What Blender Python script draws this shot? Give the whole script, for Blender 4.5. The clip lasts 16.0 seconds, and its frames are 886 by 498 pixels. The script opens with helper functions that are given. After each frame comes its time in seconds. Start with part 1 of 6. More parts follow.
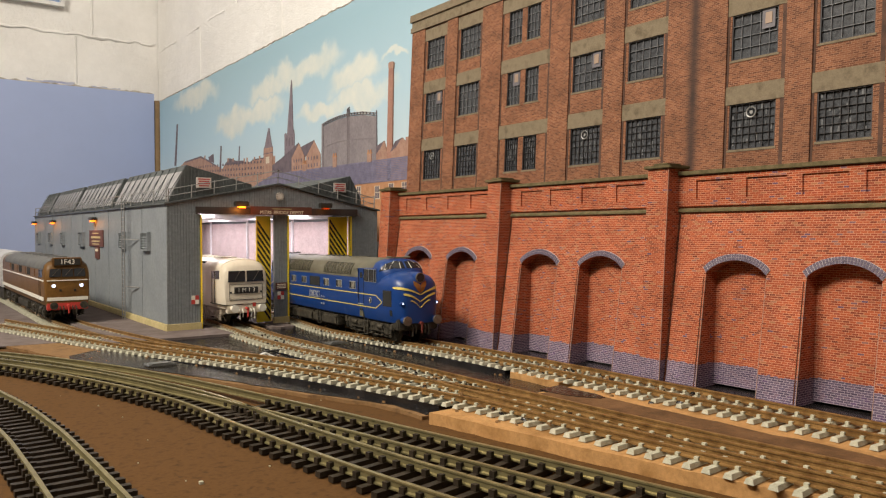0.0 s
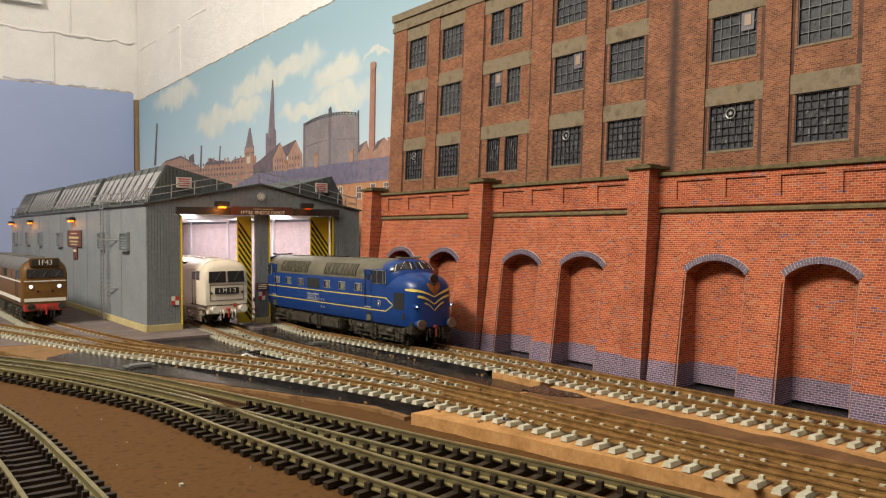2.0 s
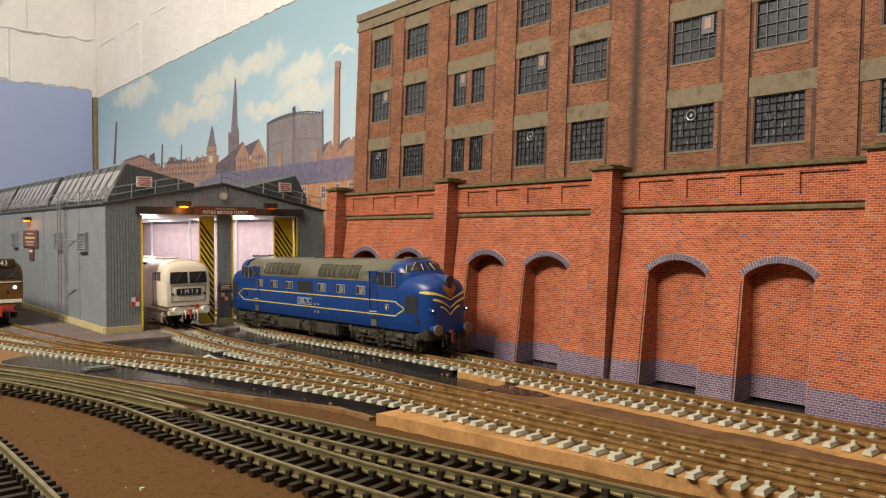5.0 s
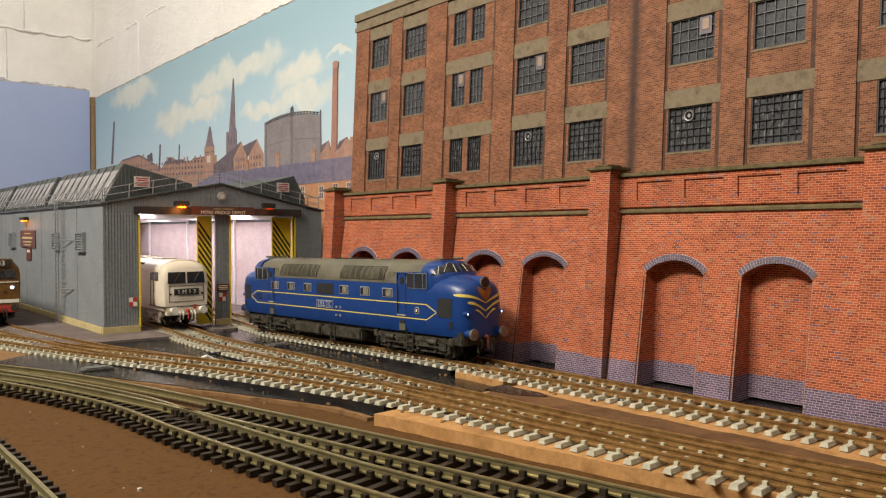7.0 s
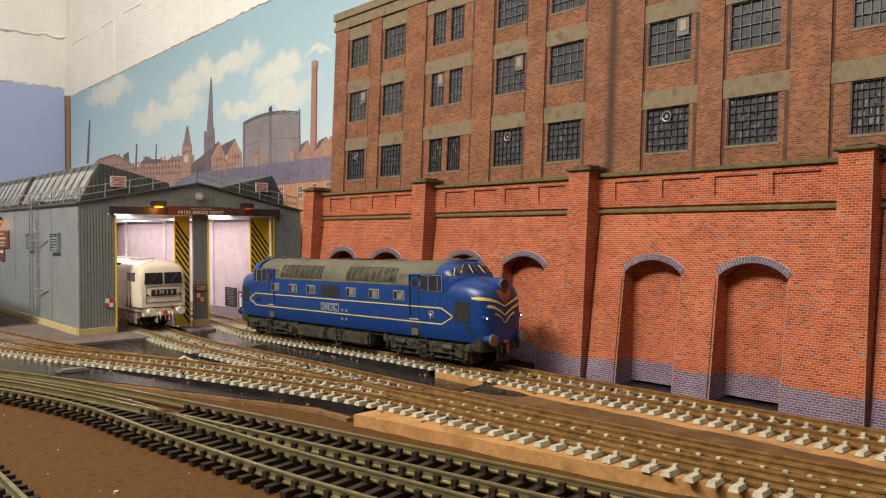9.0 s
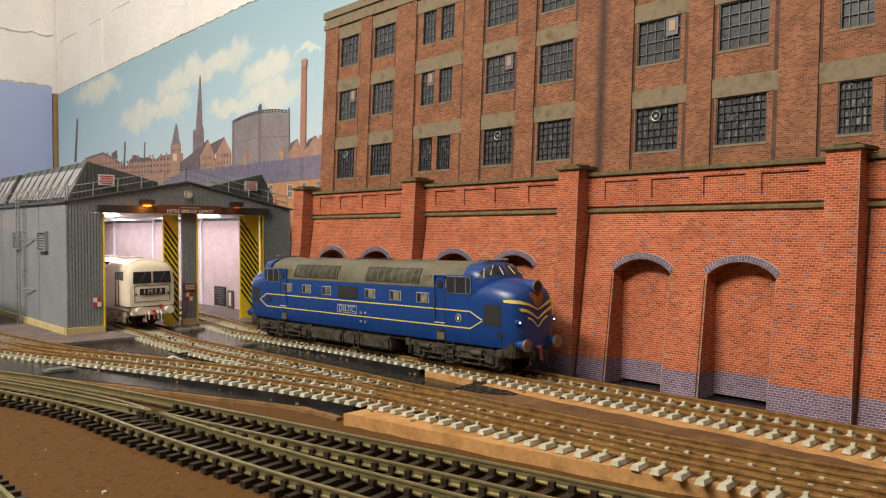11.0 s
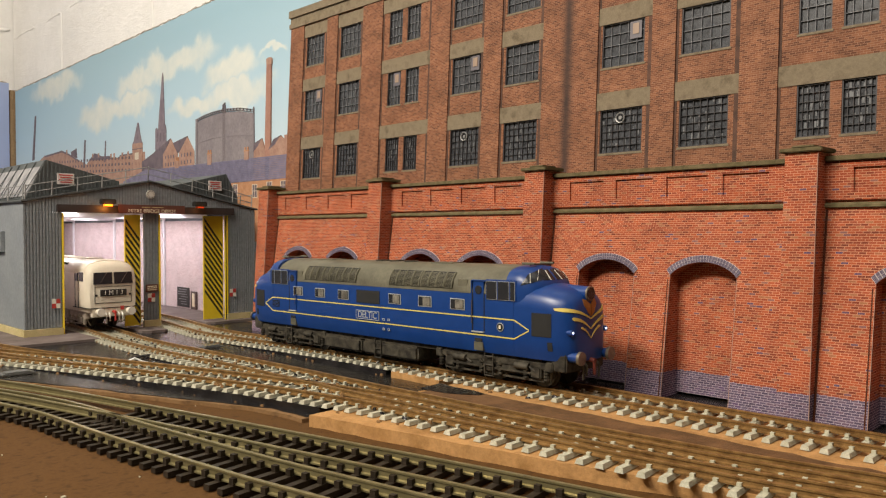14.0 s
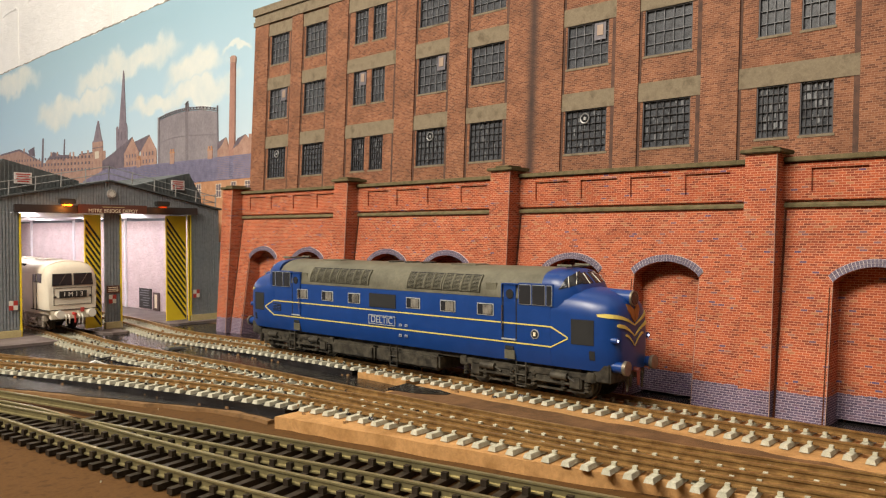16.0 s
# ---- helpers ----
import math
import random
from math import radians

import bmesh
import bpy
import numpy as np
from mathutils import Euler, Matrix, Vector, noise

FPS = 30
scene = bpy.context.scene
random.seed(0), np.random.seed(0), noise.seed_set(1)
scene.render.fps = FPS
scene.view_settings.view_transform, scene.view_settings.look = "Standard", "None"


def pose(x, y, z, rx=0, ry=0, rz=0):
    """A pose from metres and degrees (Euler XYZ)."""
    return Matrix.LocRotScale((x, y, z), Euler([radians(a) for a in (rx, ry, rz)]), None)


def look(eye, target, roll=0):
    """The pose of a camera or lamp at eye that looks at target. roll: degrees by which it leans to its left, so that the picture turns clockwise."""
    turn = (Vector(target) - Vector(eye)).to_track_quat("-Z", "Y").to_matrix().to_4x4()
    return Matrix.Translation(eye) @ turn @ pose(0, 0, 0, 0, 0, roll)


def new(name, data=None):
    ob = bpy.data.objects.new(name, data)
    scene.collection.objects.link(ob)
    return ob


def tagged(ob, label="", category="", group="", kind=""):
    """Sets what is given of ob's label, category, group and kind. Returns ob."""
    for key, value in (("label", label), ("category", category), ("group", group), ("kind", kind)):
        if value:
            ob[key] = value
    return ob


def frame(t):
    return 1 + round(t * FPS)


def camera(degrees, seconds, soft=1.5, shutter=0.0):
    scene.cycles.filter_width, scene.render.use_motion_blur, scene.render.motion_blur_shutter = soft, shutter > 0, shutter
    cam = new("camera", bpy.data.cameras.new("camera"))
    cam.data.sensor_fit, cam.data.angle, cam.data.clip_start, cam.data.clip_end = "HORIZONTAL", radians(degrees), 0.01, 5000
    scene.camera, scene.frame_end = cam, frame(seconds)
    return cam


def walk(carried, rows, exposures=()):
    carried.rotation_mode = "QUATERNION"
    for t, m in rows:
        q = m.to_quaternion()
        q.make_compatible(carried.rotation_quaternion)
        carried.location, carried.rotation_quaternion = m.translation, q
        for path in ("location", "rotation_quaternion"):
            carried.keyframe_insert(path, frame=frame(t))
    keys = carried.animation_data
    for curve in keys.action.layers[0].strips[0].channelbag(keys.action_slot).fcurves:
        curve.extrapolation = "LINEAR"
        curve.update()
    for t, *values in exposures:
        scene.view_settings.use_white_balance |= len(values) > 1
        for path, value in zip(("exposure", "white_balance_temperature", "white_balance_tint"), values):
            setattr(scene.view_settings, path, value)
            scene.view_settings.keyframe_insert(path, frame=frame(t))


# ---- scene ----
EYE = 0.080
cam = camera(59.6, 16.0, soft=1.2)
walk(cam, [
    (0.0, pose(0, 0, EYE, 88.71, 0.08, -36.16)),
    (0.5, pose(0, 0, EYE, 88.71, 0.07, -36.25)),
    (1.0, pose(0, 0, EYE, 88.71, 0.07, -36.56)),
    (1.5, pose(0, 0, EYE, 88.72, 0.06, -36.98)),
    (2.0, pose(0, 0, EYE, 88.73, 0.07, -37.49)),
    (2.5, pose(0, 0, EYE, 88.72, 0.08, -38.00)),
    (3.0, pose(0, 0, EYE, 88.73, 0.08, -38.51)),
    (3.5, pose(0, 0, EYE, 88.73, 0.07, -39.27)),
    (4.0, pose(0, 0, EYE, 88.73, 0.07, -39.70)),
    (6.5, pose(0, 0, EYE, 88.73, 0.08, -40.20)),
    (7.0, pose(0, 0, EYE, 88.74, 0.06, -40.23)),
    (7.5, pose(0, 0, EYE, 88.74, 0.08, -40.44)),
    (8.0, pose(0, 0, EYE, 88.74, 0.05, -40.70)),
    (8.5, pose(0, 0, EYE, 88.75, 0.08, -41.27)),
    (9.0, pose(0, 0, EYE, 88.74, 0.09, -41.74)),
    (11.5, pose(0, 0, EYE, 88.66, 0.05, -42.50)),
    (12.0, pose(0, 0, EYE, 88.66, 0.05, -42.50)),
    (12.5, pose(0, 0, EYE, 88.66, 0.06, -42.50)),
    (13.0, pose(0, 0, EYE, 88.66, 0.04, -43.09)),
    (13.5, pose(0, 0, EYE, 88.67, 0.03, -44.53)),
    (14.0, pose(0, 0, EYE, 88.69, -0.01, -44.97)),
    (14.5, pose(0, 0, EYE, 88.69, 0.02, -45.37)),
    (15.0, pose(0, 0, EYE, 88.69, 0.02, -46.39)),
    (15.5, pose(0, 0, EYE, 88.69, 0.05, -47.02)),
    (16.0, pose(0, 0, EYE, 88.68, 0.06, -47.46)),
], exposures=((0.0, -0.25), (12.0, -0.22), (15.0, -0.2), (15.4, 0.03), (16.0, -0.01)))

# ---- world and lights ----
world = bpy.data.worlds.new("room_air")
world.use_nodes = True
world.node_tree.nodes["Background"].inputs[0].default_value = (1.0, 0.93, 0.82, 1)
world.node_tree.nodes["Background"].inputs[1].default_value = 0.008
scene.world = world


def area_lamp(name, m, sx, sy, watts, color):
    d = bpy.data.lights.new(name, "AREA")
    d.shape, d.size, d.size_y, d.energy, d.color = "RECTANGLE", sx, sy, watts, color
    o = new(name, d)
    o.matrix_world = m
    return o


def point_lamp(name, p, watts, color, radius=0.002):
    d = bpy.data.lights.new(name, "POINT")
    d.energy, d.color, d.shadow_soft_size = watts, color, radius
    o = new(name, d)
    o.location = p
    return o


# unseen key lamp, set from the direction of the shadows
area_lamp("ceiling_tube_light", look((-0.58, 0.44, 0.86), (0.30, 0.14, 0.07)), 0.5, 0.14, 20, (1.0, 0.90, 0.76))
# unseen fill lamp, added to lift the walls and the shaded jambs
area_lamp("ceiling_tube_light", look((-0.9, -0.15, 1.45), (0.2, 1.1, 0.35)), 0.9, 0.3, 14.5, (1.0, 0.92, 0.83))

# ---- materials ----


def mat(name, rough=0.6, metal=0.0):
    m = bpy.data.materials.new(name)
    m.use_nodes = True
    b = m.node_tree.nodes["Principled BSDF"]
    b.inputs["Roughness"].default_value, b.inputs["Metallic"].default_value = rough, metal
    return m, m.node_tree.nodes, m.node_tree.links, b


def coords(n, l, scale=(1, 1, 1), kind="Object"):
    t, mp = n.new("ShaderNodeTexCoord"), n.new("ShaderNodeMapping")
    mp.inputs["Scale"].default_value = scale
    l.new(t.outputs[kind], mp.inputs[0])
    return mp.outputs[0]


def world_pos(n):
    return n.new("ShaderNodeNewGeometry").outputs["Position"]


def noise_tex(n, l, vec, scale, detail=4, rough=0.6):
    t = n.new("ShaderNodeTexNoise")
    t.inputs["Scale"].default_value, t.inputs["Detail"].default_value, t.inputs["Roughness"].default_value = scale, detail, rough
    l.new(vec, t.inputs["Vector"])
    return t.outputs["Fac"]


def ramp(n, l, fac, stops):
    r = n.new("ShaderNodeValToRGB")
    while len(r.color_ramp.elements) < len(stops):
        r.color_ramp.elements.new(0.5)
    for e, (p, c) in zip(r.color_ramp.elements, stops):
        e.position, e.color = p, (*c, 1)
    l.new(fac, r.inputs[0])
    return r.outputs[0]


def mix(n, l, fac, a, b, kind="MIX"):
    x = n.new("ShaderNodeMix")
    x.data_type, x.blend_type = "RGBA", kind
    for sock, val in ((x.inputs[0], fac), (x.inputs[6], a), (x.inputs[7], b)):
        if isinstance(val, (int, float)):
            sock.default_value = val
        elif isinstance(val, tuple):
            sock.default_value = (*val, 1)
        else:
            l.new(val, sock)
    return x.outputs[2]


def math_node(n, l, op, a, b=0.0, c=0.0):
    x = n.new("ShaderNodeMath")
    x.operation = op
    for i, val in enumerate((a, b, c)):
        if isinstance(val, (int, float)):
            x.inputs[i].default_value = val
        else:
            l.new(val, x.inputs[i])
    return x.outputs[0]


def bump(n, l, b, height, strength, dist):
    k = n.new("ShaderNodeBump")
    k.inputs["Strength"].default_value, k.inputs["Distance"].default_value = strength, dist
    l.new(height, k.inputs["Height"])
    l.new(k.outputs[0], b.inputs["Normal"])


def mottled(name, c1, c2, scale, rough=0.6, metal=0.0, bump_d=0.0, fine=None, c3=None, grain=0.55):
    """A surface of two or three tones with a fine grain over it."""
    m, n, l, b = mat(name, rough, metal)
    b.inputs["Specular IOR Level"].default_value = 0.5 if rough < 0.35 else 0.2
    v = world_pos(n) if fine == "world" else coords(n, l)
    f = noise_tex(n, l, v, scale)
    stops = [(0.32, c1), (0.68, c2)] if c3 is None else [(0.3, c1), (0.5, c2), (0.72, c3)]
    col = ramp(n, l, f, stops)
    g = noise_tex(n, l, v, scale * 9, 6, 0.75)
    col = mix(n, l, grain, col, ramp(n, l, g, [(0.25, (0.45, 0.45, 0.45)), (0.75, (1.3, 1.3, 1.3))]), "MULTIPLY")
    l.new(col, b.inputs["Base Color"])
    l.new(ramp(n, l, g, [(0.2, (max(rough - 0.12, 0.05),) * 3), (0.8, (min(rough + 0.12, 1),) * 3)]), b.inputs["Roughness"])
    if bump_d:
        bump(n, l, b, g, 0.6, bump_d)
    return m


def brickwork(name, stops, mortar, blue_below=None, rough=0.75, dirt=0.35, bw=0.0029, rh=0.00104, dark_band=None):
    """Printed brick paper in stretcher rows; vertical faces of either direction."""
    m, n, l, b = mat(name, rough)
    b.inputs["Specular IOR Level"].default_value = 0.25
    p = n.new("ShaderNodeSeparateXYZ")
    l.new(world_pos(n), p.inputs[0])
    along = math_node(n, l, "ADD", p.outputs[0], p.outputs[1])
    v = n.new("ShaderNodeCombineXYZ")
    l.new(along, v.inputs[0])
    l.new(p.outputs[2], v.inputs[1])

    def bricks(c1, c2, mo):
        t = n.new("ShaderNodeTexBrick")
        for key, val in (("Scale", 1), ("Brick Width", bw), ("Row Height", rh), ("Mortar Size", rh * 0.115), ("Mortar Smooth", 0.2), ("Bias", 0.0)):
            t.inputs[key].default_value = val
        for key, val in (("Color1", c1), ("Color2", c2), ("Mortar", mo)):
            t.inputs[key].default_value = (*val, 1)
        l.new(v.outputs[0], t.inputs["Vector"])
        return t
    t = bricks((0, 0, 0), (1, 1, 1), (0.5, 0.5, 0.5))
    sep = n.new("ShaderNodeSeparateColor")
    l.new(t.outputs["Color"], sep.inputs[0])
    col = ramp(n, l, sep.outputs[0], stops)
    patch = noise_tex(n, l, v.outputs[0], 55, 3)
    if blue_below is not None:
        wob = math_node(n, l, "MULTIPLY_ADD", noise_tex(n, l, v.outputs[0], 330, 2), 0.0024, -0.0012)
        low = math_node(n, l, "LESS_THAN", math_node(n, l, "ADD", p.outputs[2], wob), blue_below)
        blue = ramp(n, l, sep.outputs[0], [(0.0, (0.08, 0.058, 0.095)), (0.5, (0.125, 0.093, 0.15)), (1.0, (0.16, 0.1, 0.14))])
        col = mix(n, l, low, col, blue)
        up = math_node(n, l, "MULTIPLY_ADD", p.outputs[2], -9.0, 0.62)
        stray = math_node(n, l, "GREATER_THAN", math_node(n, l, "MULTIPLY", noise_tex(n, l, v.outputs[0], 120, 1), math_node(n, l, "ADD", sep.outputs[0], up)), 0.84)
        col = mix(n, l, stray, col, (0.12, 0.075, 0.15))
        mortar = mix(n, l, low, mortar, (0.42, 0.35, 0.4))
    col = mix(n, l, t.outputs["Fac"], col, mortar)
    col = mix(n, l, dirt, col, ramp(n, l, patch, [(0.3, (0.5, 0.47, 0.45)), (0.65, (1.15, 1.12, 1.1))]), "MULTIPLY")
    # soft dark upright band, strongest at its centre line
    if dark_band:
        off = math_node(n, l, "DIVIDE", math_node(n, l, "SUBTRACT", p.outputs[1], dark_band[0]), dark_band[1])
        band_fac = math_node(n, l, "EXPONENT", math_node(n, l, "MULTIPLY", math_node(n, l, "MULTIPLY", off, off), -1.0))
        col = mix(n, l, math_node(n, l, "MULTIPLY", band_fac, math_node(n, l, "MULTIPLY_ADD", patch, 0.5, 0.62)), col, (0.045, 0.03, 0.025))
    l.new(col, b.inputs["Base Color"])
    bump(n, l, b, math_node(n, l, "SUBTRACT", 1.0, t.outputs["Fac"]), 0.25, 0.0001)
    return m


def plain(name, c, rough=0.5, metal=0.0, vary=0.12):
    m, n, l, b = mat(name, rough, metal)
    f = noise_tex(n, l, coords(n, l), 160, 5)
    l.new(mix(n, l, vary, c, ramp(n, l, f, [(0.3, tuple(x * 0.4 for x in c)), (0.7, tuple(min(x * 1.5 + 0.02, 1) for x in c))])), b.inputs["Base Color"])
    return m


def glow(name, c, strength):
    m, n, l, b = mat(name, 0.4)
    b.inputs["Base Color"].default_value = (*c, 1)
    b.inputs["Emission Color"].default_value = (*c, 1)
    b.inputs["Emission Strength"].default_value = strength
    return m


RED_STOPS = [(0.0, (0.18, 0.04, 0.02)), (0.25, (0.31, 0.062, 0.024)), (0.6, (0.43, 0.098, 0.034)), (0.86, (0.29, 0.062, 0.03)), (0.95, (0.37, 0.16, 0.075)), (1.0, (0.12, 0.065, 0.13))]
M_BRICK = brickwork("red_brick_paper", RED_STOPS, (0.56, 0.275, 0.165), blue_below=0.0136, dirt=0.45)
M_RING = mottled("blue_brick", (0.105, 0.086, 0.122), (0.21, 0.175, 0.225), 900, 0.6)
M_MORTAR = mottled("pale_mortar", (0.5, 0.45, 0.45), (0.6, 0.55, 0.54), 600, 0.85)
M_MILL = brickwork("mill_brick_paper", [(0.0, (0.115, 0.045, 0.023)), (0.5, (0.2, 0.078, 0.037)), (1.0, (0.27, 0.118, 0.058))], (0.31, 0.172, 0.11), dirt=0.6, dark_band=(0.2625, 0.0036), bw=0.0026, rh=0.00096)
M_WORN = mottled("worn_paper_edge", (0.3, 0.16, 0.11), (0.5, 0.34, 0.27), 500, 0.85, fine="world")
M_JOINT = mottled("dark_card_joint", (0.055, 0.018, 0.01), (0.12, 0.035, 0.018), 400, 0.85, fine="world")
M_STONE = mottled("weathered_stone", (0.14, 0.112, 0.072), (0.225, 0.182, 0.122), 120, 0.85, c3=(0.175, 0.142, 0.092), fine="world")
M_COPING = mottled("mossy_coping", (0.10, 0.085, 0.04), (0.19, 0.15, 0.08), 260, 0.9, bump_d=0.0003, fine="world")
M_PIER_SHADE = mottled("printed_pier_shade", (0.07, 0.045, 0.035), (0.13, 0.07, 0.05), 200, 0.85)
M_BAR = plain("grey_glazing_bar", (0.2, 0.205, 0.215), 0.6)
M_FRAMEDARK = plain("dark_window_frame", (0.035, 0.03, 0.03), 0.5)
# paler mottling in the colour stands in for reflections on the glass
M_WINGLASS = mottled("reflection_mottled_glass", (0.016, 0.017, 0.02), (0.075, 0.08, 0.088), 260, 0.25, fine="world", c3=(0.02, 0.02, 0.022))
M_PALEPANE = plain("boarded_pane", (0.33, 0.235, 0.17), 0.5)
M_VENT = plain("grey_vent_frame", (0.13, 0.12, 0.135), 0.5)
# pale tone for reflections painted onto the window panes
M_REFLECTION = plain("painted_reflection", (0.12, 0.125, 0.13), 0.45, vary=0.5)
M_TAN = mottled("cork_underlay", (0.29, 0.148, 0.048), (0.5, 0.278, 0.108), 60, 0.85, bump_d=0.0006, c3=(0.39, 0.205, 0.073), fine="world")
M_BOARD = mottled("brown_baseboard", (0.058, 0.026, 0.0062), (0.104, 0.049, 0.0125), 260, 0.9, c3=(0.077, 0.035, 0.0085), fine="world", grain=0.75)
M_BLACK = mottled("black_gloss_paint", (0.010, 0.009, 0.009), (0.026, 0.023, 0.022), 90, 0.15, bump_d=0.0003, fine="world")
M_DIRT = mottled("rusty_dirt", (0.09, 0.048, 0.021), (0.19, 0.1, 0.045), 110, 0.8, bump_d=0.0004, fine="world")
M_CONC = mottled("pale_concrete_sleeper", (0.38, 0.365, 0.27), (0.56, 0.54, 0.42), 300, 0.75, fine="world")
M_DARKSLEEPER = mottled("black_plastic_sleeper", (0.018, 0.0135, 0.009), (0.042, 0.031, 0.021), 300, 0.45, fine="world")
M_RAIL = plain("nickel_silver_rail", (0.28, 0.24, 0.115), 0.38, 0.6, vary=0.35)
M_RUSTRAIL = mottled("rust_painted_rail", (0.165, 0.088, 0.03), (0.35, 0.21, 0.078), 220, 0.45, 0.35, fine="world")
M_CARD = mottled("grey_card_floor", (0.12, 0.095, 0.085), (0.19, 0.155, 0.142), 70, 0.8, fine="world")
M_ROOMGREY = mottled("unseen_room_grey", (0.17, 0.14, 0.13), (0.25, 0.21, 0.2), 20, 0.8, fine="world")
M_FLOORTAN = mottled("dirty_tan_board", (0.12, 0.066, 0.028), (0.24, 0.138, 0.06), 130, 0.85, bump_d=0.0005, c3=(0.17, 0.095, 0.04), fine="world")
M_SHED = mottled("grey_steel_cladding", (0.22, 0.243, 0.26), (0.265, 0.287, 0.3), 40, 0.55, fine="world")
M_SHEDDARK = mottled("dark_grey_cladding", (0.075, 0.085, 0.085), (0.115, 0.125, 0.125), 60, 0.6, fine="world")
M_CREAM = mottled("cream_plinth", (0.5, 0.42, 0.2), (0.6, 0.5, 0.27), 120, 0.6, fine="world")
M_YELLOW = plain("hazard_yellow", (0.85, 0.63, 0.03), 0.45)
M_HBLACK = plain("hazard_black", (0.02, 0.018, 0.015), 0.5)
M_BEAM = plain("dark_brown_beam", (0.035, 0.025, 0.022), 0.5)
M_SIGN = plain("maroon_sign", (0.12, 0.04, 0.025), 0.5)
M_LETTER = plain("cream_lettering", (0.8, 0.7, 0.5), 0.5)
M_WHITE = mottled("white_interior_paint", (0.72, 0.7, 0.72), (0.82, 0.8, 0.82), 60, 0.6, fine="world", grain=0.15)
M_PINKBRICK = brickwork("whitewashed_brick_paper", [(0.0, (0.55, 0.42, 0.42)), (1.0, (0.68, 0.55, 0.55))], (0.7, 0.62, 0.62), dirt=0.25)
M_ROOFGLASS = mottled("dusty_rooflight", (0.22, 0.22, 0.23), (0.42, 0.415, 0.41), 150, 0.4, fine="world")
M_ORANGE = glow("orange_lamp_glow", (1.0, 0.2, 0.012), 4.0)
M_DIMLAMP = glow("dim_red_lamp_glow", (0.5, 0.06, 0.01), 0.3)
M_HEAD = glow("white_headlamp_glow", (0.62, 0.74, 1.0), 2.6)
M_WIRE = plain("grey_wire", (0.3, 0.3, 0.29), 0.45, 0.5)
M_WALLPAINT = mottled("cream_masonry_paint", (0.82, 0.81, 0.78), (0.91, 0.9, 0.87), 9, 0.6, bump_d=0.0045, fine="world", grain=0.1)
M_BLUEBOARD = mottled("blue_painted_board", (0.36, 0.44, 0.68), (0.38, 0.46, 0.70), 3, 0.6, fine="world", grain=0.05)
M_BLUE = plain("blue_loco_paint", (0.003, 0.037, 0.18), 0.36, vary=0.14)
M_LOCOROOF = mottled("grey_loco_roof", (0.10, 0.095, 0.068), (0.165, 0.155, 0.11), 70, 0.45)
M_LOCOYEL = plain("pale_yellow_lining", (0.62, 0.5, 0.12), 0.45)
M_UNDER = mottled("weathered_underframe", (0.016, 0.014, 0.011), (0.085, 0.075, 0.055), 260, 0.6)
M_GLASS = plain("dark_cab_glass", (0.02, 0.022, 0.025), 0.2)
M_GRILLE = plain("black_grille", (0.012, 0.012, 0.011), 0.85)
M_CHROME = plain("chrome", (0.6, 0.6, 0.58), 0.2, 1.0)
M_WLOCO = mottled("cream_loco_paint", (0.64, 0.58, 0.46), (0.72, 0.66, 0.54), 60, 0.4, grain=0.15)
M_BLOCO = mottled("golden_brown_loco_paint", (0.13, 0.065, 0.017), (0.175, 0.087, 0.024), 60, 0.4)
M_WSTRIPE = plain("white_stripe", (0.75, 0.72, 0.62), 0.5)
M_REDBUF = plain("red_buffer_beam", (0.45, 0.04, 0.03), 0.5)
M_DARKROOF = mottled("dark_grey_roof", (0.1, 0.1, 0.095), (0.15, 0.15, 0.14), 80, 0.55)
M_CURTAIN = mottled("grey_blind", (0.07, 0.065, 0.055), (0.26, 0.24, 0.2), 240, 0.3)
M_STEEL = mottled("dull_steel", (0.16, 0.13, 0.1), (0.3, 0.26, 0.2), 200, 0.4, 0.6)
M_DRED = plain("dark_red_paint", (0.14, 0.025, 0.015), 0.6)
M_PLATE = plain("polished_letter", (0.36, 0.37, 0.36), 0.35)

# ---- mesh helpers ----


def box(bm, x0, x1, y0, y1, z0, z1):
    v = [bm.verts.new(p) for p in ((x0, y0, z0), (x1, y0, z0), (x1, y1, z0), (x0, y1, z0), (x0, y0, z1), (x1, y0, z1), (x1, y1, z1), (x0, y1, z1))]
    for f in ((0, 3, 2, 1), (4, 5, 6, 7), (0, 1, 5, 4), (1, 2, 6, 5), (2, 3, 7, 6), (3, 0, 4, 7)):
        bm.faces.new([v[i] for i in f])
    return v


def prism(bm, a, b):
    """Two loops of the same count, capped, with sides between."""
    va, vb = [bm.verts.new(p) for p in a], [bm.verts.new(p) for p in b]
    n = len(va)
    bm.faces.new(va)
    bm.faces.new(vb[::-1])
    for i in range(n):
        bm.faces.new((va[i], vb[i], vb[(i + 1) % n], va[(i + 1) % n]))


def rod(bm, p, q, r, n=6):
    p, q = Vector(p), Vector(q)
    d = (q - p).normalized()
    u = d.orthogonal().normalized()
    w = d.cross(u)
    ring = [u * math.cos(2 * math.pi * i / n) * r + w * math.sin(2 * math.pi * i / n) * r for i in range(n)]
    prism(bm, [p + o for o in ring], [q + o for o in ring])


def loft(bm, rings):
    vs = [[bm.verts.new(p) for p in r] for r in rings]
    n = len(vs[0])
    for a, b in zip(vs, vs[1:]):
        for i in range(n):
            bm.faces.new((a[i], a[(i + 1) % n], b[(i + 1) % n], b[i]))
    bm.faces.new(vs[0][::-1])
    bm.faces.new(vs[-1])


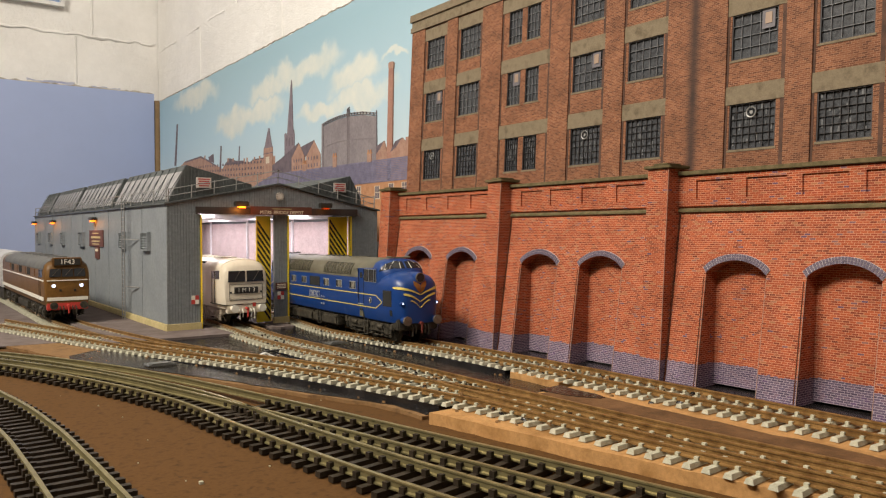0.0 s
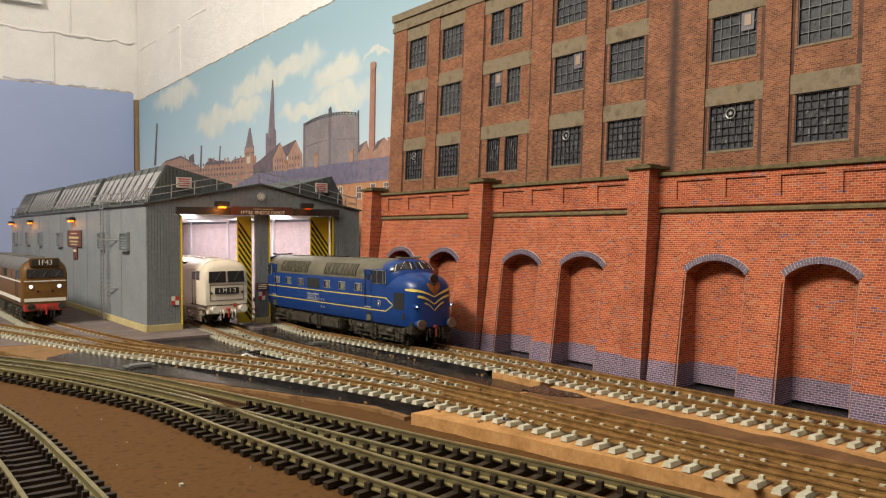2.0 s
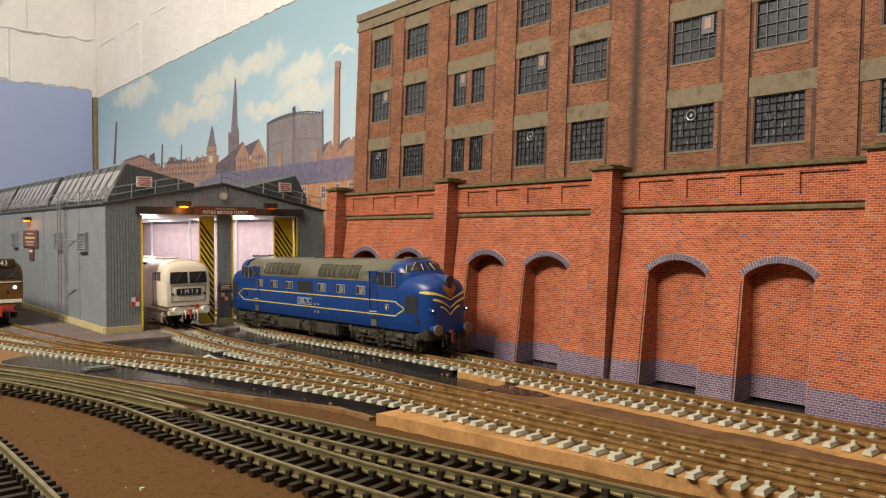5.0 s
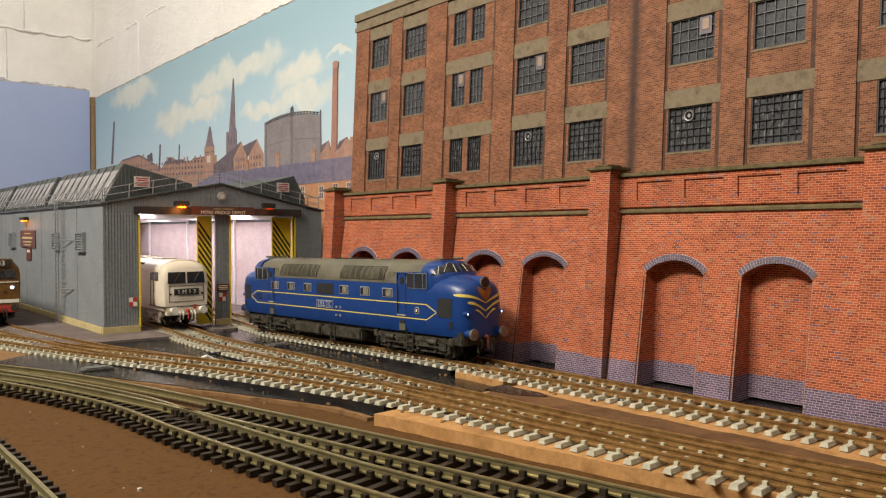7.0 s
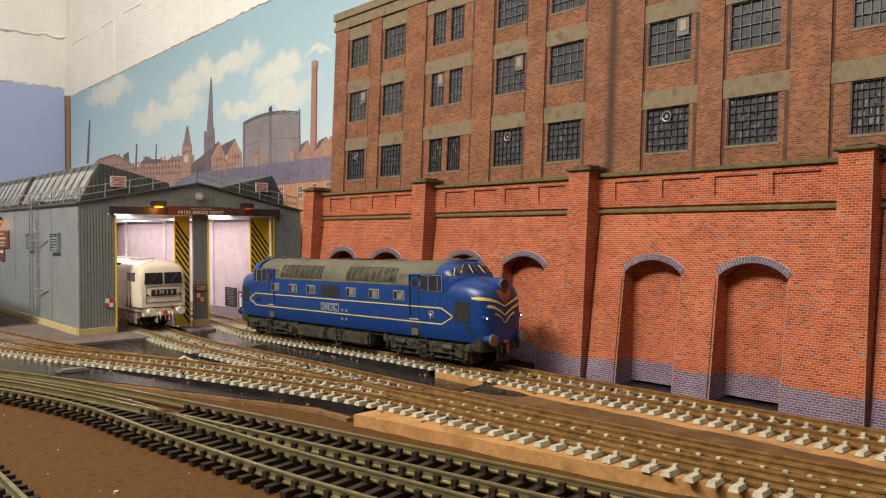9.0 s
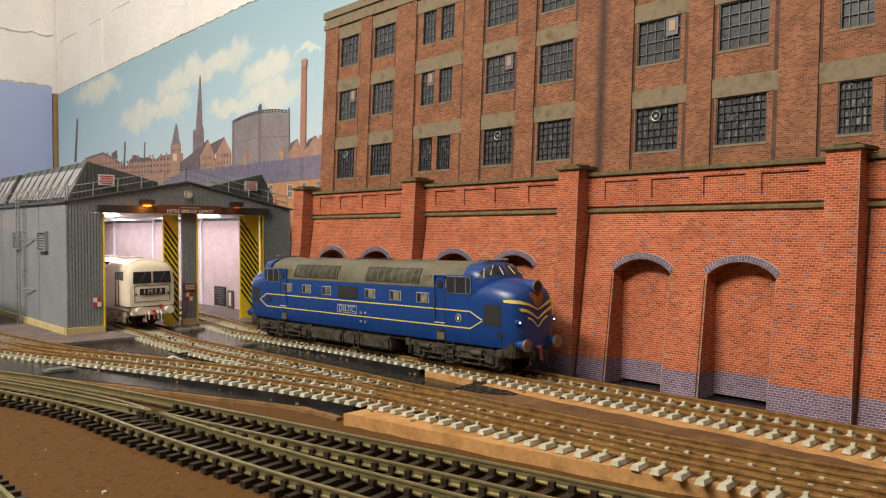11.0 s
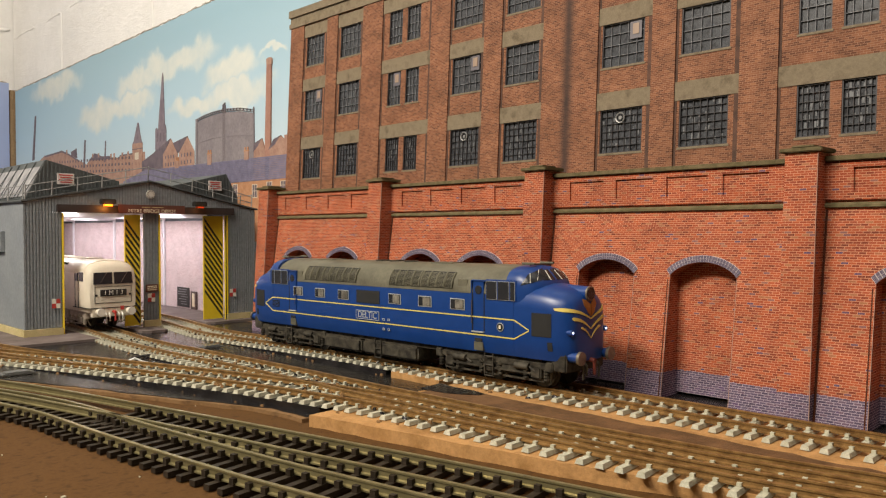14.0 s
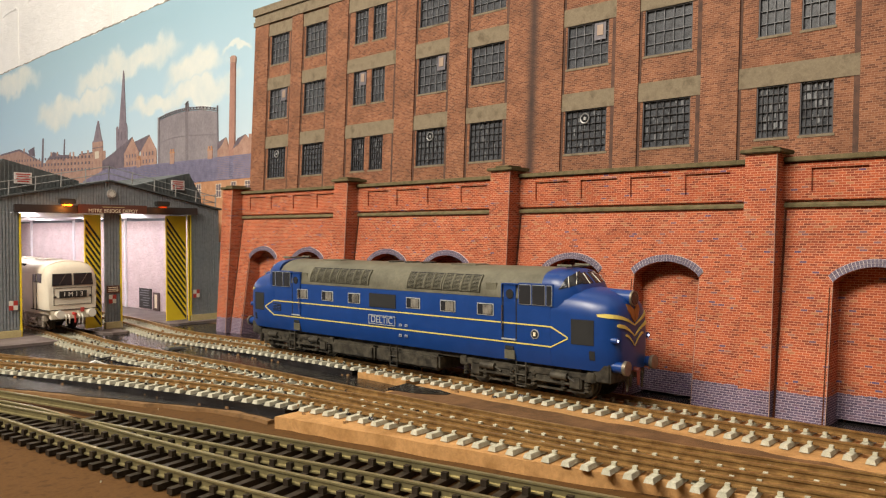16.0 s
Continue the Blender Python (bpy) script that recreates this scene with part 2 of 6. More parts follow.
def mesh_of(name, bm, material, smooth=None):
    bmesh.ops.recalc_face_normals(bm, faces=bm.faces)
    me = bpy.data.meshes.new(name)
    bm.to_mesh(me)
    bm.free()
    me.materials.append(material)
    if smooth is not None:
        for p in me.polygons:
            p.use_smooth = True
        me.set_sharp_from_angle(angle=radians(smooth))
    return me


def part(name, bm, material, parent=None, label="", smooth=None):
    ob = new(name, mesh_of(name, bm, material, smooth))
    if parent:
        ob.parent = parent
    if label:
        ob["label"] = label
    return ob


def boxes(name, dims, material, parent=None, label="", bevel=0.0):
    bm = bmesh.new()
    for d in dims:
        box(bm, *d)
    if bevel:
        bmesh.ops.bevel(bm, geom=bm.edges[:], offset=bevel, segments=2, affect="EDGES")
    return part(name, bm, material, parent, label)


def thing(name, label, category, group="", kind="", at=(0, 0, 0)):
    e = new(name)
    e.empty_display_size = 0.01
    e.location = at
    return tagged(e, label, category, group, kind)


def lettering(text, height, material, m, parent=None, name="lettering", depth=0.00008):
    c = bpy.data.curves.new(name, "FONT")
    c.body, c.size, c.align_x, c.align_y, c.extrude = text, height, "CENTER", "CENTER", depth
    tmp = new(name, c)
    bpy.context.view_layer.update()
    me = bpy.data.meshes.new_from_object(tmp.evaluated_get(bpy.context.evaluated_depsgraph_get()))
    bpy.data.objects.remove(tmp)
    me.materials.clear()
    me.materials.append(material)
    o = new(name, me)
    o.matrix_world = m
    if parent:
        o.parent = parent
    return o


FACE_Y = Matrix.Rotation(radians(90), 4, "X")                                  # text that faces -y
FACE_X = Matrix.Rotation(radians(-90), 4, "Z") @ Matrix.Rotation(radians(90), 4, "X")  # text that faces -x
# ---- room ----
WALL_Y, WALL_X = 1.425, 0.41
tagged(boxes("wall_north", [(-2.4, 0.9, WALL_Y, WALL_Y + 0.1, -0.9, 1.6)], M_WALLPAINT), "cream painted blockwork wall behind the layout", "wall", kind="structure")
tagged(boxes("wall_east", [(WALL_X, WALL_X + 0.1, -1.8, WALL_Y - 0.002, -0.9, 1.6)], M_WALLPAINT), "cream painted rough blockwork wall with worn joints", "wall", kind="structure")
# unseen sides added around the view; the grey keeps bounced light low
tagged(boxes("wall_west", [(-2.4, -2.3, -1.8, WALL_Y - 0.002, -0.9, 1.6)], M_ROOMGREY), "unseen grey wall added to close the room", "wall", kind="structure")
tagged(boxes("wall_south", [(-2.298, WALL_X - 0.002, -1.8, -1.7, -0.9, 1.6)], M_ROOMGREY), "unseen grey wall added to close the room", "wall", kind="structure")
tagged(boxes("ceiling", [(-2.4, 0.9, -1.8, 1.53, 1.602, 1.65)], M_WHITE), "unseen white ceiling added to close the layout room", "ceiling", kind="structure")
tagged(boxes("floor", [(-2.4, 0.9, -1.8, 1.53, -0.95, -0.902)], M_ROOMGREY), "unseen grey floor added to close the layout room", "floor", kind="structure")

# raised painted mortar seams of the two visible walls
rng = random.Random(4)


def seam(p, q, r, steps, wob):
    bm = bmesh.new()
    p, q = Vector(p), Vector(q)
    rings = []
    d = (q - p).normalized()
    u = d.orthogonal().normalized()
    w = d.cross(u)
    for i in range(steps + 1):
        c = p.lerp(q, i / steps) + Vector((rng.uniform(-wob, wob) * 0.3, rng.uniform(-wob, wob) * 0.3, rng.uniform(-wob, wob)))
        s = r * rng.uniform(0.6, 1.2)
        rings.append([c + (u * math.cos(a) + w * math.sin(a)) * s for a in (i2 * math.pi / 3 for i2 in range(6))])
    loft(bm, rings)
    return bm


wn, we = bpy.data.objects["wall_north"], bpy.data.objects["wall_east"]
for z in (0.411, 0.495, 0.235):
    part("mortar_seam", seam((-0.6, WALL_Y, z - 0.004), (0.405, WALL_Y, z + 0.003), 0.0026, 90, 0.0022), M_WALLPAINT, wn, smooth=60)
for x, z in ((0.274, 0.328), (0.06, 0.415), (0.30, 0.415)):
    part("mortar_seam", seam((x, WALL_Y, z), (x, WALL_Y, z + 0.083), 0.0022, 12, 0.001), M_WALLPAINT, wn, smooth=60)
for z in (0.4, 0.485):
    for k in range(9):
        ya = 0.42 + k * 0.112
        part("mortar_seam", seam((WALL_X + 0.0004, ya, z), (WALL_X + 0.0004, ya + rng.uniform(0.05, 0.1), z + rng.uniform(-0.002, 0.002)), 0.0015, 14, 0.0012), M_WALLPAINT, we, smooth=60)
for y, z in ((1.2, 0.318), (0.9, 0.318), (1.05, 0.4), (0.75, 0.4)):
    part("mortar_seam", seam((WALL_X, y, z), (WALL_X, y, z + 0.082), 0.0014, 10, 0.001), M_WALLPAINT, we, smooth=60)
# dirty filler along the top of the boards, smears of blue paint
M_FILLER = mottled("dirty_filler", (0.3, 0.26, 0.21), (0.7, 0.66, 0.58), 60, 0.85, fine="world")
part("filler_edge", seam((-0.6, 1.3985, 0.3225), (0.392, 1.3985, 0.3215), 0.0022, 160, 0.0012), M_FILLER, wn, smooth=60)
part("filler_edge", seam((0.4004, 1.385, 0.3072), (0.4004, 0.60, 0.3205), 0.0010, 140, 0.0009), M_FILLER, we, smooth=60)
M_SMEAR = mottled("blue_paint_smear", (0.34, 0.38, 0.58), (0.6, 0.61, 0.68), 90, 0.7, fine="world")
for x0, x1, z0, z1 in ((0.20, 0.275, 0.327, 0.3315), (0.298, 0.345, 0.3255, 0.3295), (0.07, 0.15, 0.328, 0.331)):
    bm = bmesh.new()
    top = [(x0 + (x1 - x0) * k / 10, z1 + rng.uniform(-0.0018, 0.0012)) for k in range(11)]
    low = [(x0 + (x1 - x0) * k / 10, z0 + rng.uniform(-0.0015, 0.0015)) for k in range(10, -1, -1)]
    prism(bm, [(x, WALL_Y - 0.0006, z) for x, z in top + low], [(x, WALL_Y + 0.0005, z) for x, z in top + low])
    part("paint_smear", bm, M_SMEAR, wn)
# pipe boxing in the corner
bm = bmesh.new()
rod(bm, (0.402, 1.40, 0.10), (0.402, 1.40, 0.31), 0.0075, 10)
tagged(part("corner_batten", bm, mottled("bare_timber", (0.22, 0.15, 0.08), (0.32, 0.22, 0.12), 30, 0.7, fine="world"), smooth=50), "rounded bare timber batten in the wall corner", "batten")

# small framed picture high on the wall
pic = thing("framed_picture", "white framed blue picture hung on the painted wall", "picture", at=(0.12, WALL_Y, 0.45))
boxes("frame", [(-0.16, 0.136, -0.012, -0.0005, 0.004, 0.010), (0.130, 0.136, -0.012, -0.0005, 0.0102, 0.2), (-0.16, -0.154, -0.012, -0.0005, 0.0102, 0.2), (-0.1538, 0.1298, -0.012, -0.0005, 0.194, 0.2)], plain("white_frame", (0.75, 0.75, 0.73), 0.35), pic)
boxes("print", [(-0.1535, 0.1295, -0.005, -0.001, 0.0105, 0.1935)], mottled("blue_print", (0.1, 0.2, 0.5), (0.4, 0.5, 0.65), 25, 0.3, fine="world"), pic)

# ---- scenic boards ----
tagged(boxes("blue_backboard", [(-1.6, 0.394, 1.395, 1.401, -0.02, 0.321)], M_BLUEBOARD), "pale blue painted backboard leaning at the wall", "backboard", kind="structure")


def poster_material():
    m, n, l, b = mat("printed_sky", 0.45)
    p = n.new("ShaderNodeSeparateXYZ")
    l.new(world_pos(n), p.inputs[0])
    sky = ramp(n, l, math_node(n, l, "MULTIPLY_ADD", p.outputs[2], 6.6, -0.99), [(0.0, (0.55, 0.67, 0.74)), (0.45, (0.42, 0.59, 0.69)), (1.0, (0.31, 0.48, 0.57))])
    v = n.new("ShaderNodeCombineXYZ")
    l.new(p.outputs[1], v.inputs[0])
    l.new(p.outputs[2], v.inputs[1])
    warp = n.new("ShaderNodeTexNoise")
    warp.inputs["Scale"].default_value, warp.inputs["Detail"].default_value = 26, 5
    l.new(v.outputs[0], warp.inputs["Vector"])
    sub = n.new("ShaderNodeVectorMath")
    sub.operation = "MULTIPLY_ADD"
    l.new(warp.outputs["Color"], sub.inputs[0])
    sub.inputs[1].default_value = (0.075, 0.055, 0)
    l.new(v.outputs[0], sub.inputs[2])
    cover = 0.0
    for cy, cz, ry, rz in ((1.235, 0.316, 0.12, 0.022), (1.075, 0.258, 0.09, 0.022), (0.985, 0.262, 0.10, 0.02), (0.945, 0.288, 0.09, 0.018), (0.855, 0.296, 0.11, 0.02),
                           (0.82, 0.246, 0.075, 0.016), (0.745, 0.268, 0.06, 0.02), (0.665, 0.276, 0.04, 0.005), (0.73, 0.244, 0.085, 0.016)):
        d = n.new("ShaderNodeVectorMath")
        d.operation = "SUBTRACT"
        l.new(sub.outputs[0], d.inputs[0])
        d.inputs[1].default_value = (cy, cz, 0)
        s = n.new("ShaderNodeVectorMath")
        s.operation = "MULTIPLY"
        l.new(d.outputs[0], s.inputs[0])
        s.inputs[1].default_value = (1 / ry, 1 / rz, 0)
        ln = n.new("ShaderNodeVectorMath")
        ln.operation = "LENGTH"
        l.new(s.outputs[0], ln.inputs[0])
        e = n.new("ShaderNodeMapRange")
        e.interpolation_type = "SMOOTHSTEP"
        for i, val in ((1, 0.45), (2, 1.0), (3, 0.75), (4, 0.0)):
            e.inputs[i].default_value = val
        l.new(ln.outputs["Value"], e.inputs[0])
        cover = math_node(n, l, "MAXIMUM", e.outputs[0], cover)
    cloud = ramp(n, l, noise_tex(n, l, v.outputs[0], 35, 4), [(0.3, (0.62, 0.66, 0.62)), (0.7, (0.80, 0.77, 0.66))])
    l.new(mix(n, l, cover, sky, cloud), b.inputs["Base Color"])
    return m


PX = 0.40
bm = bmesh.new()
steps = 40
pts = [(0.42, 0.06)] + [(0.42 + 0.963 * i / steps, 0.3225 - 0.0155 * (i / steps) + 0.0016 * math.sin(i * 1.7) * (i % 3 == 0)) for i in range(steps + 1)] + [(1.383, 0.06)]
prism(bm, [(PX, y, z) for y, z in pts], [(PX + 0.0012, y, z) for y, z in pts])
poster = part("printed_backscene", bm, poster_material())
tagged(poster, "printed town skyline backscene with sky and clouds pinned on the wall", "backscene")

M_PBRICK = mottled("printed_town_brick", (0.33, 0.19, 0.14), (0.46, 0.29, 0.22), 120, 0.5, fine="world")
M_PSLATE = mottled("printed_slate", (0.16, 0.15, 0.22), (0.24, 0.22, 0.31), 150, 0.5, fine="world")
M_PDARK = mottled("printed_dark_roof", (0.12, 0.095, 0.115), (0.19, 0.15, 0.165), 120, 0.5, fine="world")
M_PCHIM = mottled("printed_chimney", (0.33, 0.17, 0.13), (0.42, 0.23, 0.17), 100, 0.5, fine="world")
M_PSPIRE = mottled("printed_spire", (0.17, 0.14, 0.17), (0.27, 0.22, 0.24), 120, 0.5, fine="world")
M_PGAS = mottled("printed_gasholder", (0.21, 0.185, 0.2), (0.3, 0.265, 0.27), 35, 0.5, fine="world")
M_PWALL = mottled("printed_orange_brick", (0.42, 0.2, 0.1), (0.54, 0.29, 0.16), 160, 0.5, fine="world")
M_PWHITE = plain("printed_pale_stone", (0.6, 0.52, 0.4), 0.5)
M_PPOST = plain("printed_iron", (0.2, 0.17, 0.18), 0.5)
layer = [0]


def flat(name, pts, material, level=None):
    """A printed shape on the sheet, paper thin."""
    layer[0] += 1
    t = 0.0003 + 0.000006 * layer[0]
    bm = bmesh.new()
    prism(bm, [(PX - t, y, z) for y, z in pts], [(PX - 0.0001, y, z) for y, z in pts])
    return part(name, bm, material, poster)


def rect(name, y0, y1, z0, z1, material):
    return flat(name, [(y0, z0), (y1, z0), (y1, z1), (y0, z1)], material)


# far terraces, thin chimneys
flat("terrace_wall", [(1.383, 0.12), (1.383, 0.176), (1.29, 0.182), (1.2468, 0.1931), (1.1737, 0.1957), (1.1476, 0.1893), (1.1126, 0.1787), (1.0822, 0.17), (1.0745, 0.1743), (1.056, 0.1777), (1.0294, 0.1771), (0.9753, 0.1721), (0.9713, 0.1743), (0.90, 0.1743), (0.90, 0.12)], M_PBRICK)
flat("terrace_roof", [(1.2468, 0.1905), (1.2468, 0.1931), (1.1737, 0.1957), (1.1476, 0.1893), (1.1126, 0.1787), (1.1126, 0.1765), (1.1476, 0.187), (1.175, 0.193)], M_PDARK)
flat("terrace_gable", [(1.1393, 0.1912), (1.1182, 0.1947), (1.1155, 0.1807), (1.1374, 0.1858)], M_PDARK)
flat("terrace_roof", [(1.0744, 0.175), (1.0532, 0.1834), (1.0294, 0.1777), (0.9997, 0.1761), (0.9998, 0.1723)], M_PDARK)
flat("terrace_roof", [(0.9753, 0.1735), (0.9713, 0.1753), (0.935, 0.1751), (0.935, 0.1735)], M_PDARK)
for y0, z0, y1, z1, w in ((1.298, 0.1896, 1.2855, 0.2568, 0.0052), (1.091, 0.166, 1.0865, 0.2034, 0.0034), (1.02, 0.1695, 1.0166, 0.1968, 0.0022)):
    flat("thin_chimney", [(y0 + w, z0), (y0 - w, z0), (y1 - w * 0.7, z1), (y1 + w * 0.7, z1)], M_PDARK)
for y, z in ((1.155, 0.1935), (1.06, 0.182), (1.04, 0.181), (1.0, 0.1775), (0.99, 0.1775), (0.965, 0.1765), (0.948, 0.1765)):
    rect("pot", y - 0.0022, y + 0.0022, z - 0.004, z + 0.0015, M_PBRICK)
for i in range(30):
    y = 1.235 - 0.0104 * i
    for dz in (0.0, -0.0075, -0.015):
        zt = 0.1815 - 0.0004 * i + dz
        rect("town_window", y - 0.0016, y + 0.0016, zt - 0.0016, zt + 0.0016, M_PDARK)
# spires and church
flat("church_spire", [(0.8711, 0.165), (0.8708, 0.1979), (0.8674, 0.1992), (0.8648, 0.1944), (0.8634, 0.1988), (0.8528, 0.2558), (0.8514, 0.2603), (0.8502, 0.2554), (0.8471, 0.1982), (0.8457, 0.2009), (0.8439, 0.196), (0.8441, 0.165)], M_PSPIRE)
for y in (0.8655, 0.857, 0.8485):
    rect("belfry_louvre", y - 0.0013, y + 0.0013, 0.183, 0.1925, M_PDARK)
rect("church_tower", 0.9065, 0.9338, 0.12, 0.186, M_PBRICK)
flat("small_spire", [(0.9338, 0.1860), (0.9303, 0.1883), (0.9189, 0.2105), (0.9168, 0.2103), (0.9092, 0.1879), (0.9063, 0.1856)], M_PSPIRE)
rect("belfry_opening", 0.916, 0.927, 0.1664, 0.1748, M_PWHITE)
rect("tower_band", 0.9062, 0.9342, 0.1785, 0.1795, M_PDARK)
flat("church_roof", [(0.9074, 0.150), (0.9074, 0.1627), (0.8793, 0.17), (0.832, 0.1843), (0.8514, 0.1673), (0.8515, 0.150)], M_PDARK)
flat("church_gable", [(0.8516, 0.13), (0.8513, 0.1674), (0.832, 0.1831), (0.8167, 0.1673), (0.8169, 0.13)], M_PBRICK)
flat("church_roof", [(0.8264, 0.1785), (0.7925, 0.1835), (0.8106, 0.1674), (0.8167, 0.1673)], M_PDARK)
flat("church_gable", [(0.8165, 0.13), (0.8118, 0.1669), (0.7926, 0.1823), (0.7777, 0.1663), (0.7779, 0.13)], M_PBRICK)
for y in (0.8445, 0.838, 0.8315, 0.825, 0.806, 0.799, 0.792, 0.785):
    for z in (0.1555, 0.1635):
        rect("town_window", y - 0.0013, y + 0.0013, z - 0.002, z + 0.002, M_PDARK)
# gasholder
top = [(0.769, 0.1974), (0.754, 0.1996), (0.7379, 0.201), (0.7223, 0.2014), (0.7072, 0.201), (0.683, 0.1993), (0.6568, 0.1949)]
flat("gasholder", [(0.7694, 0.13)] + [(y, z - 0.0012) for y, z in top] + [(0.6579, 0.13)], M_PGAS)
for (ya, za), (yb, zb) in zip(top, top[1:]):
    for dz, w in ((0.0, 0.0005), (0.0022, 0.0004)):
        flat("gasholder_rail", [(ya, za + dz), (yb, zb + dz), (yb, zb + dz + w), (ya, za + dz + w)], M_PPOST)
    for k in range(4):
        y, z = ya + (yb - ya) * k / 4, za + (zb - za) * k / 4
        rect("rail_post", y - 0.0002, y + 0.0002, z, z + 0.0024, M_PPOST)
band = [(0.7692, 0.1729), (0.7382, 0.1758), (0.7074, 0.1756), (0.6579, 0.1722)]
for (ya, za), (yb, zb) in zip(band, band[1:]):
    flat("gasholder_band", [(ya, za), (yb, zb), (yb, zb + 0.0006), (ya, za + 0.0006)], M_PPOST)
for ya, yb, z1 in ((0.7745, 0.769, 0.1996), (0.6592, 0.6562, 0.1998)):
    flat("gasholder_post", [(ya, 0.13), (yb, 0.13), (yb + 0.0008, z1), (ya - 0.0016, z1)], M_PPOST)
for y in (0.7152, 0.7112):
    flat("ladder_stile", [(y + 0.0012, 0.15), (y + 0.0004, 0.15), (y, 0.208), (y + 0.0008, 0.208)], M_PPOST)
for k in range(20):
    z = 0.152 + 0.0029 * k
    flat("ladder_lattice", [(0.7165, z), (0.7115, z + 0.0024), (0.7115, z + 0.003), (0.7165, z + 0.0006)], M_PPOST)
# tall chimney and right-hand gables
flat("tall_chimney", [(0.6378, 0.15), (0.628, 0.15), (0.6258, 0.2356), (0.6335, 0.2367)], M_PCHIM)
flat("chimney_cap", [(0.6339, 0.2368), (0.6338, 0.2417), (0.6305, 0.2427), (0.6267, 0.2423), (0.6246, 0.2406), (0.6251, 0.2357)], M_PBRICK)
flat("far_gable", [(0.6575, 0.13), (0.6566, 0.1616), (0.6425, 0.1677), (0.6373, 0.1565), (0.6374, 0.13)], M_PBRICK)
flat("far_roof", [(0.6575, 0.1566), (0.6566, 0.1644), (0.6425, 0.1682), (0.6495, 0.161)], M_PDARK)
flat("far_gable", [(0.6305, 0.13), (0.6288, 0.1565), (0.6102, 0.1678), (0.6042, 0.1637), (0.599, 0.1566), (0.56, 0.155), (0.56, 0.13)], M_PBRICK)
flat("far_roof", [(0.6318, 0.156), (0.6221, 0.1658), (0.6102, 0.1684), (0.6205, 0.1603)], M_PDARK)
rect("pot", 0.5986, 0.604, 0.15, 0.1681, M_PBRICK)
# slate roof in courses, chimney stacks, brick houses below
for i in range(13):
    t0, t1 = i / 13, (i + 0.86) / 13
    left = lambda t: (0.698 + 0.199 * t, 0.1287 + 0.0235 * t)
    (ya, za), (yb, zb) = left(t0), left(t1)
    flat("slate_course", [(ya, za), (0.56, 0.1287 + 0.0216 * t0), (0.56, 0.1287 + 0.0216 * t1), (yb, zb)], M_PSLATE)
flat("slate_shade", [(0.96, 0.12), (0.96, 0.1411), (0.897, 0.1526), (0.699, 0.1286), (0.699, 0.12)], M_PSLATE)
for y, z0, z1 in ((0.7432, 0.1493, 0.1644), (0.67, 0.1497, 0.1621), (0.8162, 0.150, 0.1621)):
    rect("chimney_stack", y - 0.0042, y + 0.0042, z0, z1 - 0.003, M_PBRICK)
    rect("stack_cap", y - 0.0048, y + 0.0048, z1 - 0.0042, z1 - 0.003, M_PWALL)
    for dy in (-0.0024, 0.0024):
        rect("pot", y + dy - 0.0011, y + dy + 0.0011, z1 - 0.003, z1, M_PWALL)
flat("town_house_wall", [(0.6989, 0.07), (0.6989, 0.1282), (0.56, 0.1287), (0.56, 0.07)], M_PWALL)
for y, z0, z1 in ((0.6551, 0.1129, 0.1247), (0.6292, 0.1187, 0.126), (0.6912, 0.116, 0.1262), (0.606, 0.1187, 0.126)):
    rect("town_window", y - 0.0049, y + 0.0049, z0 - 0.0008, z1 + 0.0006, M_PWHITE)
    for dy in (-0.002, 0.002):
        for ha, hb in ((z0, (z0 + z1) / 2 - 0.0003), ((z0 + z1) / 2 + 0.0003, z1)):
            rect("town_window_pane", y + dy - 0.0017, y + dy + 0.0017, ha, hb, M_PDARK)

# ---- ground levels ----
tagged(boxes("baseboard", [(-0.75, 0.408, -1.2, 1.394, -0.02, 0.0)], M_BOARD), "brown hardboard layout baseboard with specks", "baseboard", kind="structure")


def rail_z(y):
    """Height of the upper rails: on cork near by, down to the board far off."""
    t = min(max((y - 0.31) / 0.24, 0), 1)
    return 0.0093 - 0.0033 * t * t * (3 - 2 * t)


def smooth_path(pts, step):
    """Points every step along a smooth line through (x, y) knots."""
    out = []
    for i in range(len(pts) - 1):
        p0, p1, p2, p3 = (Vector(pts[max(0, min(len(pts) - 1, k))]) for k in (i - 1, i, i + 1, i + 2))
        for k in range(24):
            t = k / 24
            out.append(0.5 * (2 * p1 + (p2 - p0) * t + (2 * p0 - 5 * p1 + 4 * p2 - p3) * t * t + (3 * p1 - p0 - 3 * p2 + p3) * t ** 3))
    out.append(Vector(pts[-1]))
    res, left = [out[0]], step
    for a, b in zip(out, out[1:]):
        seg = (b - a).length
        pos = 0.0
        while seg - pos >= left:
            pos += left
            res.append(a.lerp(b, pos / seg))
            left = step
        left -= seg - pos
    return res


T1 = [(0.2905, -0.35), (0.290, 0.0), (0.2885, 0.25), (0.2885, 0.40), (0.287, 0.48), (0.2865, 0.53), (0.2925, 0.58), (0.3005, 0.64), (0.304, 0.72), (0.305, 0.85), (0.305, 1.15)]
T2 = [(0.262, -0.35), (0.238, 0.0), (0.226, 0.10), (0.2185, 0.18), (0.212, 0.26), (0.192, 0.35), (0.166, 0.45), (0.137, 0.54), (0.108, 0.64), (0.078, 0.75)]
TM = [(0.275, -0.35), (0.248, 0.0), (0.232, 0.11), (0.2245, 0.2), (0.2215, 0.30), (0.222, 0.42), (0.2245, 0.52), (0.2305, 0.585), (0.235, 0.65), (0.236, 0.75), (0.236, 1.15)]
TB = [(0.172, 0.43), (0.152, 0.52), (0.137, 0.61), (0.1275, 0.70), (0.1265, 0.80), (0.1265, 1.25)]
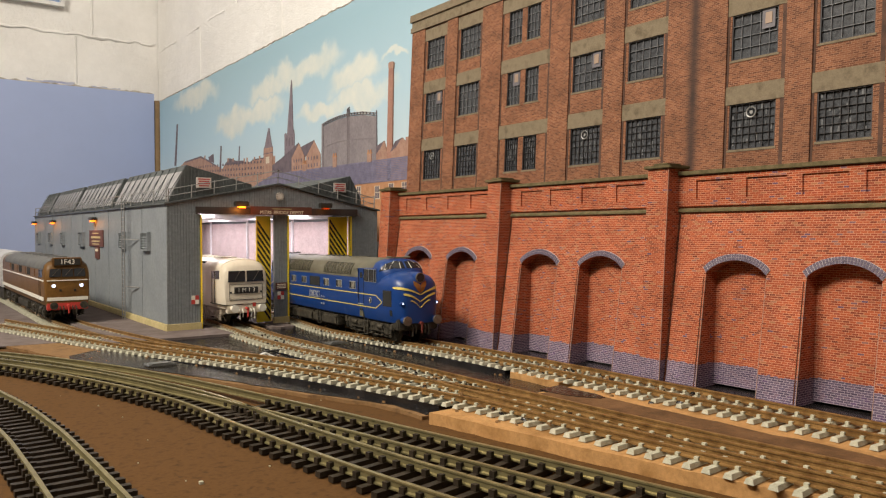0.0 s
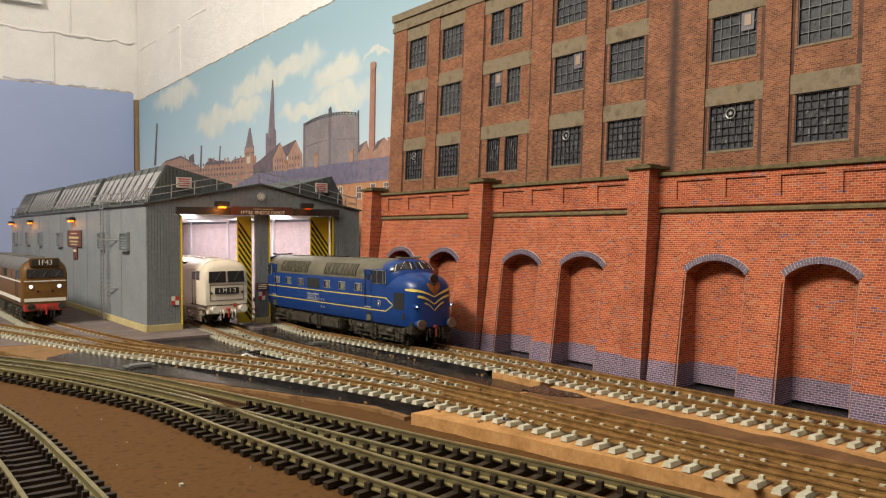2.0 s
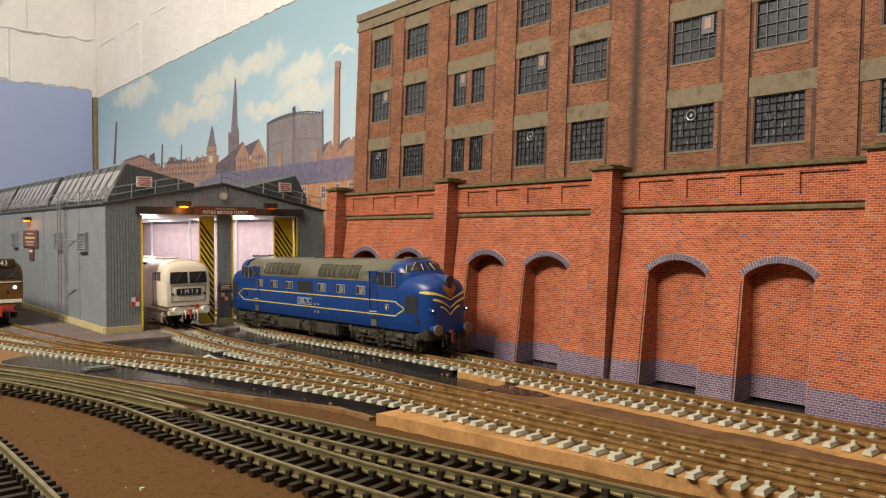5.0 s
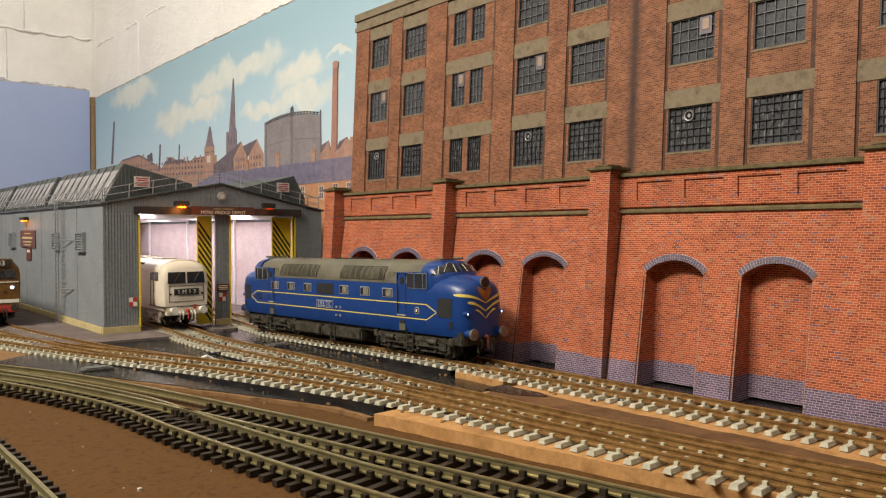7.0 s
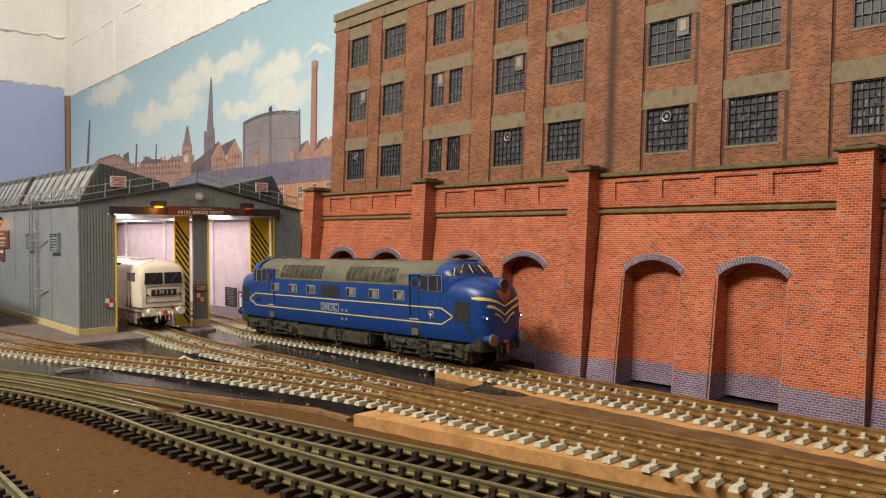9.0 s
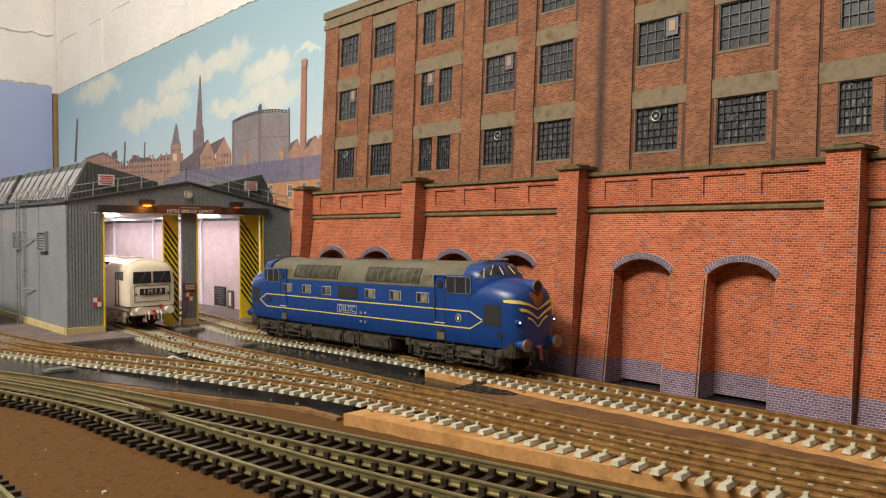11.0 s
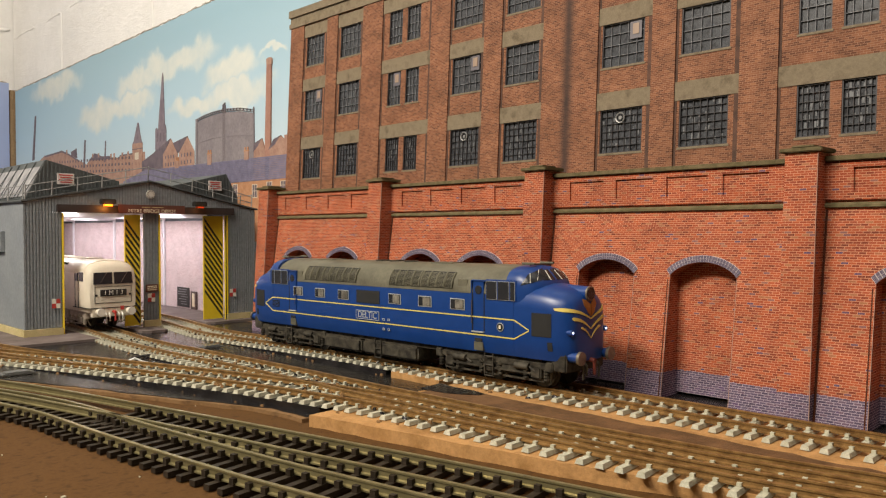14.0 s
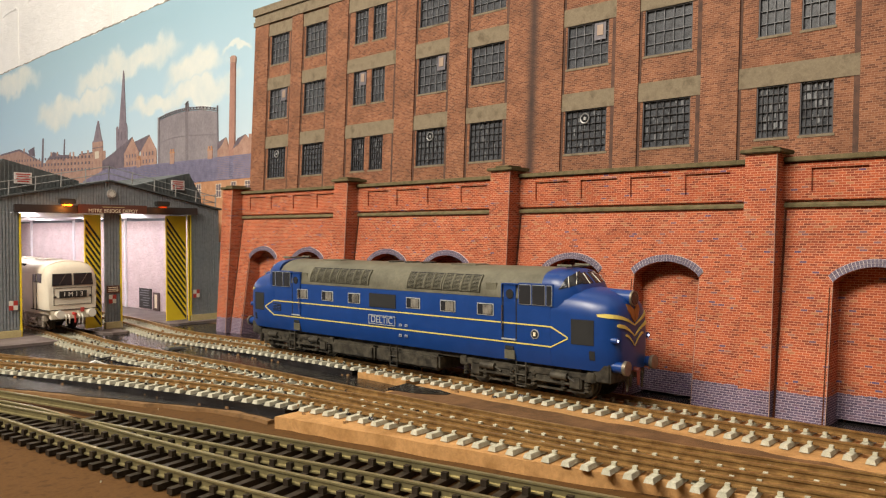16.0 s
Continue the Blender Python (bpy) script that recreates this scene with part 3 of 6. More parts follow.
TA = [(0.205, -0.2), (0.16, 0.05), (0.1378, 0.1745), (0.1318, 0.2075), (0.1266, 0.244), (0.1207, 0.292), (0.1136, 0.356), (0.0925, 0.43), (0.063, 0.508), (0.02, 0.585), (-0.08, 0.70), (-0.3, 0.86)]
TD = [(0.255, -0.2), (0.195, 0.05), (0.170, 0.17), (0.1585, 0.221), (0.1427, 0.2915), (0.115, 0.402), (0.090, 0.472), (0.045, 0.56), (-0.04, 0.68), (-0.26, 0.87)]
TC = [(0.02, -0.1), (0.036, 0.04), (0.044, 0.14), (0.0468, 0.21), (0.047, 0.25), (0.0467, 0.285), (0.0455, 0.3275), (0.040, 0.39), (0.025, 0.47), (0.0, 0.54), (-0.06, 0.63)]


def sleeper_mesh(name, material, concrete):
    bm = bmesh.new()
    if concrete:
        for s in (-1, 1):
            a = [(s * 0.0165, -0.0016, 0), (s * 0.0165, 0.0016, 0), (s * 0.0160, 0.0011, 0.0016), (s * 0.0160, -0.0011, 0.0016)]
            b = [(s * 0.0045, -0.0015, 0), (s * 0.0045, 0.0015, 0), (s * 0.0045, 0.001, 0.0013), (s * 0.0045, -0.001, 0.0013)]
            prism(bm, a, b)
            for dx in (-0.0018, 0.0018):
                c = s * 0.00825 + dx
                box(bm, c - 0.0007, c + 0.0007, -0.0007, 0.0007, 0.0015, 0.0026)
        box(bm, -0.0046, 0.0046, -0.0012, 0.0012, 0, 0.0012)
    else:
        box(bm, -0.015, 0.015, -0.0013, 0.0013, 0, 0.0019)
        for s in (-1, 1):
            for dx in (-0.0017, 0.0017):
                c = s * 0.00825 + dx
                box(bm, c - 0.0009, c + 0.0009, -0.001, 0.001, 0.0019, 0.0040)
    return mesh_of(name, bm, material)


SL_CONC = sleeper_mesh("sleeper", M_CONC, True)
SL_DARK = sleeper_mesh("sleeper", M_DARKSLEEPER, False)


def track(name, pts, upper, label, spacing, rail_mat, skip=None):
    tr = thing(name, label, "railway track", group="tracks")
    line = smooth_path(pts, 0.004)
    top = [(rail_z(p.y) if upper else 0.0055) for p in line]
    for side in (-1, 1):
        bm = bmesh.new()
        rings = []
        for i, p in enumerate(line):
            a, b = line[max(i - 1, 0)], line[min(i + 1, len(line) - 1)]
            d = (b - a).normalized()
            nrm = Vector((d.y, -d.x)) * side
            z = top[i]
            ring = []
            for o, h in ((-0.0011, -0.0026), (0.0011, -0.0026), (0.0011, -0.0021), (0.00035, -0.0018), (0.00035, -0.0008), (0.0007, -0.0006), (0.0007, 0), (-0.0007, 0), (-0.0007, -0.0006), (-0.00035, -0.0008), (-0.00035, -0.0018), (-0.0011, -0.0021)):
                q = p + nrm * (0.00895 + o)
                ring.append((q.x, q.y, z + h - (0.0006 if not upper and h < -0.0015 else 0.0)))
            rings.append(ring if side > 0 else ring[::-1])
        loft(bm, rings)
        part("rail", bm, rail_mat, tr)
    line = smooth_path(pts, spacing)
    r = random.Random(len(pts) * 7 + int(spacing * 1e5))
    for i, p in enumerate(line[1:-1], 1):
        if skip and skip(p):
            continue
        d = (line[i + 1] - line[i - 1]).normalized()
        o = new("sleeper", SL_CONC if upper else SL_DARK)
        z = (rail_z(p.y) - 0.0041) if upper else 0.0004
        o.matrix_world = Matrix.Translation((p.x, p.y, z)) @ Matrix.Rotation(math.atan2(d.y, d.x) - math.pi / 2 + r.uniform(-0.02, 0.02), 4, "Z")
        o.parent = tr
    return tr


def near(p, pts, d):
    return any((p - q).length < d for q in pts)


T2_LINE = smooth_path(T2, 0.01)
TA_LINE = smooth_path(TA, 0.01)
track("platform_track", T1, True, "concrete-sleepered track with rusty rails along the brick wall", 0.0066, M_RUSTRAIL)
track("yard_track", T2, True, "concrete-sleepered yard track with rust-painted rails on cork", 0.0069, M_RUSTRAIL)
track("depot_track", TM, True, "concrete-sleepered track leading into the depot's open door", 0.0078, M_RUSTRAIL, skip=lambda p: near(p, T2_LINE, 0.012) and int(p.y * 1000) % 2)
track("siding_track", TB, True, "concrete-sleepered siding beside the grey depot", 0.0078, M_RUSTRAIL, skip=lambda p: near(p, T2_LINE, 0.018))
track("main_track", TA, False, "dark-sleepered track with bright nickel rails on brown board", 0.0070, M_RAIL)
track("loop_track", TD, False, "dark-sleepered track merging with its neighbour at a turnout", 0.0070, M_RAIL, skip=lambda p: near(p, TA_LINE, 0.016))
track("curved_track", TC, False, "sharply curved dark-sleepered track on brown board", 0.0070, M_RAIL)


def slab(name, left, right, z0, z1, material, label, category, kind="", jag=0.0, seed=1):
    """A sheet between two (x, y) edges, its border a little uneven."""
    r = random.Random(seed)
    a = smooth_path(left, 0.008)
    b = smooth_path(right, 0.008)
    loop = [(p.x + r.uniform(-jag, jag), p.y) for p in a] + [(p.x + r.uniform(-jag, jag), p.y) for p in reversed(b)]
    f0 = z0 if callable(z0) else (lambda y: z0)
    f1 = z1 if callable(z1) else (lambda y: z1)
    n = min(len(a), len(b))
    bm = bmesh.new()
    rings = []
    for i in range(n):
        p, q = a[int(i * (len(a) - 1) / (n - 1))], b[int(i * (len(b) - 1) / (n - 1))]
        j, k = r.uniform(-jag, jag), r.uniform(-jag, jag)
        rings.append([(p.x + j, p.y, f0(p.y)), (q.x + k, q.y, f0(q.y)), (q.x + k, q.y, f1(q.y)), (p.x + j, p.y, f1(p.y))])
    loft(bm, rings)
    return tagged(part(name, bm, material), label, category, kind=kind)


# tan raised board under the yard, black paint, cork strips
slab("yard_board", [(0.25, -0.35), (0.222, 0.05), (0.207, 0.135), (0.199, 0.175), (0.189, 0.235), (0.183, 0.268)], [(0.3095, -0.35), (0.309, 0.05), (0.3085, 0.135), (0.308, 0.175), (0.308, 0.235), (0.308, 0.268)],
     -0.001, 0.0049, M_TAN, "thick tan cork sheet under the yard tracks", "cork sheet", "structure", 0.0006, 3)
slab("yard_floor", [(0.1845, 0.2685), (0.182, 0.30), (0.1592, 0.355), (0.1302, 0.43), (0.1002, 0.50), (0.068, 0.61), (0.0, 0.78), (-0.1, 1.0), (-0.2, 1.39)], [(0.40, 0.2685), (0.40, 0.30), (0.40, 0.355), (0.40, 0.43), (0.40, 0.50), (0.40, 0.61), (0.40, 0.78), (0.40, 1.0), (0.40, 1.39)],
     -0.001, 0.0017, M_FLOORTAN, "thin tan board under the depot tracks", "board", "structure", 0.0013, 5)
slab("black_paint", [(0.187, 0.2695), (0.1845, 0.30), (0.1615, 0.355), (0.1325, 0.43), (0.1030, 0.495), (0.0955, 0.528), (0.135, 0.556), (0.19, 0.578)], [(0.3495, 0.2695), (0.3495, 0.3), (0.3495, 0.35), (0.3495, 0.42), (0.3495, 0.49), (0.3495, 0.53), (0.3495, 0.57), (0.3495, 0.60)],
     0.0007, 0.0021, M_BLACK, "glossy black painted patch between the tracks", "paint patch", "structure", 0.0012, 7)


def bed(pts, y0, y1, half, material, label):
    """Foam strip under one track."""
    line = [p for p in smooth_path(pts, 0.006) if y0 <= p.y <= y1]
    bm = bmesh.new()
    rings = []
    r = random.Random(len(line))
    for i, p in enumerate(line):
        d = (line[min(i + 1, len(line) - 1)] - line[max(i - 1, 0)]).normalized()
        nrm = Vector((d.y, -d.x))
        a, b = p - nrm * (half + r.uniform(0, 0.0012)), p + nrm * (half + r.uniform(0, 0.0012))
        t = rail_z(p.y) - 0.0041
        rings.append([(a.x, a.y, 0.0008), (b.x, b.y, 0.0008), (b.x, b.y, t), (a.x, a.y, t)])
    loft(bm, rings)
    return tagged(part("track_bed", bm, material), label, "track bed", kind="structure")


bed(T1, 0.2695, 0.31, 0.0172, M_TAN, "tan cork strip under the wall track")
bed(T1, 0.31, 0.60, 0.0158, M_BLACK, "black foam strip under the wall track")
bed(T2, 0.2695, 0.62, 0.0158, M_BLACK, "black foam strip under the yard track")
bed(TM, 0.2695, 0.60, 0.0156, M_BLACK, "black foam strip under the depot track")
bed(TB, 0.44, 1.2, 0.0158, M_DIRT, "brown strip under the siding")
bed(T2, 0.62, 0.74, 0.0156, M_DIRT, "brown strip under the yard track")
slab("black_strip", [(0.2595, 0.236), (0.2525, 0.25), (0.2515, 0.268)], [(0.2625, 0.236), (0.2645, 0.25), (0.265, 0.268)],
     0.0048, 0.0057, M_BLACK, "torn black painted strip beside the track", "paint patch", "structure", 0.0012, 8)
# black sheet laid in for the shade along the wall's foot
slab("wall_gap", [(0.3098, -0.35), (0.3088, 0.135), (0.3083, 0.2685)], [(0.3495, -0.35), (0.3495, 0.135), (0.3495, 0.2685)],
     -0.0005, 0.0003, M_BLACK, "black sheet standing in for shade between the track and the wall", "paint patch", "structure", 0.0003, 12)
slab("siding_floor", [(-0.09, 0.62), (-0.1, 0.8), (-0.15, 1.38)], [(0.1265, 0.598), (0.1265, 0.8), (0.1265, 1.38)],
     0.0012, 0.0019, M_CARD, "grey card floor beside the depot", "floor", "structure", 0.0008, 13)
slab("dirt_strip", [(0.242, -0.3), (0.243, 0.05), (0.243, 0.12), (0.243, 0.2), (0.245, 0.262)], [(0.266, -0.3), (0.265, 0.05), (0.265, 0.12), (0.264, 0.2), (0.262, 0.262)],
     0.0048, 0.0054, M_DIRT, "brown rusty dirt between the yard tracks", "dirt", "structure", 0.0012, 9)

YARD_LINES = [[p for p in smooth_path(t, 0.004) if 0.2 < p.y < 0.56] for t in (T1, T2, TM)]
specks = bmesh.new()
rs = random.Random(21)
for _ in range(60):
    x, y, q = rs.uniform(-0.05, 0.17), rs.uniform(0.16, 0.5), rs.uniform(0.0002, 0.0005)
    box(specks, x, x + q, y, y + q * 1.4, 0.0, q)
x, y = 0.0812, 0.2415
box(specks, x, x + 0.0012, y, y + 0.0013, 0.0, 0.0009)
for nm, count, material, label, flat_h, reach in (("cork_crumb", 420, M_FLOORTAN, "small tan crumbs of cork strewn along the tracks", 0.0007, 0.02),
                                                  ("paint_flake", 330, M_BLACK, "flakes of black paint strewn over sleepers and cork", 0.0005, 0.017)):
    bm = bmesh.new()
    for _ in range(count):
        line = rs.choice(YARD_LINES)
        p = rs.choice(line)
        x, y, q = p.x + rs.uniform(-reach, reach), p.y, rs.uniform(0.0003, 0.0011)
        k, a = rs.choice((4, 5, 6, 7)), rs.uniform(0, 6)
        base = rail_z(y) - 0.0028 if abs(x - p.x) < 0.0145 else (0.0018 if y > 0.27 else 0.0046)
        ring = [(math.cos(a + 6.283 * i / k) * q * rs.uniform(0.6, 1.3), math.sin(a + 6.283 * i / k) * q * rs.uniform(0.8, 2.2)) for i in range(k)]
        prism(bm, [(x + u, y + v, base) for u, v in ring], [(x + u * 0.6, y + v * 0.6, base + flat_h + q * 0.5) for u, v in ring])
    tagged(part(nm, bm, material), label, "debris", kind="stuff")
tagged(part("paint_chip", specks, M_CONC), "tiny pale chips scattered on the brown board", "debris", kind="stuff")
# ---- retaining wall ----
PIL = (0.531, 0.395, 0.2615, 0.122, -0.021, -0.157)
ARCHES = ((0.438, 0.4922), (0.3063, 0.3573), (0.1672, 0.2192), (0.027, 0.0785), (-0.1145, -0.0625))
PH = 0.0066
WB, WT = 0.0016, 0.1088


def face_x(z):
    return 0.3277 + (min(z, 0.092) - 0.003) * 0.145


wall = thing("retaining_wall", "red brick retaining wall with blind arches and blue brick base", "wall", kind="structure")
for a, b, arches in zip(PIL, PIL[1:], ARCHES):
    y1, y0 = a - PH, b + PH
    loop = [(y0, WB)]
    hw, spring, rise = 0.0162, 0.0592, 0.0066
    for ac in arches:
        loop.append((ac - hw, WB))
        for i in range(15):
            t = i / 14
            u = -1 + 2 * t
            loop.append((ac + hw * u, spring + rise * (1 - u * u) ** 0.8))
        loop.append((ac + hw, WB))
    loop += [(y1, WB), (y1, 0.092), (y0, 0.092)]
    bm = bmesh.new()
    prism(bm, [(face_x(z), y, z) for y, z in loop], [(0.3515, y, z) for y, z in loop])
    part("bay_panel", bm, M_BRICK, wall)
    boxes("frieze_panel", [(face_x(0.092), 0.3515, y0, y1, 0.0921, WT)], M_BRICK, wall)
    for ac in arches:
        bm = bmesh.new()
        ya, yb = ac - hw - 0.001, ac + hw + 0.001
        prism(bm, [(0.3421, ya, WB + 0.0014), (0.3421, yb, WB + 0.0014), (0.3452, yb, 0.075), (0.3452, ya, 0.075)], [(0.3451, ya, WB + 0.0014), (0.3451, yb, WB + 0.0014), (0.3482, yb, 0.075), (0.3482, ya, 0.075)])
        part("recess_back", bm, M_BRICK, wall)
        # worn paper edge and open card joint beside the jamb
        for off, w, proud, m, nm in ((0.0, 0.00026, 0.00015, M_WORN, "worn_edge"), (0.0009, 0.0006, 0.00012, M_JOINT, "card_joint")):
            bm = bmesh.new()
            e = ac + hw + off
            q = [(e, WB + 0.0006), (e + w, WB + 0.0006), (e + w * 0.8, spring - 0.002), (e, spring - 0.002)]
            prism(bm, [(face_x(z) - proud, y, z) for y, z in q], [(face_x(z) + 0.0004, y, z) for y, z in q])
            part(nm, bm, m, wall)
        # pale line painted for worn paper and for the edge against recess shade
        bm = bmesh.new()
        q = [(ac - hw - 0.00024, WB + 0.0006), (ac - hw, WB + 0.0006), (ac - hw, spring - 0.001), (ac - hw - 0.00024, spring - 0.001)]
        prism(bm, [(face_x(z) - 0.00015, y, z) for y, z in q], [(face_x(z) + 0.0004, y, z) for y, z in q])
        part("worn_edge", bm, M_WORN, wall)
    for ac in arches:
        bm = bmesh.new()
        mb = bmesh.new()
        n = 26

        def arc(t, off):
            u = -1 + 2 * t
            y, z = ac + hw * u, spring + rise * (1 - u * u) ** 0.8
            ang = math.radians(90 - 38 * u)
            return y + math.cos(ang) * off, z + math.sin(ang) * off
        for row in (0, 1):
            r0, r1 = 0.00005 + row * 0.0016, 0.0015 + row * 0.0016
            for i in range(n):
                t0, t1 = (i + 0.1) / n, (i + 0.9) / n
                q = [arc(t0, r0), arc(t1, r0), arc(t1, r1), arc(t0, r1)]
                prism(bm, [(face_x(z) - 0.0006, y, z) for y, z in q], [(face_x(z) + 0.0005, y, z) for y, z in q])
        part("arch_ring", bm, M_RING, wall, "blue brick segmental arch ring")
        q = [arc(i / n, 0.0) for i in range(n + 1)] + [arc(i / n, 0.0032) for i in range(n, -1, -1)]
        prism(mb, [(face_x(z) - 0.00035, y, z) for y, z in q], [(face_x(z) + 0.0006, y, z) for y, z in q])
        part("arch_mortar", mb, M_MORTAR, wall)
    # frieze: four sunk panels in a raised face
    zs0, zs1, za, zb = 0.0929, 0.1080, 0.0966, 0.1061
    fx, sc = face_x(0.1), (y1 - y0) / 0.1263
    sunk = [(y0 + (0.0101 + 0.0282 * k) * sc, y0 + (0.0101 + 0.0282 * k + 0.0210) * sc) for k in range(4)]
    bm = bmesh.new()
    box(bm, fx - 0.001, fx + 0.0002, y0, y1, zb, zs1)
    box(bm, fx - 0.001, fx + 0.0002, y0, y1, zs0, za)
    stops = [y0] + [y for pair in sunk for y in pair] + [y1]
    for ya, yb in zip(stops[0::2], stops[1::2]):
        box(bm, fx - 0.001, fx + 0.0002, ya, yb, za, zb)
    part("frieze", bm, M_BRICK, wall)
    bm = bmesh.new()
    x = face_x(0.0908)
    prism(bm, [(x - 0.0014, y0, 0.0899), (x - 0.0014, y0, 0.0909), (x + 0.001, y0, 0.0925), (x + 0.001, y0, 0.0898)], [(x - 0.0014, y1, 0.0899), (x - 0.0014, y1, 0.0909), (x + 0.001, y1, 0.0925), (x + 0.001, y1, 0.0898)])
    part("string_course", bm, M_COPING, wall, "mossy stone string course")
    x = face_x(0.108)
    boxes("coping", [(x - 0.0022, 0.3595, y0, y1, 0.1089, 0.1111)], M_COPING, wall, "mossy stone coping", bevel=0.0003)
def pier_x(z):
    return 0.3238 + (z - WB) * 0.066


for c in PIL:
    bm = bmesh.new()
    h, zt = PH, 0.1125
    prism(bm, [(pier_x(WB), c - h, WB), (pier_x(WB), c + h, WB), (0.352, c + h, WB), (0.352, c - h, WB)], [(pier_x(zt), c - h, zt), (pier_x(zt), c + h, zt), (0.3585, c + h, zt), (0.3585, c - h, zt)])
    part("pilaster", bm, M_BRICK, wall)
    bm = bmesh.new()
    e, q = c - h - 0.00012, [(WB + 0.001, pier_x(WB + 0.001)), (zt - 0.0005, pier_x(zt))]
    prism(bm, [(x - 0.00014, e, z) for z, x in q] + [(x - 0.00014, e + 0.00026, z) for z, x in reversed(q)], [(x + 0.0003, e, z) for z, x in q] + [(x + 0.0003, e + 0.00026, z) for z, x in reversed(q)])
    part("worn_edge", bm, M_WORN, wall)
    bm = bmesh.new()
    q = [(WB + 0.001, face_x(WB)), (0.089, face_x(0.089))]
    prism(bm, [(x - 0.0002, c - h - 0.0011, z) for z, x in q] + [(x - 0.0002, c - h - 0.0002, z) for z, x in reversed(q)], [(x + 0.0003, c - h - 0.0011, z) for z, x in q] + [(x + 0.0003, c - h - 0.0002, z) for z, x in reversed(q)])
    part("card_joint", bm, M_JOINT, wall)
    x = pier_x(zt)
    boxes("pilaster_cap", [(x - 0.0016, 0.3465, c - h - 0.002, c + h + 0.002, zt + 0.0002, zt + 0.002), (x + 0.001, 0.3445, c - h + 0.002, c + h - 0.002, zt + 0.0021, zt + 0.0032)], M_COPING, wall, "mossy stone cap", bevel=0.0004)
boxes("end_panel", [(0.343, 0.3515, PIL[0] + PH + 0.0002, 0.549, WB, 0.1)], M_BRICK, wall)

# added black strip fills the dark gap below the brickwork
boxes("base_packing", [(0.332, 0.352, PIL[-1], PIL[0] + 0.008, 0.0004, 0.0015)], M_BLACK, wall, "black strip standing in for the dark gap under the wall")

# ---- mill building above the wall ----
mill = thing("mill_building", "tall red brick mill with metal-framed windows above the wall", "building")
XF = 0.361
ROWS = ((0.1222, 0.1460), (0.1690, 0.1927), (0.2125, 0.2360))
ZT = 0.2614
BAYS = (((0.5248, 0.4935), ((0.5215, 0.498),)), ((0.480, 0.4492), ((0.477, 0.4523),)), ((0.4268, 0.376), ((0.420, 0.406), (0.401, 0.3874))),
        ((0.358, 0.3275), ((0.3555, 0.330),)), ((0.3127, 0.2805), ((0.3097, 0.284),)), ((0.2425, 0.2093), ((0.2402, 0.2142),)),
        ((0.1958, 0.1622), ((0.1932, 0.1676),)), ((0.144, 0.092), ((0.1356, 0.1213), (0.1165, 0.1025))), ((0.060, 0.02), ((0.055, 0.03),)))
MILL_END, LEAN = 0.5435, 0.05
prev = None
edges = []
for (l, r), _ in BAYS:
    if prev is not None:
        edges.append((l, prev))
    prev = r
edges.append((-0.16, prev))
for lo, hi in edges:
    boxes("brick_pier", [(XF - 0.0011, XF + 0.006, lo, hi, 0.1, 0.2465)], M_MILL, mill)
boxes("brick_pier", [(XF - 0.0011, XF + 0.006, BAYS[0][0][0], MILL_END, 0.1, 0.2465)], M_MILL, mill)
prng = random.Random(11)
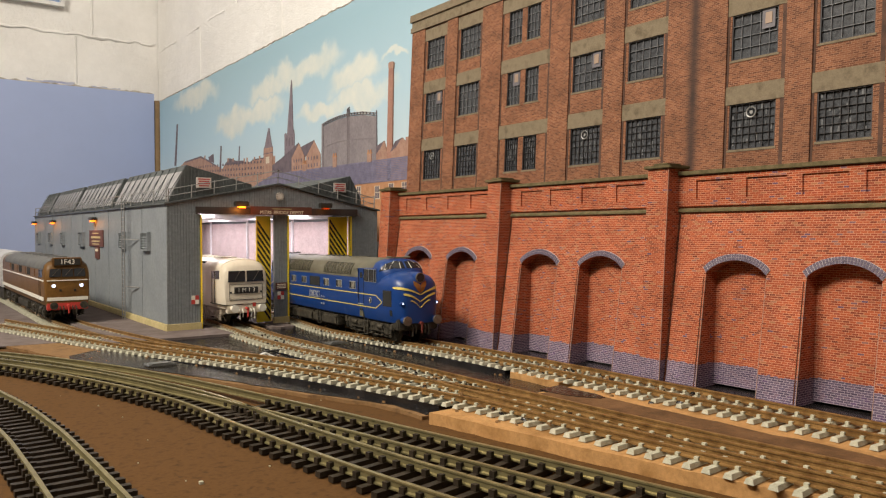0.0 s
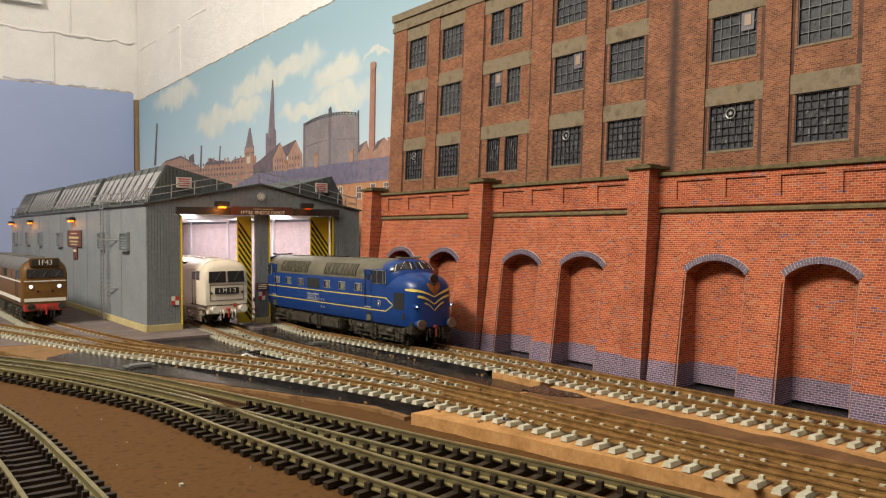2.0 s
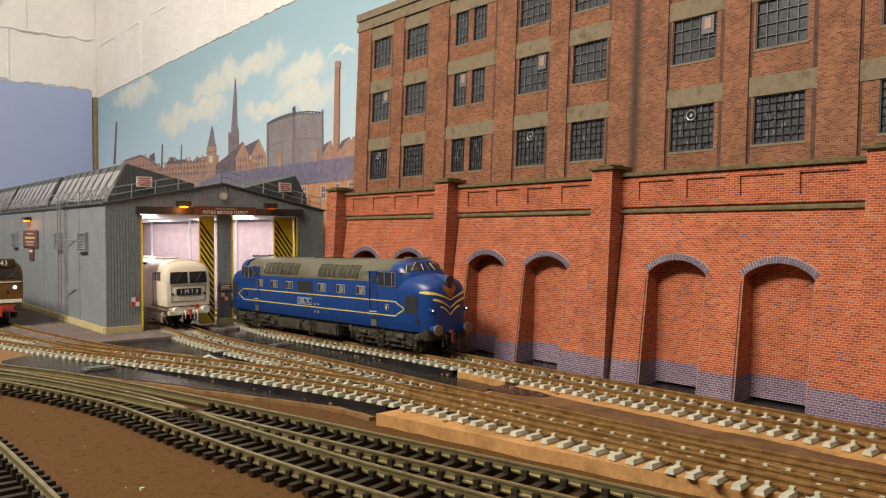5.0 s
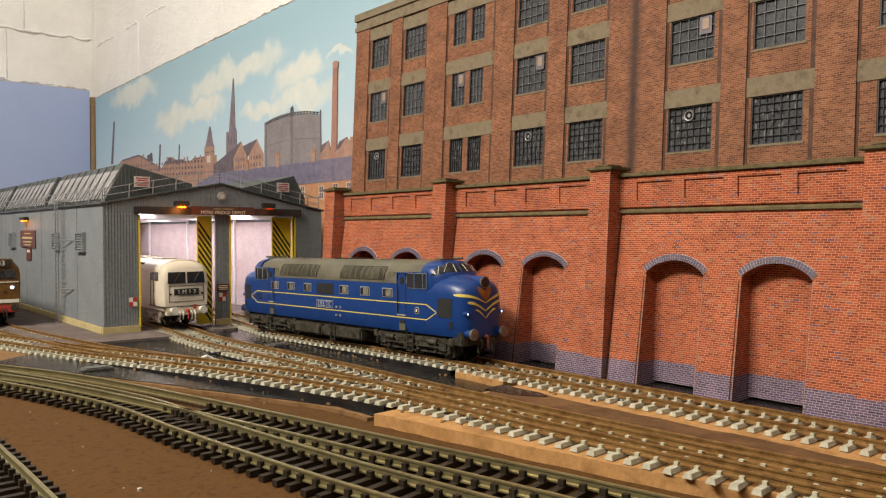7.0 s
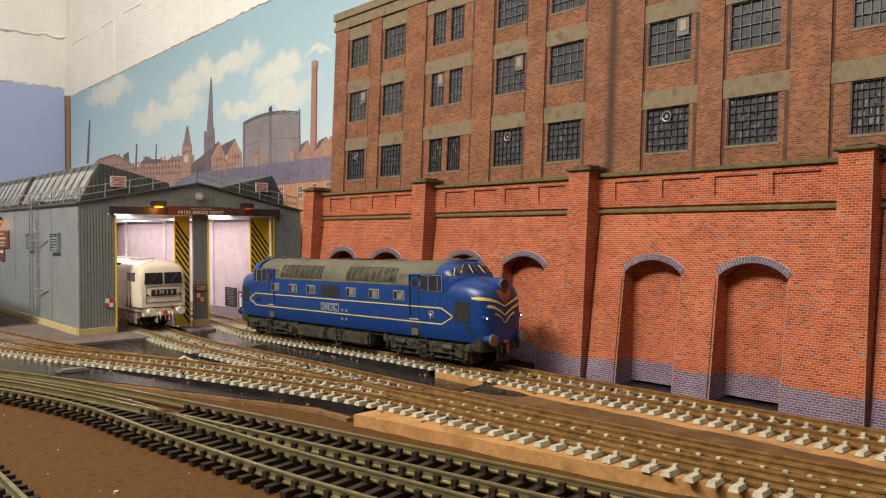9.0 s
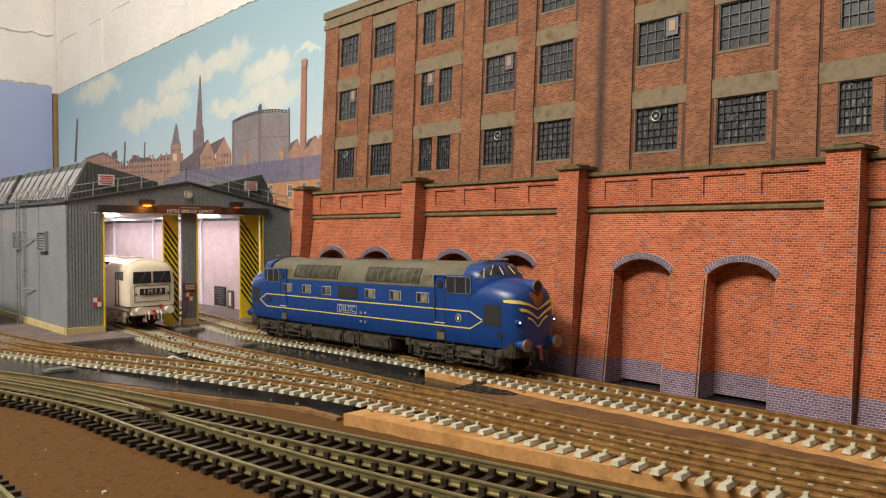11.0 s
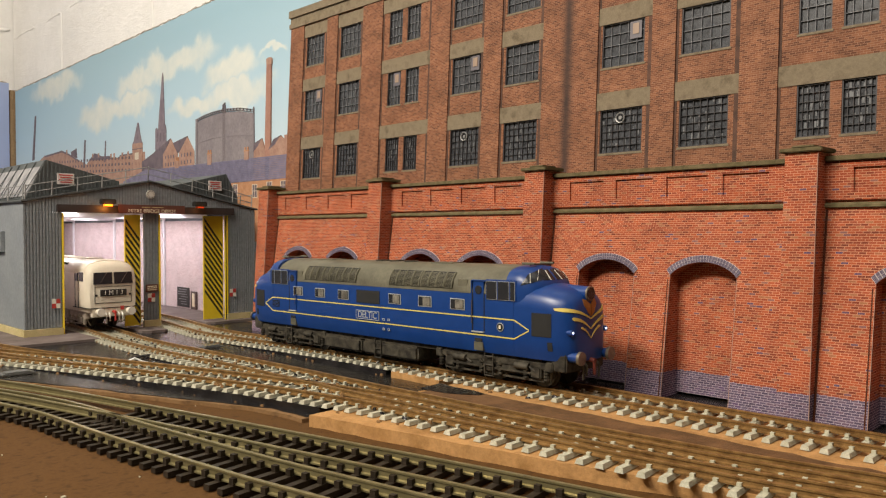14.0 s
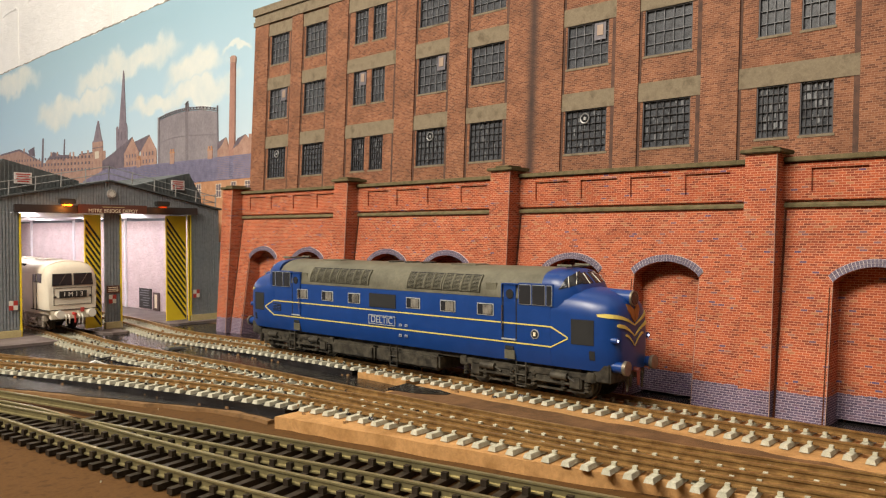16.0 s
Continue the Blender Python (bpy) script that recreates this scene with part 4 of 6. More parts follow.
for bi, ((l, r), wins) in enumerate(BAYS):
    brick, stone, sill = [], [], []
    zprev = 0.1
    for z0, z1 in ROWS:
        brick.append((XF, XF + 0.006, r, l, zprev, z0))
        sill += [(XF - 0.0003, XF + 0.0012, wy0 - 0.0007, wy1 + 0.0007, z0 - 0.0010, z0 + 0.0001) for wy1, wy0 in wins]
        ys = [l] + [y for w in wins for y in w] + [r]
        for k in range(0, len(ys), 2):
            brick.append((XF, XF + 0.006, ys[k + 1], ys[k], z0, z1))
        stone.append((XF - 0.0004, XF + 0.006, r, l, z1, z1 + 0.0095))
        zprev = z1 + 0.0095
    brick.append((XF, XF + 0.006, r, l, zprev, 0.2465))
    for d in brick:
        boxes("brick_infill", [d], M_MILL, mill)
    for d in stone:
        boxes("lintel_band", [d], M_STONE, mill, "buff concrete lintel")
    for d in sill:
        boxes("window_sill", [d], M_STONE, mill)
    for ri, (z0, z1) in enumerate(ROWS):
        for wy1, wy0 in wins:
            nb = (4 if wy1 - wy0 > 0.018 else 3) + (2 if ri == 0 else 0)
            nr = 4 if ri else 6
            win = boxes("window", [(XF + 0.0016, XF + 0.0026, wy0, wy1, z0, z1)], M_WINGLASS, mill, "dark multi-pane window with reflections mottled into its colour")
            f = 0.0006
            boxes("window_frame", [(XF + 0.0003, XF + 0.0015, wy0, wy0 + f, z0, z1), (XF + 0.0003, XF + 0.0015, wy1 - f, wy1, z0, z1), (XF + 0.0003, XF + 0.0015, wy0 + f, wy1 - f, z0, z0 + f), (XF + 0.0003, XF + 0.0015, wy0 + f, wy1 - f, z1 - f, z1)], M_FRAMEDARK, win)
            g = []
            for k in range(1, nb + 1):
                y = wy0 + (wy1 - wy0) * k / (nb + 1)
                g.append((XF + 0.0008, XF + 0.0015, y - 0.0001, y + 0.0001, z0 + f, z1 - f))
            boxes("glazing_bar", g, M_BAR if ri else M_FRAMEDARK, win)
            g = []
            for k in range(1, nr):
                z = z0 + (z1 - z0) * k / nr
                g.append((XF + 0.0007, XF + 0.0014, wy0 + f, wy1 - f, z - 0.0001, z + 0.0001))
            boxes("transom", g, M_BAR if ri else M_FRAMEDARK, win)
            if (bi, ri) in ((0, 1), (2, 1), (3, 1), (5, 1)) and wy1 == wins[0][0]:
                yy = wy0 + (wy1 - wy0) * 0.08
                boxes("open_light", [(XF + 0.0004, XF + 0.0006, yy, yy + 0.007, z1 - 0.0102, z1 - 0.001)], M_VENT, win)
                boxes("pale_pane", [(XF + 0.0001, XF + 0.0003, yy + 0.0015, yy + 0.0052, z1 - 0.0078, z1 - 0.0022)], M_PALEPANE, win)
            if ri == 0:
                # scattered pale flecks imitate reflections in the bottom-row glass
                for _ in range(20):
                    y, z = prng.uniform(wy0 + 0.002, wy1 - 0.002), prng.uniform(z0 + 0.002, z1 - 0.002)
                    boxes("cracked_pane", [(XF + 0.0013, XF + 0.0016, y, y + prng.uniform(0.0003, 0.0012), z, min(z + prng.uniform(0.001, 0.004), z1 - 0.0008))], M_REFLECTION, win)
                if bi in (0, 3, 5):
                    bm = bmesh.new()
                    c = (XF + 0.0003, wy0 + (wy1 - wy0) * 0.52, z1 - 0.005)
                    turns = [2 * math.pi * k / 18 for k in range(18)]
                    rings = [[bm.verts.new((c[0] + 0.0004 * math.sin(b), c[1] + (0.0026 + 0.0004 * math.cos(b)) * math.cos(a), c[2] + (0.0026 + 0.0004 * math.cos(b)) * math.sin(a))) for b in (0, 1.26, 2.51, 3.77, 5.03)] for a in turns]
                    for k in range(18):
                        ra, rb = rings[k], rings[(k + 1) % 18]
                        for m in range(5):
                            bm.faces.new((ra[m], ra[(m + 1) % 5], rb[(m + 1) % 5], rb[m]))
                    hub = bmesh.new()
                    rod(hub, (c[0], c[1], c[2]), (c[0] + 0.0008, c[1], c[2]), 0.001, 8)
                    part("fan_hub", hub, M_WIRE, win)
                    part("extractor_fan", bm, M_WIRE, win, "pale round extractor fan")
bm = bmesh.new()
for z0, z1, px in ((0.2467, 0.2505, 0.0018), (0.2505, 0.2555, 0.001), (0.2555, 0.2614, 0.0024)):
    box(bm, XF - px, XF + 0.006, -0.16, MILL_END + px, z0, z1)
part("cornice", bm, M_STONE, mill, "buff stone parapet and cornice")
# dark strips paint the printed shading along both sides of each pier
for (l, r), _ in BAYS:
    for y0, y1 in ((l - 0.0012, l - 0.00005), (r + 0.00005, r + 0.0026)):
        boxes("pier_edge", [(XF - 0.0002, XF + 0.0001, y0, y1, 0.109, 0.2464)], M_PIER_SHADE, mill, "dark strip of printed shading beside the pier")

# the whole front leans back a little
lean = Matrix(((1, 0, LEAN, -LEAN * 0.13), (0, 1, 0, 0), (0, 0, 1, 0), (0, 0, 0, 1)))
for ob in mill.children_recursive:
    ob.data.transform(lean)

# ---- depot shed ----
before = set(bpy.data.objects)
SX0, SX1, SY0, SY1, SZ = 0.185, 0.380, 0.6245, 1.26, 0.0012
RIDGE, EL, ER, ERR = 0.281, 0.102, 0.1205, 0.099
shed = thing("depot_shed", "grey corrugated two-road engine depot with open doors and rooflights", "engine shed")


def gable(x):
    return EL + (ER - EL) * (x - SX0) / (RIDGE - SX0) if x < RIDGE else ER + (ERR - ER) * (x - RIDGE) / (SX1 - RIDGE)


def clad(name, x0, x1, z0, ztop, n=None):
    bm = bmesh.new()
    n = n or max(2, int((x1 - x0) / 0.0022))
    w = (x1 - x0) / n
    for i in range(n):
        a, b = x0 + w * i, x0 + w * (i + 1)
        for p, q, d in ((a, a + w * 0.62, 0.0), (a + w * 0.62, b, 0.0006)):
            y = SY0 + d
            prism(bm, [(p, y, z0), (q, y, z0), (q, y, ztop(q)), (p, y, ztop(p))], [(p, SY0 + 0.002, z0), (q, SY0 + 0.002, z0), (q, SY0 + 0.002, ztop(q)), (p, SY0 + 0.002, ztop(p))])
    return part(name, bm, M_SHED, shed)


clad("cladding", SX0, 0.212, 0.0065, lambda x: 0.0945)
clad("cladding", 0.276, 0.2885, 0.0065, lambda x: 0.0945)
clad("cladding", 0.351, SX1, 0.0065, lambda x: 0.0945)
clad("gable_cladding", SX0, RIDGE, 0.0946, gable)
clad("gable_cladding", RIDGE + 0.0001, SX1, 0.0946, gable)
for a, b in ((SX0 - 0.001, 0.212), (0.2755, 0.289), (0.351, SX1)):
    boxes("plinth", [(a, b, SY0 - 0.0015, SY0 + 0.002, SZ, 0.0062)], M_CREAM, shed, "cream painted plinth")
for x in (0.212, 0.2885, 0.351):
    boxes("door_edge", [(x, x + 0.0012, SY0 - 0.0005, SY0 + 0.004, SZ, 0.094)], M_YELLOW, shed, "yellow painted door edge")
boxes("side_wall", [(SX0, SX0 + 0.002, SY0 + 0.0022, SY1, 0.0065, EL)], M_SHED, shed, "flat grey clad side wall")
boxes("plinth", [(SX0 - 0.0015, SX0 + 0.002, SY0 + 0.0022, SY1, SZ, 0.0062)], M_CREAM, shed)
boxes("side_wall", [(SX1 - 0.002, SX1, SY0 + 0.0022, SY1, SZ, ERR)], M_SHED, shed)
boxes("back_wall", [(SX0 + 0.0021, SX1 - 0.0021, SY1 - 0.002, SY1, SZ, ERR)], M_SHED, shed)
for i in range(9):
    y = SY0 + 0.07 + i * 0.06
    boxes("cladding_seam", [(SX0 - 0.0004, SX0, y, y + 0.0007, 0.0065, EL - 0.001)], M_SHED, shed)
# roof slopes
bm = bmesh.new()
for xa, xb in ((SX0 - 0.002, RIDGE), (RIDGE, SX1 + 0.002)):
    za, zb = gable(max(xa, SX0)), gable(min(xb, SX1))
    if xa < SX0:
        za -= 0.0004
    q = [(xa, za + 0.0003), (xb, zb + 0.0003), (xb, zb + 0.0015), (xa, za + 0.0015)]
    prism(bm, [(x, SY0 - 0.0015, z) for x, z in q], [(x, SY1, z) for x, z in q])
part("roof", bm, M_SHEDDARK, shed, "dark grey sheeted roof")
# rooflight monitors
for k, (ya, yb) in enumerate(((0.632, 0.808), (0.824, 0.993), (1.009, 1.158), (1.174, 1.255))):
    for side in (0, 1):
        if side and k > 1:
            continue
        prof = [(0.1885, 0.1045), (0.2035, 0.1345), (0.259, 0.1205), (0.259, 0.113)] if not side else [(0.289, 0.115), (0.355, 0.1315), (0.3665, 0.111), (0.3665, 0.1035)]
        bm = bmesh.new()
        prism(bm, [(x, ya, z) for x, z in prof], [(x, yb, z) for x, z in prof])
        mon = part("rooflight", bm, M_SHEDDARK, shed, "dark clad sloping rooflight")
        bm = bmesh.new()
        n = 24
        for i in range(n):
            x = prof[0][0] + (prof[-1][0] - prof[0][0]) * (i + 0.5) / n

            def top(x):
                for (xa, za), (xb, zb) in zip(prof, prof[1:]):
                    if xa <= x <= xb and xb > xa:
                        return za + (zb - za) * (x - xa) / (xb - xa)
                return prof[-1][1]
            box(bm, x, x + 0.0008, ya - 0.0004, ya, gable(x) + 0.001, top(x) - 0.0004)
        part("rib", bm, M_SHEDDARK, mon)
        if not side:
            (xa, za), (xb, zb) = prof[0], prof[1]
            nx, nz = -(zb - za), (xb - xa)
            ln = math.hypot(nx, nz)
            nx, nz = nx / ln * 0.0006, nz / ln * 0.0006
            m = 9
            for i in range(m):
                y0, y1 = ya + (yb - ya) * (i + 0.06) / m, ya + (yb - ya) * (i + 0.94) / m
                bm = bmesh.new()
                a, b = (xa + (xb - xa) * 0.06, za + (zb - za) * 0.06), (xa + (xb - xa) * 0.82, za + (zb - za) * 0.82)
                prism(bm, [(a[0], y0, a[1]), (a[0], y1, a[1]), (b[0], y1, b[1]), (b[0], y0, b[1])], [(a[0] + nx, y0, a[1] + nz), (a[0] + nx, y1, a[1] + nz), (b[0] + nx, y1, b[1] + nz), (b[0] + nx, y0, b[1] + nz)])
                part("pane", bm, M_ROOFGLASS, mon, "dusty pale glazing" if i == 0 else "")
            for i in range(m * 2):
                bm = bmesh.new()
                y = ya + (yb - ya) * (i + 0.5) / (m * 2)
                s = 0.006 if i % 2 else -0.006
                rod(bm, (xa - 0.0012, y, za + 0.001), (xb - 0.0012, y + s, zb - 0.001), 0.0003, 4)
                part("brace", bm, M_SHEDDARK, mon)
# beam and sign
boxes("door_beam", [(0.208, 0.357, SY0 - 0.003, SY0 - 0.0002, 0.0945, 0.1005)], M_BEAM, shed, "dark brown beam over the doors", bevel=0.0002)
sign = boxes("name_board", [(0.2535, 0.3095, SY0 - 0.0045, SY0 - 0.0032, 0.0945, 0.1015)], M_SIGN, shed, "maroon depot name board with cream letters")
lettering("MITRE BRIDGE DEPOT", 0.0041, M_LETTER, Matrix.Translation((0.2815, SY0 - 0.0046, 0.0964)) @ FACE_Y, sign)
for a, b in ((0.2725, 0.2795), (0.2805, 0.2905)):
    boxes("small_line_of_writing", [(a, b, SY0 - 0.0047, SY0 - 0.00455, 0.0993, 0.0999)], M_CREAM, sign)
# clock
bm = bmesh.new()
rod(bm, (0.2815, SY0 - 0.0012, 0.1105), (0.2815, SY0 - 0.0001, 0.1105), 0.0036, 20)
clock = part("clock_dial", bm, plain("white_dial", (0.7, 0.68, 0.62), 0.5), shed, "round white clock dial")
bm = bmesh.new()
for k in range(12):
    a = k * math.pi / 6
    rod(bm, (0.2815 + 0.0022 * math.cos(a), SY0 - 0.00135, 0.1105 + 0.0022 * math.sin(a)), (0.2815 + 0.0036 * math.cos(a), SY0 - 0.00135, 0.1105 + 0.0036 * math.sin(a)), 0.0003, 4)
part("hour_mark", bm, M_SHEDDARK, clock)
# hazard-striped door leaves
for x0, x1 in ((0.2625, 0.2755), (0.332, 0.3508)):
    yd = SY0 + 0.006
    leaf = boxes("door_leaf", [(x0, x1, yd, yd + 0.0015, SZ + 0.001, 0.0935)], M_YELLOW, shed, "yellow and black hazard-striped door")
    bm = bmesh.new()
    w = x1 - x0
    z = -0.02
    while z < 0.094:
        za = z + w * 1.25
        q = [(x0 + 0.0008, za), (x1 - 0.0008, z), (x1 - 0.0008, z + 0.0028), (x0 + 0.0008, za + 0.0028)]
        lo, hi = SZ + 0.0015, 0.093
        if q[2][1] > lo + 0.001 and q[3][1] < hi:
            q = [(xx, max(zz, lo + 0.00001 * k)) for k, (xx, zz) in enumerate(q)]
            prism(bm, [(x, yd - 0.0002, z2) for x, z2 in q], [(x, yd + 0.0002, z2) for x, z2 in q])
        z += 0.0057
    part("black_stripe", bm, M_HBLACK, leaf)
# interior
boxes("interior_wall", [(SX1 - 0.0075, SX1 - 0.0052, SY0 + 0.02, SY1 - 0.004, SZ, 0.0905)], M_PINKBRICK, shed, "whitewashed pinkish brick interior wall")
boxes("interior_wall", [(SX0 + 0.0025, SX0 + 0.0045, SY0 + 0.01, SY1 - 0.004, SZ, 0.0905)], M_PINKBRICK, shed)
boxes("interior_wall", [(SX0 + 0.005, SX1 - 0.008, SY1 - 0.005, SY1 - 0.003, SZ, 0.0905)], M_PINKBRICK, shed)
boxes("interior_ceiling", [(SX0 + 0.0025, SX1 - 0.0025, SY0 + 0.012, SY1 - 0.003, 0.0985, 0.0989)], M_WHITE, shed)
for y in (0.70, 0.79, 0.92, 1.05, 1.18):
    boxes("interior_post", [(SX1 - 0.0095, SX1 - 0.0076, y, y + 0.003, SZ, 0.0984)], M_WHITE, shed)
    boxes("roof_beam", [(SX0 + 0.0046, SX1 - 0.0096, y, y + 0.002, 0.0925, 0.0965)], M_WHITE, shed)
for x in (0.225, 0.255, 0.3, 0.345):
    boxes("purlin", [(x, x + 0.002, SY0 + 0.013, SY1 - 0.006, 0.0966, 0.0983)], M_WHITE, shed)
notice = boxes("notice_board", [(SX1 - 0.0082, SX1 - 0.0076, 0.737, 0.763, 0.0025, 0.0225)], M_HBLACK, shed, "black notice board with pale writing")
nrng = random.Random(5)
for k in range(7):
    z = 0.0205 - k * 0.0025
    y = 0.740 + nrng.uniform(0, 0.003)
    boxes("writing_bar", [(SX1 - 0.0084, SX1 - 0.0083, y, y + nrng.uniform(0.011, 0.019), z - 0.0005, z + 0.0004)], M_BAR, notice)
boxes("wall_cabinet", [(SX1 - 0.0088, SX1 - 0.0076, 0.7205, 0.7325, 0.0015, 0.0195)], plain("dark_cabinet", (0.1, 0.06, 0.05), 0.5), shed)
boxes("cabinet_label", [(SX1 - 0.0091, SX1 - 0.0089, 0.7240, 0.7290, 0.004, 0.0175)], M_LETTER, shed)
area_lamp("shed_tube_light", pose(0.335, 0.86, 0.0963, 0, 0, 0), 0.02, 0.4, 0.29, (1.0, 0.93, 0.97))
area_lamp("shed_tube_light", pose(0.24, 0.86, 0.0963, 0, 0, 0), 0.02, 0.4, 0.29, (1.0, 0.93, 0.97))

def bulkhead(p, face_y, glass=M_ORANGE):
    lamp = thing("bulkhead_lamp", "black hooded wall lamp glowing orange on the depot", "wall lamp", group="depot lamps", at=p)
    d = 0.0055
    if face_y:
        boxes("hood", [(-0.0058, 0.0058, -d, -0.0001, 0.0, 0.0042)], M_HBLACK, lamp, bevel=0.0006)
        boxes("bulb", [(-0.0028, 0.0028, -d + 0.0006, -0.0006, -0.0013, -0.0001)], glass, lamp, "glowing orange bulb")
    else:
        boxes("hood", [(-d, -0.0001, -0.0085, 0.0085, 0.0, 0.003)], M_HBLACK, lamp, bevel=0.0006)
        boxes("bulb", [(-d + 0.0006, -0.0006, -0.0035, 0.0035, -0.0018, -0.0001)], M_ORANGE, lamp, "glowing orange bulb")
    return lamp


for x, w in ((0.2445, 0.012), (0.3225, 0.0015)):
    bulkhead((x, SY0 - 0.0032, 0.1012), True, M_ORANGE if w > 0.01 else M_DIMLAMP)
    point_lamp("lamp_light", (x, SY0 - 0.0105, 0.0985), w * 0.6, (1.0, 0.35, 0.06))
for y in (0.87, 1.1, 1.335):
    if y < SY1:
        bulkhead((SX0 - 0.0005, y, 0.0925), False)
        point_lamp("lamp_light", (SX0 - 0.009, y, 0.088), 0.006, (1.0, 0.35, 0.06))
bulkhead((SX0 - 0.0005, 1.245, 0.0925), False)
point_lamp("lamp_light", (SX0 - 0.009, 1.245, 0.088), 0.006, (1.0, 0.35, 0.06))
# louvred vents along the side
for y, w in ((0.68, 0.011), (0.757, 0.009), (0.935, 0.012), (1.045, 0.009), (1.127, 0.012), (1.222, 0.01)):
    vent = thing("louvre_vent", "grey louvred ventilator on the depot's side wall", "vent", group="side vents", at=(SX0, y, 0.072))
    boxes("frame", [(-0.003, -0.0001, -w, -w + 0.0012, -0.008, 0.008), (-0.003, -0.0001, w - 0.0012, w, -0.008, 0.008), (-0.003, -0.0001, -w + 0.0012, w - 0.0012, 0.0068, 0.008), (-0.003, -0.0001, -w + 0.0012, w - 0.0012, -0.008, -0.0068)], M_SHED, vent)
    for k in range(6):
        z = -0.0058 + k * 0.0022
        bm = bmesh.new()
        prism(bm, [(-0.0026, -w + 0.0013, z), (-0.0022, -w + 0.0013, z), (-0.0003, -w + 0.0013, z + 0.0018), (-0.0007, -w + 0.0013, z + 0.0018)], [(-0.0026, w - 0.0013, z), (-0.0022, w - 0.0013, z), (-0.0003, w - 0.0013, z + 0.0018), (-0.0007, w - 0.0013, z + 0.0018)])
        part("slat", bm, M_SHED, vent)
# signs
s = thing("depot_sign", "maroon sign with cream lines of writing on the depot wall", "sign", at=(SX0, 0.866, 0.0735))
boxes("board", [(-0.0012, -0.0003, -0.031, 0.031, -0.0085, 0.0085)], M_SIGN, s)
for z, w, h in ((0.0052, 0.014, 0.0005), (0.001, 0.021, 0.0011), (-0.003, 0.018, 0.0007), (-0.006, 0.015, 0.0005)):
    boxes("line_of_writing", [(-0.0014, -0.00125, -w, w, z - h, z + h)], M_CREAM, s)
s = thing("small_notice", "small maroon notice hung below the depot sign", "sign", at=(SX0, 0.862, 0.0585))
boxes("board", [(-0.0012, -0.0003, -0.009, 0.009, -0.006, 0.006)], M_SIGN, s)
boxes("line_of_writing", [(-0.0014, -0.00125, -0.006, 0.006, 0.0015, 0.004)], M_LETTER, s)
for x in (0.217, 0.343):
    s = thing("danger_notice", "white danger notice with red lines on the depot roof", "sign", group="roof notices", at=(x, 0.630, 0.1205))
    boxes("board", [(-0.0062, 0.0062, -0.0004, 0.0004, -0.0042, 0.0042)], plain("white_notice", (0.62, 0.58, 0.55), 0.5), s)
    for k, z in enumerate((0.0028, 0.001, -0.0008, -0.0026)):
        boxes("line_of_writing", [(-0.005 + 0.0008 * (k % 2), 0.005 - 0.0008 * (k % 2), -0.0006, -0.0005, z - 0.0004, z + 0.0004)], M_REDBUF, s)
for x in (0.207, 0.2815, 0.3565):
    s = thing("chequered_notice", "red and white chequered notice beside the door", "sign", group="chequered notices", at=(x, SY0 - 0.0005, 0.025))
    for k, (dx, dz) in enumerate(((-0.003, 0), (0, 0), (-0.003, -0.0035), (0, -0.0035))):
        boxes("chequer", [(dx, dx + 0.003, -0.0004, -0.0001, dz, dz + 0.0035)], M_REDBUF if k in (1, 2) else M_WSTRIPE, s)
s = thing("post_notice", "small maroon notice on the door post", "sign", at=(0.282, SY0 - 0.0005, 0.033))
boxes("board", [(-0.0052, 0.0052, -0.0005, -0.0001, -0.003, 0.003)], M_SIGN, s)
for z in (0.0015, 0, -0.0015):
    boxes("line_of_writing", [(-0.004, 0.004, -0.0007, -0.0006, z - 0.0003, z + 0.0003)], M_LETTER, s)
# ladder on the side wall
lad = thing("ladder", "thin grey metal ladder fixed to the depot side", "ladder", at=(SX0, 0.735, 0.0012))
for dy in (-0.0045, 0.0045):
    bm = bmesh.new()
    rod(bm, (-0.006, dy, 0), (-0.006, dy, 0.106), 0.0005)
    rod(bm, (-0.006, dy, 0.1055), (0.004, dy, 0.1055), 0.0005)
    part("stile", bm, M_WIRE, lad)
for k in range(26):
    bm = bmesh.new()
    rod(bm, (-0.006, -0.0045, 0.004 + k * 0.004), (-0.006, 0.0045, 0.004 + k * 0.004), 0.0004, 5)
    part("rung", bm, M_WIRE, lad)
for z in (0.03, 0.072):
    bm = bmesh.new()
    rod(bm, (-0.006, -0.0045, z), (-0.0001, -0.03, z), 0.0005)
    part("bracket", bm, M_WIRE, lad)
# roof guard rails
gr = thing("guard_rail", "thin grey wire guard rail along the depot roof edge", "railing")


def rail_line(pts, posts_h, every):
    bm = bmesh.new()
    for a, b in zip(pts, pts[1:]):
        for h in (posts_h, posts_h * 0.5):
            rod(bm, (a[0], a[1], a[2] + h), (b[0], b[1], b[2] + h), 0.00035, 5)
    part("wire", bm, M_WIRE, gr)
    for a, b in zip(pts, pts[1:]):
        n = max(1, round((Vector(b) - Vector(a)).length / every))
        for i in range(n + 1):
            p = Vector(a).lerp(Vector(b), i / n)
            bm = bmesh.new()
            rod(bm, p, p + Vector((0.0006, 0, posts_h + 0.0008)), 0.0005, 5)
            part("post", bm, M_WIRE, gr)


yy = SY0 + 0.003
rail_line([(SX0 + 0.002, yy, EL + 0.001), (RIDGE, yy, ER + 0.0015), (SX1 - 0.002, yy, ERR + 0.0015)], 0.011, 0.021)
rail_line([(SX0 + 0.001, yy + 0.002, EL + 0.001), (SX0 + 0.001, SY1, EL + 0.001)], 0.011, 0.035)
